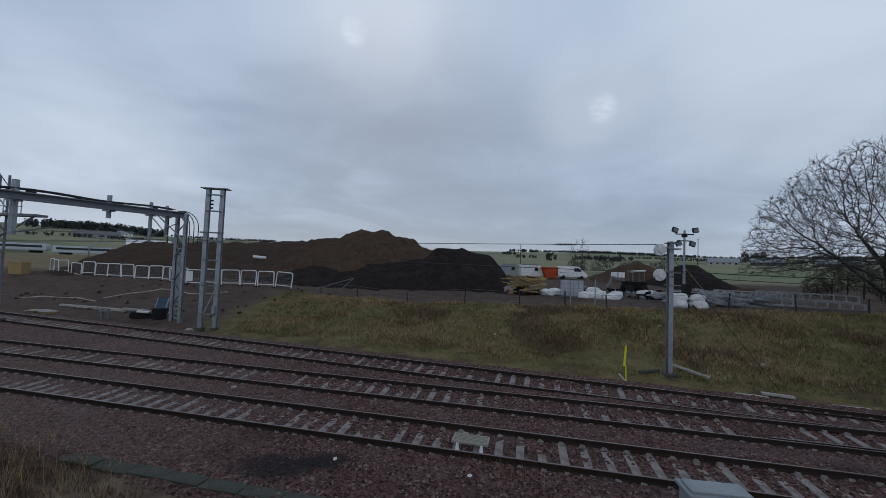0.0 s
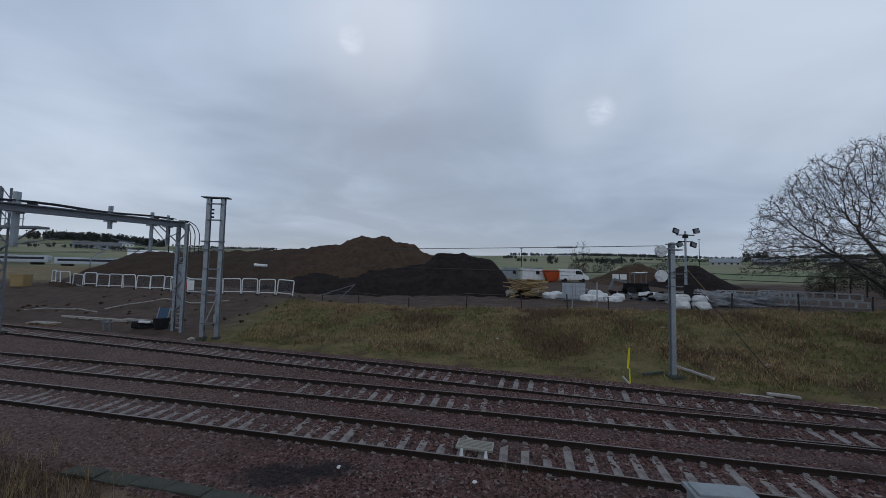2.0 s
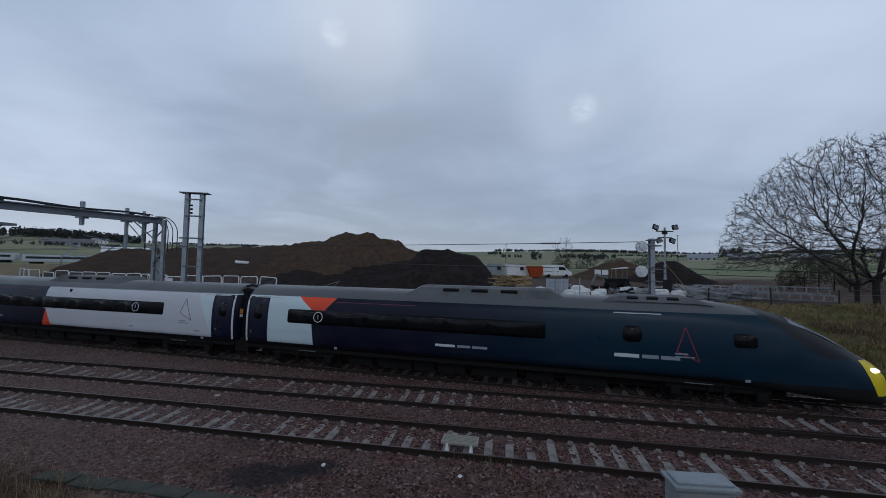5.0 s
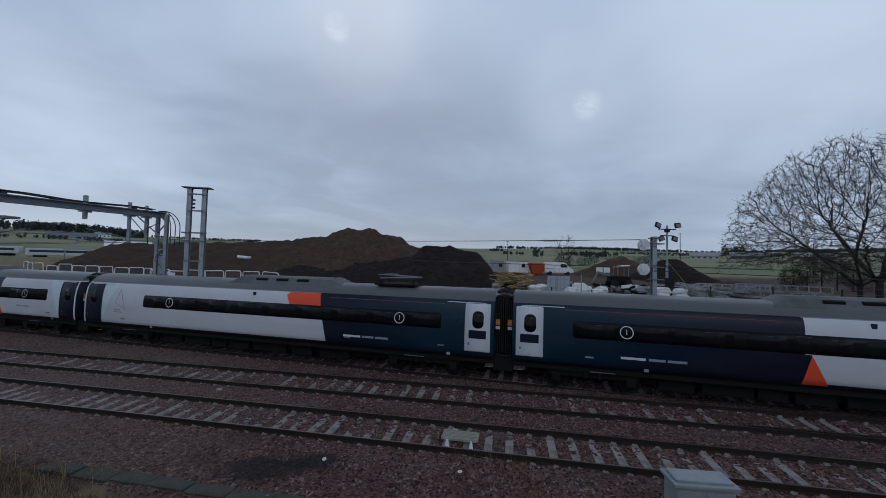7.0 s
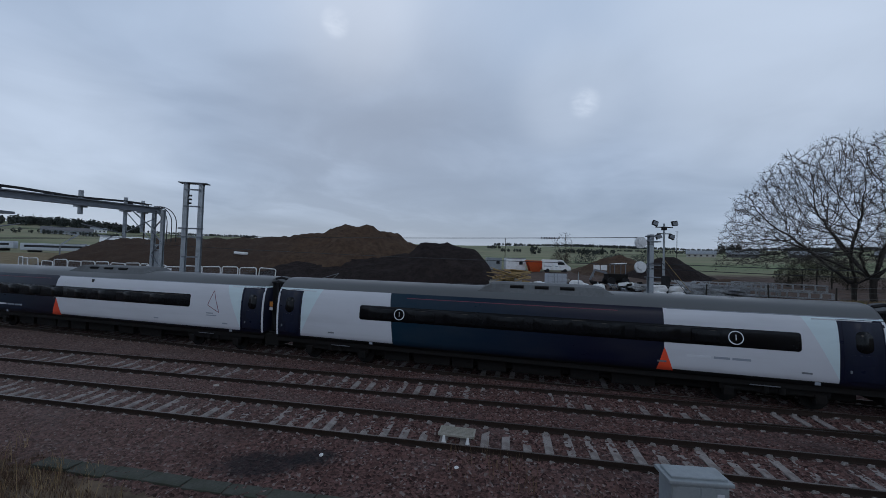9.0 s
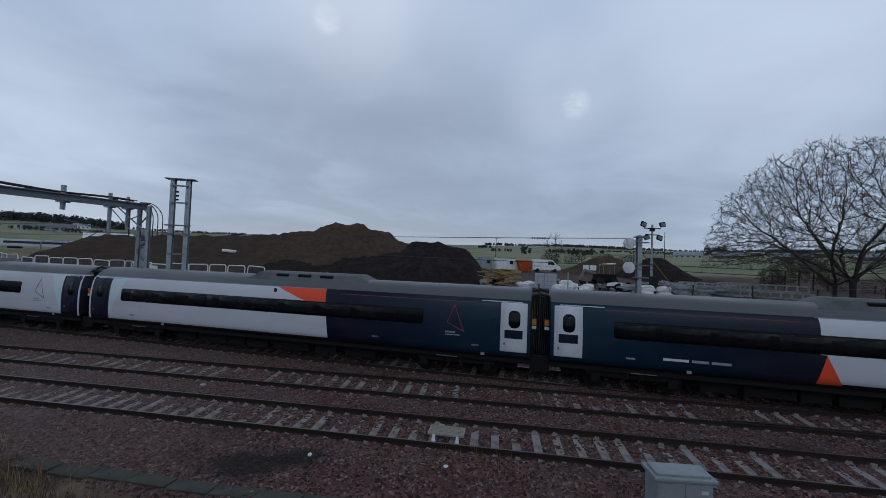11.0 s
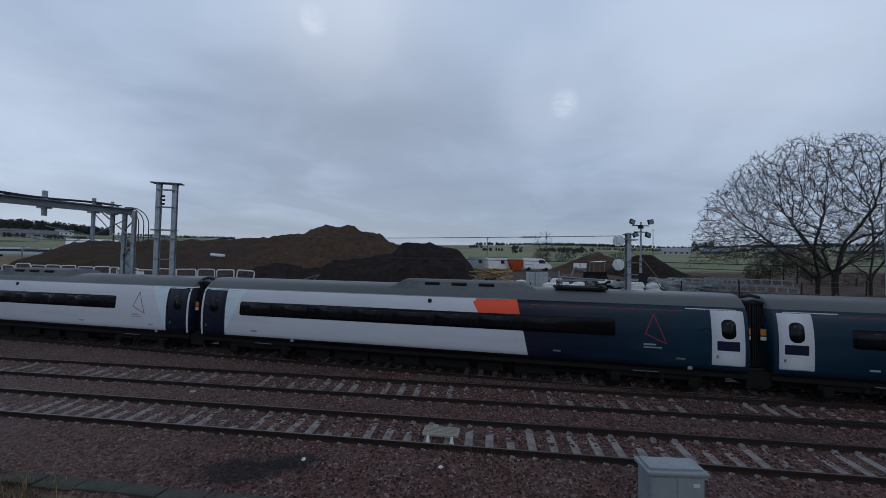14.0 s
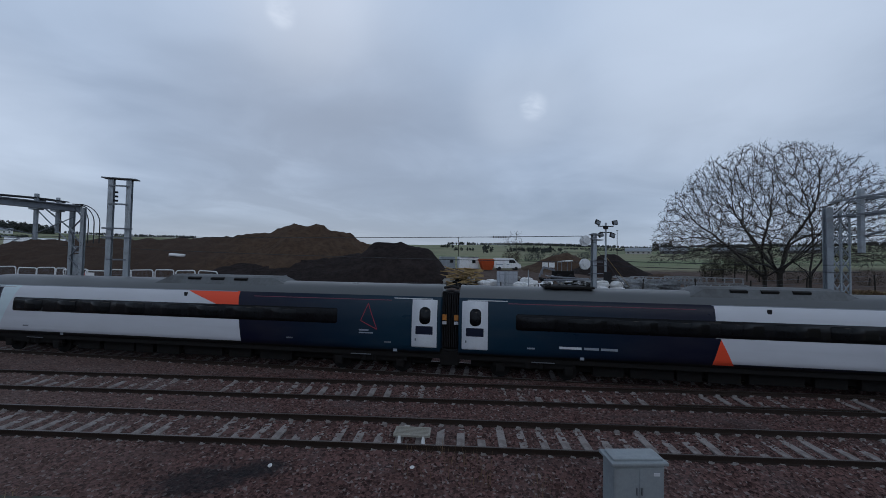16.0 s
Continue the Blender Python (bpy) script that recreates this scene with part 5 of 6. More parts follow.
barriers()


# ---- spoil heaps ----
def heap(name, label, material, x0, x1, ridge, y_front, y_ridge, y_back, rough, step=0.55, seed=0.0, foot=-0.4):
    xs = np.arange(x0, x1 + 0.01, step)
    ys = np.arange(y_front - 2, y_back + 2.01, step)
    verts, faces = [], []
    rx, rz = [a for a, b in ridge], [b for a, b in ridge]
    for y in ys:
        for x in xs:
            wob = noise.noise((x * 0.16, seed, 0.3)) * 1.6
            yr = y_ridge + wob
            k = (y - y_front - wob * 0.6) / (yr - y_front) if y < yr else (y_back - y) / (y_back - yr)
            k = max(0.0, min(1.0, k))
            k = k ** 0.92
            g = land(x, y)
            top = float(np.interp(x, rx, rz))
            z = g + foot + max(0.0, top - g) * k
            lump = noise.fractal((x * 0.55, y * 0.55, seed), 0.8, 2.1, 5) * rough
            gully = noise.noise((x * 0.9, y * 0.12, seed + 4)) * rough * 0.5
            verts.append((x, y, z + (lump + gully) * min(1.0, max(0.0, (z - g) / 1.0))))
    nx = len(xs)
    for j in range(len(ys) - 1):
        for i in range(nx - 1):
            faces.append((j * nx + i, j * nx + i + 1, (j + 1) * nx + i + 1, (j + 1) * nx + i))
    me = bpy.data.meshes.new(name)
    me.from_pydata(verts, [], faces)
    me.materials.append(M[material])
    for p in me.polygons:
        p.use_smooth = True
    return tagged(new(name, me), label, "spoil heap", "spoil heaps")


heap("spoil_heap", "large heap of brown excavated subsoil with a blunt top", "soil_brown", -70, 8,
     [(-70, 0.6), (-60, 0.8), (-55, 3.0), (-51.5, 6.6), (-48, 7.2), (-44, 7.4), (-36, 7.7), (-27, 8.1), (-22.5, 8.4), (-20, 9.0), (-16, 9.9), (-13.9, 10.5), (-9.0, 10.4), (-7.2, 9.8), (-5.0, 9.4), (-3.4, 8.3), (-1, 7.0), (3, 4.5), (8, 1.6)],
     49, 62, 84, 0.40, seed=1.0)
heap("spoil_heap", "long heap of black peaty soil in front of the brown one", "soil_dark", -33, 11.5,
     [(-33, 1.2), (-27, 2.6), (-20, 4.2), (-12, 5.0), (-6, 5.5), (-2.6, 6.4), (-1.4, 7.5), (0.5, 8.0), (4.0, 7.65), (7.2, 6.7), (8.4, 5.2), (9.6, 3.2), (11, 1.3)],
     44.5, 54, 68, 0.30, seed=7.0)
heap("spoil_heap", "low heap of brown soil beyond the yard", "soil_brown", 26, 44,
     [(26, 2.5), (30, 4.4), (34, 6.6), (37, 7.3), (40, 6.6), (44, 3.0)], 64, 72, 84, 0.25, 0.7, 12.0)
heap("spoil_heap", "low dark heap of soil beside the light tower", "soil_dark", 30, 49,
     [(30, 2.2), (33, 3.2), (37, 6.5), (39.5, 7.2), (41, 6.8), (44, 4.8), (47.5, 2.4)], 54, 60, 70, 0.22, 0.7, 15.0)
heap("spoil_heap", "small rust-brown heap of soil in the yard", "soil_brown", 40, 51,
     [(40, 2.4), (43, 3.5), (46, 3.8), (51, 2.4)], 51, 55, 61, 0.15, 0.6, 19.0)


def scrap_pipe(x, y, z, turn):
    bm = bm_new()
    bar(bm, (-0.9, 0, 0), (0.9, 0, 0), 0.22, 10)
    ob = new("plastic_pipe", mesh_of(bm, "plastic_pipe", M["white"]))
    ob.matrix_basis = pose(x, y, z, 0, 4, turn)
    tagged(ob, "short white plastic pipe on the heap", "pipe")


scrap_pipe(-26.5, 54.6, 5.0, 5)


# ---- loose things on the bare soil ----
def hose(points, label):
    bm = bm_new()
    pts = [Vector((x, y, land(x, y) + 0.06)) for x, y in points]
    for a, b in zip(pts, pts[1:]):
        bar(bm, a, b, 0.06, 8)
    tagged(new("hose", mesh_of(bm, "hose", M["concrete"])), label, "hose", "hoses on the soil")


hose([(-33 + 1.1 * i, 37.0 + 2.2 * math.sin(i * 0.55) + i * 0.35) for i in range(11)], "pale hose curled over bare soil")
hose([(-40 + 1.3 * i, 36.2 + 1.0 * math.sin(i * 0.7)) for i in range(7)], "pale hose lying over bare soil")
clod_rng = random.Random(77)
CLODS = []
for k in range(4):
    bm = bm_new()
    bmesh.ops.create_icosphere(bm, subdivisions=2, radius=0.16)
    for v in bm.verts:
        v.co *= 1 + 0.6 * noise.noise(v.co * 7 + Vector((k * 5, 0, 0)))
    CLODS.append(mesh_of(bm, "soil_clod", M["soil_brown"]))
for k in range(90):
    x, y = clod_rng.uniform(-42, -11), clod_rng.uniform(29, 43)
    if across(x, y) < 21.5:
        continue
    ob = new("soil_clod", CLODS[k % 4])
    s = clod_rng.uniform(0.4, 1.1)
    ob.matrix_basis = pose(x, y, land(x, y) + 0.03 * s, clod_rng.uniform(0, 90), 0, clod_rng.uniform(0, 360)) @ Matrix.Diagonal((s, s, s * 0.8, 1))
    tagged(ob, "brown clod of soil on bare ground", "soil clod", "soil clods")


# ---- works yard ----
def van(x, y, turn):
    t = thing("van", x, y, land(x, y), "white panel van parked in the works yard", "van", turn=turn)
    bm = bm_new()
    out = [(-2.6, 0.42), (-2.62, 2.25), (-2.4, 2.42), (0.9, 2.45), (1.35, 2.30), (2.05, 1.45), (2.70, 1.18), (2.82, 0.85), (2.80, 0.42)]
    left = [bm.verts.new((a, -0.96 + (0.10 if b > 1.5 else 0), b)) for a, b in out]
    right = [bm.verts.new((a, 0.96 - (0.10 if b > 1.5 else 0), b)) for a, b in out]
    bm.faces.new(left[::-1])
    bm.faces.new(right)
    for i in range(len(out)):
        j = (i + 1) % len(out)
        bm.faces.new((left[i], left[j], right[j], right[i]))
    bmesh.ops.bevel(bm, geom=list(bm.edges), offset=0.05, segments=2, affect="EDGES")
    bmesh.ops.recalc_face_normals(bm, faces=bm.faces)
    part("body", bm, M["white"], t, "white panel body")
    for px in (0.55,):
        bm = bm_new()
        vs = [bm.verts.new((a, -0.935, b)) for a, b in ((0.35, 1.45), (1.75, 1.45), (1.28, 2.12), (0.35, 2.12))]
        bm.faces.new(vs)
        part("side_window", bm, M["glass"], t)
    bm = bm_new()
    box(bm, 0.04, 1.55, 1.02, (1.74, 0, 1.86), (0, -40, 0))
    part("windscreen", bm, M["glass"], t)
    for wx in (-1.6, 1.75):
        for s in (-0.88, 0.88):
            bm = bm_new()
            bar(bm, (wx, s - 0.1, 0.34), (wx, s + 0.1, 0.34), 0.34, 16)
            part("wheel", bm, M["black"], t)
    for a, w in ((-1.6, 1.5), (0.1, 0.5)):
        bm = bm_new()
        box(bm, w, 0.02, 0.14, (a, -0.965, 1.15))
        part("side_stripe", bm, M["mark_grey"], t)


van(25.0, 73.0, -6)


def container(x, y, lx, ly, h, mat, label, turn=0, z=0.0):
    t = thing("site_cabin", x, y, land(x, y) + z, label, "site cabin", "site cabins", turn)
    bm = bm_new()
    box(bm, lx, ly, h, (0, 0, h / 2), bevel=0.05)
    part("shell", bm, M[mat], t)
    n = int(lx / 0.45)
    for i in range(n):
        bm = bm_new()
        box(bm, 0.20, 0.05, h - 0.5, (-lx / 2 + (i + 0.5) * lx / n, -ly / 2 - 0.02, h / 2))
        part("rib", bm, M[mat], t)
    bm = bm_new()
    box(bm, 0.7, 0.06, 0.6, (lx * 0.25, -ly / 2 - 0.04, h * 0.6))
    part("window", bm, M["glass"], t)
    for zz in (0.08, h - 0.08):
        bm = bm_new()
        box(bm, lx + 0.04, 0.10, 0.14, (0, -ly / 2 - 0.02, zz))
        part("edge_rail", bm, M["galv_dark"] if mat == "white" else M[mat], t)


container(17.7, 76, 4.0, 2.4, 2.5, "white", "white site cabin in the works yard")
container(13.7, 78, 3.0, 2.4, 2.4, "cabinet", "grey site cabin half hidden by the heap")


def skip():
    t = thing("waste_skip", 21.1, 73.7, land(21.1, 73.7), "orange steel waste skip", "skip")
    bm = bm_new()
    lo = [bm.verts.new(p) for p in ((-0.9, -0.8, 0.1), (0.9, -0.8, 0.1), (0.9, 0.8, 0.1), (-0.9, 0.8, 0.1))]
    hi = [bm.verts.new(p) for p in ((-1.6, -0.9, 2.2), (1.6, -0.9, 2.2), (1.6, 0.9, 2.2), (-1.6, 0.9, 2.2))]
    bm.faces.new(lo[::-1])
    for i in range(4):
        bm.faces.new((lo[i], lo[(i + 1) % 4], hi[(i + 1) % 4], hi[i]))
    bmesh.ops.solidify(bm, geom=bm.faces[:], thickness=0.06)
    part("tub", bm, M["orange"], t)
    bm = bm_new()
    for s in (-1, 1):
        box(bm, 3.3, 0.1, 0.12, (0, s * 0.93, 2.2))
        box(bm, 0.1, 1.9, 0.115, (s * 1.62, 0, 2.2))
    part("rim", bm, M["orange"], t)


skip()


def caged_tank():
    t = thing("caged_tank", 14.2, 41.2, land(14.2, 41.2), "pale grey tank in a steel cage", "caged tank", "caged tanks")
    bm = bm_new()
    box(bm, 2.1, 1.2, 1.65, (0, 0, 1.0), bevel=0.08)
    part("tank", bm, M["porcelain_grey"], t)
    for x in (-1.05, -0.5, 0, 0.5, 1.05):
        bm = bm_new()
        bar(bm, (x, -0.66, 0.1), (x, -0.66, 1.9), 0.025, 6)
        part("cage_bar", bm, M["galv"], t)
    for z in (0.5, 1.0, 1.5, 1.85):
        bm = bm_new()
        bar(bm, (-1.08, -0.67, z), (1.08, -0.67, z), 0.02, 6)
        part("cage_bar", bm, M["galv"], t)
    bm = bm_new()
    box(bm, 2.2, 1.25, 0.14, (0, 0, 0.08))
    part("pallet_base", bm, M["galv_dark"], t)


M["porcelain_grey"] = worn("pale_grey_tank", (0.46, 0.49, 0.54), 0.6, 0, 0.15, 1)
caged_tank()


def sack(x, y, z, s, seed, label="bulging white bulk bag", group="white bulk bags"):
    bm = bm_new()
    bmesh.ops.create_icosphere(bm, subdivisions=3, radius=0.5)
    for v in bm.verts:
        n = noise.noise(v.co * 3.2 + Vector((seed, 0, 0))) * 0.22 + noise.noise(v.co * 9 + Vector((0, seed, 0))) * 0.06
        k = max(abs(v.co.x), abs(v.co.y), abs(v.co.z) * 1.1)
        v.co = (v.co.lerp(v.co * (0.5 / max(k, 0.2)), 0.45)) * (1 + n)
        v.co.z *= 0.72
    ob = new("bulk_bag", mesh_of(bm, "bulk_bag", M["white"], True))
    ob.matrix_basis = pose(x, y, z + 0.32 * s, 0, 0, seed * 47) @ Matrix.Diagonal((s * 1.2, s, s, 1))
    tagged(ob, label, "bulk bag", group)


rng = random.Random(11)
for i in range(13):
    x = 15.4 + i * 0.30 + rng.uniform(-0.2, 0.2)
    y = 40.7 + rng.uniform(-0.5, 0.8)
    sack(x, y, land(x, y) - 0.05 + (0.45 if 3 < i < 9 and i % 2 else 0.0), rng.uniform(0.85, 1.25), i + 1.5)
for i in range(3):
    x, y = 12.1 + i * 0.45, 43.4 + rng.uniform(-0.3, 0.3)
    sack(x, y, land(x, y), rng.uniform(1.0, 1.3), i + 31.0)
for i in range(2):
    x, y = 19.3 + i * 1.45, 30.6
    sack(x, y, land(x, y) + 0.0, 1.15, i + 51.0)
    sack(x, y, land(x, y) + 0.6, 0.95, i + 57.0)


def poles(count, x, y, spread, length, radius, mat, name, label, category, seed, lift=1.0, turn=0.0):
    """A loose pile of poles or boards, each a thing of its own."""
    r = random.Random(seed)
    for i in range(count):
        bm = bm_new()
        n = r.uniform(0.6, 1.0) * length
        if mat == "timber":
            box(bm, n, radius * 2, radius, (0, 0, 0), bevel=0.005)
        else:
            beam(bm, (-n / 2, 0, 0), (n / 2, 0, 0), radius, radius * 2)
        ob = new(name, mesh_of(bm, name, M[mat]))
        a, b = x + r.uniform(-spread, spread), y + r.uniform(-spread, spread) * 0.6
        ob.matrix_basis = pose(a, b, land(a, b) + 0.15 + r.uniform(0, lift), r.uniform(-30, 30), r.uniform(-18, 18), turn + r.uniform(-35, 35))
        tagged(ob, label, category, name + "s in a pile")


poles(46, 9.9, 44.4, 1.5, 3.2, 0.085, "timber", "timber_board", "yellowish sawn board thrown on a pile", "board", 4, 1.9)


def steel_frame(length, w, h, bays):
    """A welded steel ladder frame of a portal boom."""
    t = thing("steel_frame", 0, 0, 0, "grey galvanised ladder frame stacked in the yard", "steel frame", "stacked steel frames")
    for y in (-w / 2, w / 2):
        for z in (0.08, h):
            bm = bm_new()
            beam(bm, (-length / 2, y, z), (length / 2, y, z), 0.08, 0.075)
            part("chord", bm, M["galv_stack"], t)
    for i in range(bays + 1):
        x = -length / 2 + length * i / bays
        for y in (-w / 2, w / 2):
            bm = bm_new()
            beam(bm, (x, y, 0.05), (x, y, h + 0.02), 0.08, 0.12)
            part("post", bm, M["galv_stack"], t)
    return t


M["galv_stack"] = worn("stacked_galvanised_steel", (0.44, 0.45, 0.46), 0.6, 0.2, 0.45, 3, (0.10, 0.09, 0.085))
frame_a = steel_frame(6.6, 0.9, 0.60, 9)
frame_a.matrix_basis = pose(32.8, 33.6, land(32.8, 33.6) + 0.05, 0, 0, -44)
for x, y, dz, turn in ((32.6, 33.9, 0.70, -46), (30.9, 36.6, 0.05, -40), (30.7, 36.8, 0.70, -38)):
    copy_thing(frame_a, pose(x, y, land(x, y) + dz, 0, 0, turn))
rng = random.Random(21)
beam_bm = bm_new()
h_section(beam_bm, (0, 0, -2.1), (0, 0, 2.1), 0.16, 0.17)
bmesh.ops.rotate(beam_bm, verts=beam_bm.verts, matrix=Matrix.Rotation(math.pi / 2, 3, "Y"))
BEAM_MESH = mesh_of(beam_bm, "steel_beam", M["galv_stack"])
for i in range(70):
    u = rng.random()
    x, y = 22.3 + 7.8 * u + rng.uniform(-0.6, 0.6), 36.6 - 0.8 * u + rng.uniform(-1.8, 2.2)
    if i > 60:
        x, y = 28.6 + rng.uniform(-0.8, 1.0), 37.0 + rng.uniform(-0.6, 0.6)
    ob = new("steel_beam", BEAM_MESH)
    ob.matrix_basis = pose(x, y, land(x, y) + 0.15 + (0.27 * ((i - 60) // 3) if i > 60 else rng.uniform(0, 0.9)), rng.uniform(-10, 10), rng.uniform(-12, 12) if i < 61 else 0,
                           -48 + rng.uniform(-38, 30) * (1 if i < 61 else 0.15))
    tagged(ob, "grey galvanised steel beam lying in the yard", "steel beam", "steel beams lying in the yard")


def rubble(x, y, n, seed, mats, size=0.6):
    r = random.Random(seed)
    for i in range(n):
        bm = bm_new()
        s = r.uniform(0.4, 1.0) * size
        box(bm, s * r.uniform(0.8, 2.4), s, s * r.uniform(0.3, 0.9), bevel=0.04)
        for v in bm.verts:
            v.co += Vector([r.uniform(-0.06, 0.06) for _ in range(3)])
        a, b = x + r.uniform(-2.6, 2.6), y + r.uniform(-1.2, 1.2)
        mat = r.choice(mats)
        ob = new("scrap_piece", mesh_of(bm, "scrap_piece", M[mat]))
        ob.matrix_basis = pose(a, b, land(a, b) + r.uniform(0.1, 0.8), r.uniform(-25, 25), r.uniform(-25, 25), r.uniform(0, 180))
        tagged(ob, "%s scrap piece heaped in the yard" % {"white": "white", "galv": "grey steel", "under": "sooty black", "concrete": "pale concrete", "galv_dark": "dull grey steel"}[mat], "scrap", "scrap pieces")


rubble(21.5, 42.5, 26, 5, ["galv", "under", "concrete", "galv_dark", "under"])
rubble(24.0, 41.0, 22, 6, ["galv", "under", "white", "galv_dark"])
rubble(17.8, 44.0, 16, 7, ["galv_dark", "under", "concrete"])
rubble(10.6, 44.6, 10, 9, ["under", "under", "concrete"], 0.9)


def loader():
    x, y = 24.6, 48.3
    t = thing("site_machine", x, y, land(x, y), "dark site machine with a pale canopy roof", "site machine")
    bm = bm_new()
    box(bm, 2.6, 1.4, 0.9, (0, 0, 1.0), bevel=0.1)
    part("chassis", bm, M["under"], t)
    bm = bm_new()
    box(bm, 1.7, 1.4, 0.12, (0.3, 0, 2.75), (0, -6, 0), bevel=0.04)
    part("canopy", bm, M["white"], t, "pale canopy roof")
    for a in (-0.45, 1.0):
        for b in (-0.6, 0.6):
            bm = bm_new()
            bar(bm, (a, b, 1.3), (a, b, 2.7), 0.05, 6)
            part("post", bm, M["galv_dark"], t)
    for a in (-0.9, 0.9):
        for b in (-0.75, 0.75):
            bm = bm_new()
            bar(bm, (a, b - 0.12, 0.5), (a, b + 0.12, 0.5), 0.5, 14)
            part("wheel", bm, M["black"], t)
    bm = bm_new()
    beam(bm, (-1.2, 0, 1.5), (-2.8, 0, 1.9), 0.25, 0.25)
    beam(bm, (-2.8, 0, 1.9), (-3.4, 0, 0.6), 0.2, 0.2)
    part("boom", bm, M["galv_dark"], t)


loader()


def notice_board():
    x, y = 28.2, 60.6
    t = thing("notice_board", x, y, land(x, y), "two white notices on a dark post frame", "notice board")
    for a in (-1.0, 1.0):
        bm = bm_new()
        box(bm, 0.09, 0.09, 2.2, (a, 0, 1.1))
        part("post", bm, M["galv_dark"], t)
    for a in (-0.55, 0.65):
        bm = bm_new()
        box(bm, 1.05, 0.05, 0.85, (a, -0.06, 1.75), bevel=0.01)
        part("notice", bm, M["white"], t)


notice_board()


def light_tower():
    x, y = 20.1, 31.3
    g = land(x, y)
    t = thing("light_tower", x, y, g, "mobile lighting tower with four square floodlights on a tall mast", "lighting tower")
    bm = bm_new()
    box(bm, 1.5, 1.0, 0.95, (0.1, 0, 0.75), bevel=0.08)
    part("generator", bm, M["under"], t)
    bm = bm_new()
    for s in (-0.75, 0.75):
        beam(bm, (0.1, s * 1.2, 0.3), (0.1, s * 1.9, 0.05), 0.08, 0.08)
    box(bm, 0.5, 0.5, 1.9, (0.0, -0.3, 1.0), bevel=0.03)
    part("mast_base", bm, M["black"], t)
    top = 8.42 - g
    for z0, z1, r in ((0.6, 3.2, 0.11), (3.0, 6.4, 0.08), (6.2, top, 0.06)):
        bm = bm_new()
        bar(bm, (0, 0, z0), (0, 0, z1), r, 10)
        part("mast_section", bm, M["galv"], t)
    bm = bm_new()
    box(bm, 1.5, 0.08, 0.08, (0, 0, top - 0.2))
    box(bm, 1.2, 0.08, 0.08, (0, 0, top - 0.75))
    box(bm, 0.35, 0.25, 0.3, (0, 0, top - 0.3))
    part("cross_arm", bm, M["black"], t)
    for a, z, tilt in ((-0.85, top + 0.12, 22), (0.85, top + 0.15, -8), (-0.55, top - 1.0, -20), (0.6, top - 1.0, 20)):
        bm = bm_new()
        box(bm, 0.48, 0.18, 0.42, (a, -0.1, z), (-12, tilt, 0), bevel=0.03)
        f = part("floodlight", bm, M["black"], t, "square black floodlight")
        bm = bm_new()
        box(bm, 0.38, 0.03, 0.31, (a, -0.205, z - 0.02), (-12, tilt, 0))
        part("lens", bm, M["galv_dark"], f)
    bm = bm_new()
    bar(bm, (0.05, 0, 3.3), (2.6, 0.3, 0.6), 0.03, 6)
    part("stay", bm, M["timber"], t)


light_tower()


def yard_fence():
    t = thing("yard_fence", 0, 0, 0, "sagging wire fence on weathered posts along the top of the bank", "fence")
    pts = [(-13, 41.0), (-8, 36.2), (-3, 33.6), (2, 32.3), (6.5, 31.2), (10, 30.4), (13, 29.6), (17, 28.6), (21, 27.6), (25, 26.6), (29, 25.6), (33, 24.6), (38, 23.5), (44, 22.0)]
    tops = []
    r = random.Random(4)
    for x, y in pts:
        h = r.uniform(1.1, 1.4)
        bm = bm_new()
        lean = r.uniform(-0.12, 0.12)
        bar(bm, (x, y, land(x, y) - 0.2), (x + lean, y, land(x, y) + h), 0.05, 7)
        part("post", bm, M["bark"], t)
        tops.append((x + lean, y, land(x, y), h))
    for k in (0.35, 0.65, 0.95):
        bm = bm_new()
        for a, b in zip(tops, tops[1:]):
            bar(bm, (a[0], a[1], a[2] + a[3] * k), (b[0], b[1], b[2] + b[3] * k), 0.008, 4)
        part("strand", bm, M["galv_dark"], t)
    for x, y in ((10.6, 31.0), (12.5, 30.7)):
        bm = bm_new()
        bar(bm, (x, y, land(x, y) - 0.2), (x, y, land(x, y) + 2.2), 0.05, 8)
        part("tall_post", bm, M["galv"], t, "tall galvanised post")
    bm = bm_new()
    beam(bm, (-13.6, 41, land(-13.6, 41) + 0.5), (-9.2, 39.5, land(-9, 39.5) + 1.9), 0.07, 0.07)
    beam(bm, (-9.2, 39.5, land(-9, 39.5) + 1.9), (-11.0, 39.6, land(-11, 39.5) + 0.2), 0.06, 0.06)
    part("brace", bm, M["galv_dark"], t, "leaning pole")


yard_fence()


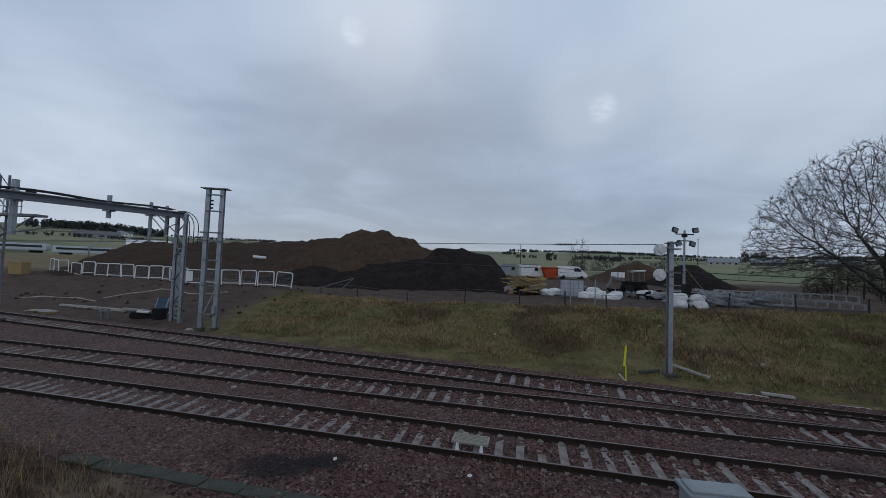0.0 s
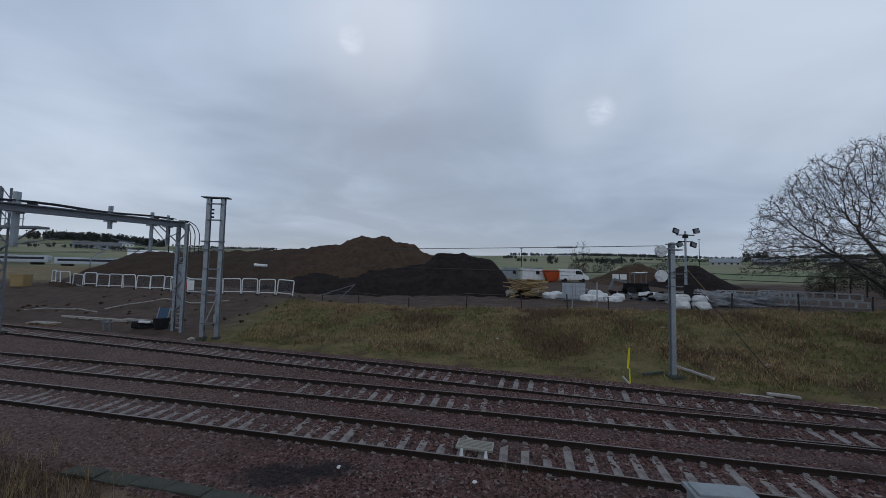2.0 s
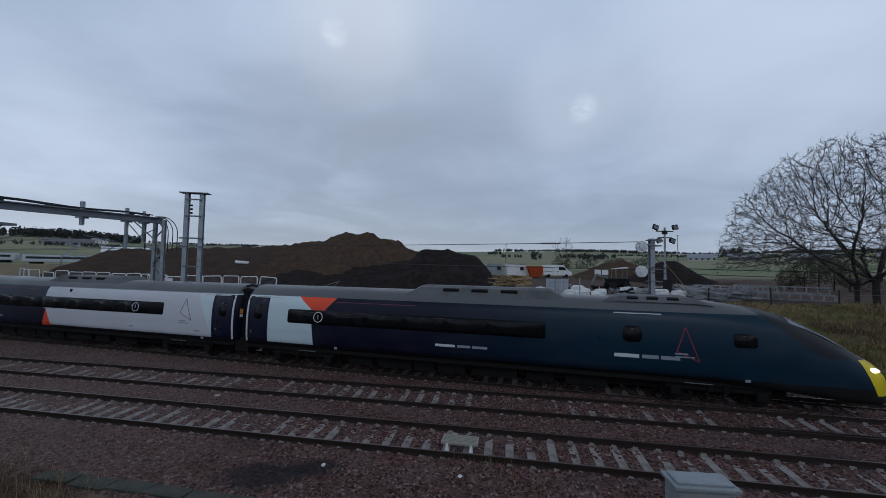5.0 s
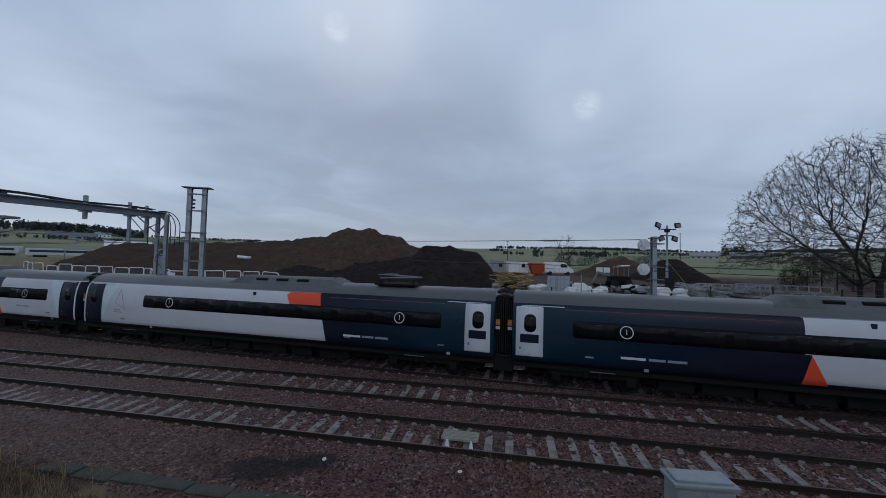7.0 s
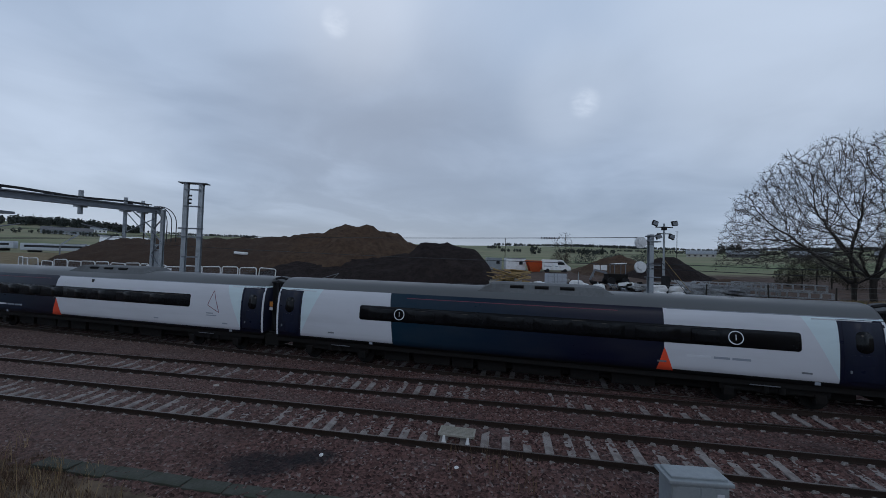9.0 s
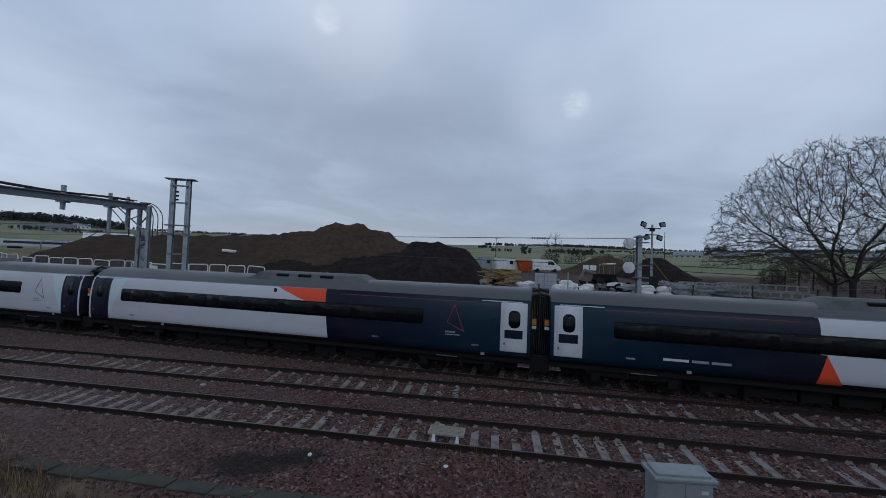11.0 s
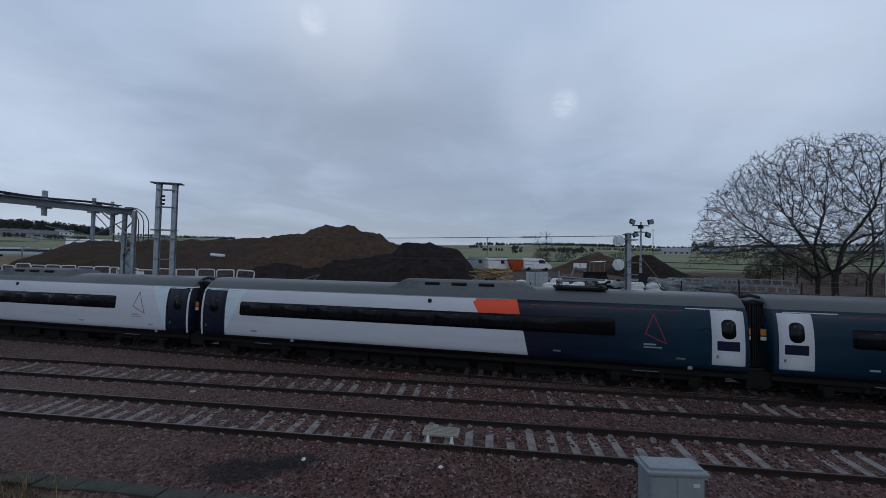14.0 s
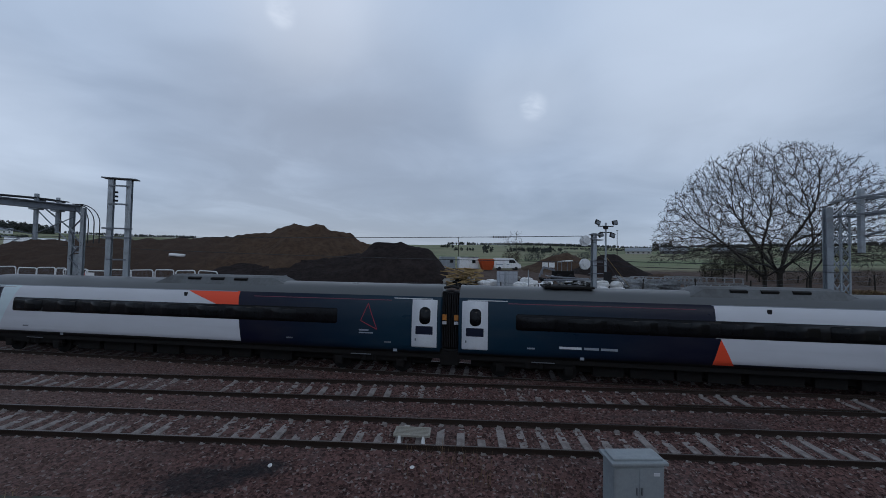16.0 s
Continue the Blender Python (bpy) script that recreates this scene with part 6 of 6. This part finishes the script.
# ---- trees ----
def grow(roots, points, step, reach, kill, rounds, limbs=()):
    """Space colonisation from roots and first limbs: nodes and their parents."""
    nodes = [np.array(r, float) for r in roots]
    parent = [-1] * len(nodes)
    for chain in limbs:
        for k, q in enumerate(chain):
            if k == 0:
                parent.append(int(np.argmin([np.linalg.norm(v - q) for v in nodes])))
            else:
                parent.append(len(nodes) - 1)
            nodes.append(np.array(q, float))
    P = np.array(points, float)
    near_d = np.full(len(P), 1e9)
    near_i = np.zeros(len(P), int)
    for i, nd in enumerate(nodes):
        d = np.linalg.norm(P - nd, axis=1)
        better = d < near_d
        near_d[better], near_i[better] = d[better], i
    alive = np.ones(len(P), bool)
    kids = [0] * len(nodes)
    for it in range(rounds):
        use = alive & (near_d < (reach if it > 25 else 1e9))
        if not use.any():
            break
        fresh = []
        for i in np.unique(near_i[use]):
            if kids[i] >= 3:
                continue
            kids[i] += 1
            g = P[use & (near_i == i)] - nodes[i]
            v = (g / np.linalg.norm(g, axis=1)[:, None]).mean(0)
            if parent[i] >= 0:
                back = nodes[i] - nodes[parent[i]]
                v = v + 0.35 * back / (np.linalg.norm(back) + 1e-6)
            v = v / (np.linalg.norm(v) + 1e-6) + np.random.normal(0, 0.13, 3)
            q = nodes[i] + v / np.linalg.norm(v) * step
            fresh.append((q, i))
        for q, i in fresh:
            nodes.append(q)
            parent.append(int(i))
            kids.append(0)
            d = np.linalg.norm(P - q, axis=1)
            better = d < near_d
            near_d[better], near_i[better] = d[better], len(nodes) - 1
        alive &= near_d > kill
    return np.array(nodes), parent


def tubes(nodes, parent, radius, sides=4):
    verts, faces = [], []
    for i, p in enumerate(parent):
        if p < 0:
            continue
        a, b = Vector(nodes[p]), Vector(nodes[i])
        d = (b - a)
        if d.length < 1e-4:
            continue
        q = d.to_track_quat("Z", "Y")
        s = 7 if radius[i] > 0.06 else sides
        base = len(verts)
        ra, rb = min(radius[p], radius[i] * 1.5), radius[i]
        for c, r in ((a - d.normalized() * ra * 0.4, ra), (b, rb)):
            for k in range(s):
                u = 2 * math.pi * k / s
                verts.append(c + q @ Vector((math.cos(u) * r, math.sin(u) * r, 0)))
        for k in range(s):
            j = (k + 1) % s
            faces.append((base + k, base + j, base + s + j, base + s + k))
    return verts, faces


def bare_tree(name, x, y, label, roots, centre, radii, count, floor, step=0.42, tip=0.012, twigs=3, twig_len=0.7, power=0.46, seed=1, kill=0.75, limbs=()):
    np.random.seed(seed)
    rnd = random.Random(seed)
    pts = []
    while len(pts) < count:
        v = np.random.uniform(-1, 1, 3)
        r = np.linalg.norm(v)
        if r > 1 or r < 0.30 or rnd.random() > 0.25 + 0.75 * r:
            continue
        q = np.array([centre[k] + v[k] * radii[k] for k in range(3)])
        lim = floor + 0.9 * noise.noise((q[0] * 0.5, q[1] * 0.5, seed))
        if q[2] < lim:
            continue
        pts.append(q)
    nodes, parent = grow(roots, pts, step, 4.0, kill, 70, limbs)
    kids = [0] * len(nodes)
    load = np.zeros(len(nodes))
    for i in range(len(nodes) - 1, -1, -1):
        if kids[i] == 0:
            load[i] = 1
        if parent[i] >= 0:
            kids[parent[i]] += 1
            load[parent[i]] += load[i]
    radius = tip * load ** power
    t = thing(name, x, y, 0, label, "tree", "trees")
    v, f = tubes(nodes - np.array([x, y, 0]), parent, radius)
    me = bpy.data.meshes.new("trunk")
    me.from_pydata([tuple(q) for q in v], [], f)
    me.materials.append(M["bark"])
    o = new("trunk", me)
    o.parent = t
    # fine twigs at the ends of the limbs
    tv, tf = [], []
    for i in range(len(nodes)):
        if radius[i] > tip * 2.2:
            continue
        out = nodes[i] - nodes[parent[i]] if parent[i] >= 0 else np.array([0, 0, 1.0])
        out = out / (np.linalg.norm(out) + 1e-6)
        for k in range(twigs):
            d = out + np.random.normal(0, 0.55, 3) + np.array([0, 0, 0.10])
            d /= np.linalg.norm(d)
            a = nodes[i] - np.array([x, y, 0])
            n = twig_len * rnd.uniform(0.4, 1.0)
            m = a + d * n * 0.55
            e = m + (d + np.random.normal(0, 0.35, 3)) * n * 0.45
            side = np.cross(d, np.random.normal(0, 1, 3))
            side /= np.linalg.norm(side) + 1e-6
            w = 0.0085 if tip < 0.014 else tip * 0.75
            s2 = np.cross(d, side)
            bi = len(tv)
            for c, ww in ((a, w), (m, w * 0.75), (e, w * 0.4)):
                tv += [tuple(c + side * ww), tuple(c - side * ww * 0.5 + s2 * ww * 0.87), tuple(c - side * ww * 0.5 - s2 * ww * 0.87)]
            for lvl in (0, 3):
                for k3 in range(3):
                    j3 = (k3 + 1) % 3
                    tf.append((bi + lvl + k3, bi + lvl + j3, bi + lvl + 3 + j3, bi + lvl + 3 + k3))
    me = bpy.data.meshes.new("crown")
    me.from_pydata(tv, [], tf)
    me.materials.append(M["twig"])
    o = new("crown", me)
    o.parent = t
    o["kind"] = "stuff"
    o["label"] = "dense fine bare twigs"
    return t


M["twig"] = worn("twig_bark", (0.085, 0.074, 0.066), 0.95, 0, 0.3, 3)
def first_limbs(base, fork, count, reach, rise, seed):
    """Sinuous limbs that spread from a fork near the ground."""
    r = random.Random(seed)
    chains = [[Vector(base).lerp(Vector((base[0], base[1], base[2] + fork)), k / 5) for k in range(1, 6)]]
    top = chains[0][-1]
    for i in range(count):
        a = 2 * math.pi * (i + r.uniform(-0.25, 0.25)) / count
        lift = math.radians(r.uniform(*rise))
        d = Vector((math.cos(a) * math.cos(lift), math.sin(a) * math.cos(lift), math.sin(lift)))
        q, chain = top.copy(), []
        side = Vector((-math.sin(a), math.cos(a), 0))
        for k in range(int(reach * r.uniform(0.75, 1.1) / 0.34)):
            d = (d + side * r.gauss(0, 0.14) + Vector((0, 0, r.gauss(0.012, 0.10)))).normalized()
            q = q + d * 0.34
            chain.append(q.copy())
        chains.append(chain)
    return [[tuple(v) for v in c] for c in chains]


gz = land(31.4, 25.3)
STEMS = [((31.4, 25.3, gz - 0.2), 1.9, 9, 5.2, (28, 72)), ((30.7, 25.9, gz - 0.2), 1.5, 5, 4.8, (22, 60)), ((32.7, 24.1, gz - 0.2), 1.4, 5, 4.6, (25, 65))]
bare_tree("broad_tree", 31.4, 25.3, "broad bare winter tree with several stems and domed crown", [q[0] for q in STEMS],
          (30.9, 25.9, 5.3), (8.4, 8.3, 9.5), 8000, 5.2, step=0.30, seed=4, tip=0.0082, twigs=4, twig_len=0.55, power=0.462, kill=0.42,
          limbs=[c for k, q in enumerate(STEMS) for c in first_limbs(*q, k + 3)])
gs = land(40, 110)
bare_tree("small_tree", 40.0, 110.0, "small bare tree beyond the yard", [(40, 110, gs - 0.2), (40.8, 110.4, gs - 0.2)], (40.0, 110.0, gs + 5.0), (3.6, 3.6, 4.6), 260, gs + 2.0,
          step=0.6, tip=0.022, twigs=3, twig_len=1.0, seed=9, kill=0.9)


def leafy(name, label, blobs, count, size, material, seed, category="shrub"):
    """A shrub: a cloud of small leaves about many small centres."""
    r = np.random.default_rng(seed)
    verts, faces = [], []
    for _ in range(count):
        cx, cy, cz, rr, rz = blobs[r.integers(len(blobs))]
        d = r.normal(0, 1, 3)
        d /= np.linalg.norm(d)
        k = r.uniform(0.35, 1.0) ** 0.6
        lump = 1 + 0.35 * noise.noise(Vector(d) * 2.2 + Vector((cx, cy, cz)))
        c = np.array([cx, cy, cz]) + d * np.array([rr, rr, rz]) * k * lump
        a, b = r.normal(0, 1, 3), r.normal(0, 1, 3)
        a = a / np.linalg.norm(a) * size * r.uniform(0.5, 1.3)
        b = b / np.linalg.norm(b) * size * r.uniform(0.3, 0.8)
        i = len(verts)
        verts += [tuple(c - a), tuple(c + b), tuple(c + a), tuple(c - b)]
        faces.append((i, i + 1, i + 2, i + 3))
    t = thing(name, 0, 0, 0, label, category, name + "s")
    me = bpy.data.meshes.new("foliage")
    me.from_pydata(verts, [], faces)
    me.materials.append(M[material])
    o = new("foliage", me)
    o.parent = t
    o["kind"] = "stuff"
    for cx, cy, cz, rr, rz in blobs:
        bm = bm_new()
        bar(bm, (cx, cy, land(cx, cy) - 0.1), (cx + 0.1, cy, cz), max(0.03, rr * 0.05), 6)
        part("stem", bm, M["bark"], t)
    return t


def leaf_material(name, a, b):
    n = Nodes(name, 0.8, 0, 0.2)
    return n.done(n.mix(n.random(True), a, b))


M["leaf_dark"] = leaf_material("dull_evergreen", (0.020, 0.020, 0.011), (0.066, 0.058, 0.034))
# distance haze is mixed into these greyed leaf colours
M["leaf_far"] = leaf_material("hazed_far_trees", (0.038, 0.045, 0.042), (0.075, 0.082, 0.075))
M["leaf_brown"] = leaf_material("bare_scrub", (0.045, 0.036, 0.028), (0.10, 0.078, 0.058))
bush = [(46.5 + i * 0.9, 46.8 - i * 0.95, land(46.5 + i * 0.9, 46.8 - i * 0.95) + (1.4, 2.4, 2.9, 2.7, 2.0)[i], 1.5, (1.4, 1.9, 2.1, 2.0, 1.6)[i]) for i in range(5)]
leafy("shrub", "olive-brown twiggy bush under the broad tree", bush, 20000, 0.065, "leaf_dark", 3)
leafy("shrub", "low brown scrub behind the broad tree", [(50.5 + i * 2.0, 42.4 - i * 2.3, land(50.5 + i * 2.0, 42.4 - i * 2.3) + 0.9, 1.6, 1.1) for i in range(6)], 12000, 0.06, "leaf_brown", 4)
leafy("shrub", "brown bare scrub beyond the yard", [(37 + i * 1.3, 108 + (i % 2), land(37 + i, 108) + 1.6, 1.4, 1.8) for i in range(4)], 3500, 0.10, "leaf_brown", 5)
leafy("shrub", "dark scrub at the edge of the field", [(48 + i * 3.0, 118 + (i % 3) * 2, land(48 + i * 3, 118) + 1.0 + (i % 3) * 0.5, 1.8, 1.6) for i in range(9)], 6500, 0.13, "leaf_far", 6)


def far_woods(label, spans, seed, density=1.0):
    """Belts of far trees: spans of (bearing from, bearing to, distance, height)."""
    r = np.random.default_rng(seed)
    verts, faces = [], []
    for a0, a1, dist, h in spans:
        n = int(abs(a1 - a0) * math.radians(1) * dist / (h * 0.32) * density)
        for i in range(n):
            a = math.radians(r.uniform(a0, a1))
            d = dist * r.uniform(0.97, 1.03)
            x, y = d * math.sin(a), d * math.cos(a)
            hh = h * r.uniform(0.55, 1.1)
            g = land(x, y)
            for _ in range(60):
                v = r.normal(0, 1, 3)
                v /= np.linalg.norm(v)
                c = np.array([x, y, g + hh * 0.55]) + v * np.array([hh * 0.34, hh * 0.34, hh * 0.52]) * r.uniform(0.4, 1.0)
                p, q = r.normal(0, 1, 3) * hh * 0.075, r.normal(0, 1, 3) * hh * 0.075
                k = len(verts)
                verts += [tuple(c - p), tuple(c + q), tuple(c + p), tuple(c - q)]
                faces.append((k, k + 1, k + 2, k + 3))
    me = bpy.data.meshes.new("far_woods")
    me.from_pydata(verts, [], faces)
    me.materials.append(M["leaf_far"])
    return tagged(new("far_woods", me), label, "far trees", kind="stuff")


far_woods("dark wood on the brow of the hill", [(-47, -37.0, 640, 10), (-46, -36.8, 665, 10), (-45, -36.6, 690, 11), (-48, -44, 600, 9)], 1, 2.2)
far_woods("thin belts of trees along the far skyline", [(-36, -24, 1150, 6), (9, 11, 560, 5), (10, 14, 1100, 8), (13, 34, 1170, 7), (19, 30, 1120, 8), (38.5, 40.5, 700, 11), (44, 54, 1100, 7), (30, 52, 1190, 6), (54, 62, 1100, 7)], 2, 1.7)
far_woods("hedges and small trees between the fields", [(11, 14, 300, 3), (15.5, 17, 220, 5), (19, 27, 300, 3), (22, 25.5, 240, 4), (27, 50, 520, 2.2), (30, 55, 360, 1.6), (-48, -38, 330, 2.5)], 3, 1.0)


# ---- far buildings ----
def farm(x, y, lx, ly, h, turn, label, walls="stone_wall", roof="slate", windows=3):
    g = land(x, y)
    t = thing("farm_building", x, y, g, label, "farm building", "farm buildings", turn)
    bm = bm_new()
    box(bm, lx, ly, h, (0, 0, h / 2 - 0.5))
    part("wall", bm, M[walls], t)
    bm = bm_new()
    e = [bm.verts.new(p) for p in ((-lx / 2 - 0.4, -ly / 2 - 0.4, h - 0.5), (lx / 2 + 0.4, -ly / 2 - 0.4, h - 0.5), (lx / 2 + 0.4, ly / 2 + 0.4, h - 0.5), (-lx / 2 - 0.4, ly / 2 + 0.4, h - 0.5),
                                   (-lx / 2 - 0.4, 0, h + ly * 0.24), (lx / 2 + 0.4, 0, h + ly * 0.24))]
    for q in ((0, 1, 5, 4), (2, 3, 4, 5), (0, 4, 3), (1, 2, 5), (0, 3, 2, 1)):
        bm.faces.new([e[i] for i in q])
    part("roof", bm, M[roof], t)
    for i in range(windows):
        bm = bm_new()
        box(bm, lx / windows * 0.35, 0.3, h * 0.4, (-lx / 2 + (i + 0.5) * lx / windows, -ly / 2 - 0.05, h * 0.4))
        part("opening", bm, M["glass"], t)


farm(147, 197, 13, 7, 1.9, -35, "long low farm shed with a pale roof", "stone_wall", "galv", 5)
farm(164, 190, 13, 7, 1.9, -38, "long low farm shed with a pale roof", "slate", "galv", 5)
farm(190, 180, 15, 7, 1.8, -42, "long low farm shed with a grey roof", "slate", "galv", 5)
farm(231, 171, 22, 7, 1.9, -48, "long low farm shed with a grey roof", "slate", "galv", 6)
farm(-98.3, 126.3, 11.5, 6, 4.9, 38, "bright white industrial shed beyond the heaps", "white", "white", 6)
farm(-330, 390, 12, 8, 3.0, 35, "white farm shed below the wood", "white", "galv", 4)
farm(-235, 255, 24, 8, 2.6, 40, "grey shed near the sidings", "cabinet", "slate", 4)


def stabled_coach(x, y, turn):
    t = thing("stabled_coach", x, y, land(x, y) - 0.2, "pale grey railway coach stabled in far sidings", "railway coach", "stabled coaches", turn)
    bm = bm_new()
    box(bm, 22.5, 2.7, 2.7, (0, 0, 2.2), bevel=0.35)
    part("body", bm, M["porcelain_grey"], t)
    bm = bm_new()
    box(bm, 20.0, 0.05, 0.85, (0, -1.36, 2.45))
    part("window_band", bm, M["glass"], t)
    for s in (-7.5, 7.5):
        bm = bm_new()
        box(bm, 3.2, 2.2, 0.8, (s, 0, 0.45), bevel=0.1)
        part("bogie", bm, M["under"], t)
    return t


coach = stabled_coach(-141, 150.5, 18)
for x, y in ((-164, 143), (-187, 135.5)):
    copy_thing(coach, pose(x, y, land(x, y) - 0.2, 0, 0, 18))


def far_pole(x, y, h, label):
    g = land(x, y)
    t = thing("wooden_pole", x, y, g, label, "pole", "far poles")
    bm = bm_new()
    bar(bm, (0, 0, -0.3), (0, 0, h), 0.14, 8, 0.10)
    part("shaft", bm, M["bark"], t)
    bm = bm_new()
    box(bm, 1.1, 0.12, 0.12, (0, 0, h - 0.3))
    part("cross_arm", bm, M["bark"], t)


far_pole(95, 140, 11.5, "dark wooden pole standing in the field")
far_pole(31, 150, 8.0, "thin pale pole in the field")
far_pole(-55, 75, 9.0, "thin dark pole beyond the heaps")


def site_arms():
    x, y = -62.0, 71.0
    t = thing("stored_jibs", x, y, land(x, y), "two pale stored jib frames leaning beyond the heap", "jib frame", turn=41)
    for dx in (-2.2, 2.4):
        bm = bm_new()
        beam(bm, (dx - 1.2, 0, 1.9), (dx + 1.0, 0, 3.8), 0.28, 0.24)
        part("jib", bm, M["galv"], t)
        bm = bm_new()
        beam(bm, (dx - 1.3, 0, 1.8), (dx + 2.2, 0, 2.1), 0.22, 0.2)
        part("foot_beam", bm, M["galv"], t)
        bm = bm_new()
        beam(bm, (dx + 0.9, 0, 3.8), (dx - 1.0, 0, 3.95), 0.2, 0.18)
        part("head_beam", bm, M["galv"], t)
        for lx in (dx - 1.2, dx + 2.1):
            bm = bm_new()
            beam(bm, (lx, 0, -0.2), (lx, 0, 2.0), 0.2, 0.2)
            part("leg", bm, M["galv_dark"], t)


site_arms()


# ---- grass and weeds ----
def blades(name, label, count, area, height, width, material, seed, keep=None, lean=0.35, clump=1):
    """Single blades in tufts, joined; area: x range and range across the line."""
    r = np.random.default_rng(seed)
    verts, faces = [], []
    made_n, tries = 0, 0
    while made_n < count and tries < count * 6:
        tries += 1
        x, w = r.uniform(*area[0]), r.uniform(*area[1])
        y = (w - 0.289 * x) / 0.957
        if keep and not keep(x, y, w, r):
            continue
        g = land(x, y)
        tuft_h = height * r.uniform(0.55, 1.25)
        for _ in range(clump):
            a = r.uniform(0, 2 * math.pi)
            bx, by = x + r.normal(0, 0.07), y + r.normal(0, 0.07)
            h = tuft_h * r.uniform(0.5, 1.1)
            lx, ly = math.cos(a) * lean * h * r.uniform(0.2, 1.4), math.sin(a) * lean * h * r.uniform(0.2, 1.4)
            wx, wy = -math.sin(a) * width, math.cos(a) * width
            i = len(verts)
            verts += [(bx - wx, by - wy, g - 0.04), (bx + wx, by + wy, g - 0.04), (bx + lx * 0.4 + wx * 0.7, by + ly * 0.4 + wy * 0.7, g + h * 0.6),
                      (bx + lx * 0.4 - wx * 0.7, by + ly * 0.4 - wy * 0.7, g + h * 0.6), (bx + lx, by + ly, g + h)]
            faces += [(i, i + 1, i + 2, i + 3), (i + 3, i + 2, i + 4)]
        made_n += 1
    me = bpy.data.meshes.new(name)
    me.from_pydata(verts, [], faces)
    me.materials.append(M[material])
    return tagged(new(name, me), label, "grass", kind="stuff")


M["straw"] = leaf_material("dead_straw", (0.20, 0.14, 0.074), (0.44, 0.32, 0.18))
M["olive"] = leaf_material("winter_grass", (0.085, 0.100, 0.028), (0.24, 0.225, 0.090))
M["litter"] = leaf_material("dead_litter", (0.070, 0.045, 0.034), (0.21, 0.140, 0.100))
M["russet"] = leaf_material("russet_weed", (0.095, 0.060, 0.040), (0.23, 0.155, 0.095))


def bank_only(lo, hi, seed):
    def keep(x, y, w, r):
        if x < -14.0 - 0.5 * (w - 20) * 0.3:
            return False
        n = noise.fractal((x * 0.22, y * 0.22, seed), 0.9, 2.0, 4)
        return n > r.uniform(lo, hi)
    return keep


blades("turf", "short olive winter turf on the bank", 17500, ((-18, 44), (19.9, 33.5)), 0.17, 0.017, "olive", 1, bank_only(-0.6, 0.25, 2.0), 1.0, 3)
blades("dead_grass", "tufts of pale dead grass on the bank", 11500, ((-17, 44), (20.3, 33.0)), 0.26, 0.014, "straw", 2, bank_only(-0.3, 0.45, 5.0), 1.1, 5)
blades("weeds", "russet dead weeds on the bank", 7000, ((-9, 44), (20.8, 32.0)), 0.32, 0.013, "russet", 3, bank_only(0.0, 0.5, 8.0), 0.8, 5)


def near_left(x, y, w, r):
    return x < -6.6 + 0.7 * (6.6 - w) and noise.noise((x * 0.5, y * 0.5, 3)) > r.uniform(-0.7, 0.3)


blades("dead_grass", "long pale dead grass on the slope below the viewpoint", 150, ((-14, -3), (3.6, 6.9)), 0.6, 0.006, "straw", 5, near_left, 0.5, 5)
blades("weeds", "brown dead weeds beside the near ballast", 2600, ((-15, -3.0), (3.6, 6.7)), 0.15, 0.007, "litter", 6, near_left, 0.5, 5)


def weed_patch(x, y, w, r):
    return (abs(x - 1.6) < 1.1 and 8.6 < w < 9.9) or (3.2 < x < 4.4 and 8.2 < w < 9.3 and r.random() < 0.4)


blades("weeds", "thin dry weed stalks growing through the ballast", 70, ((-0.5, 4.6), (8.0, 10.2)), 0.62, 0.006, "russet", 7, weed_patch, 0.35, 2)


motions()
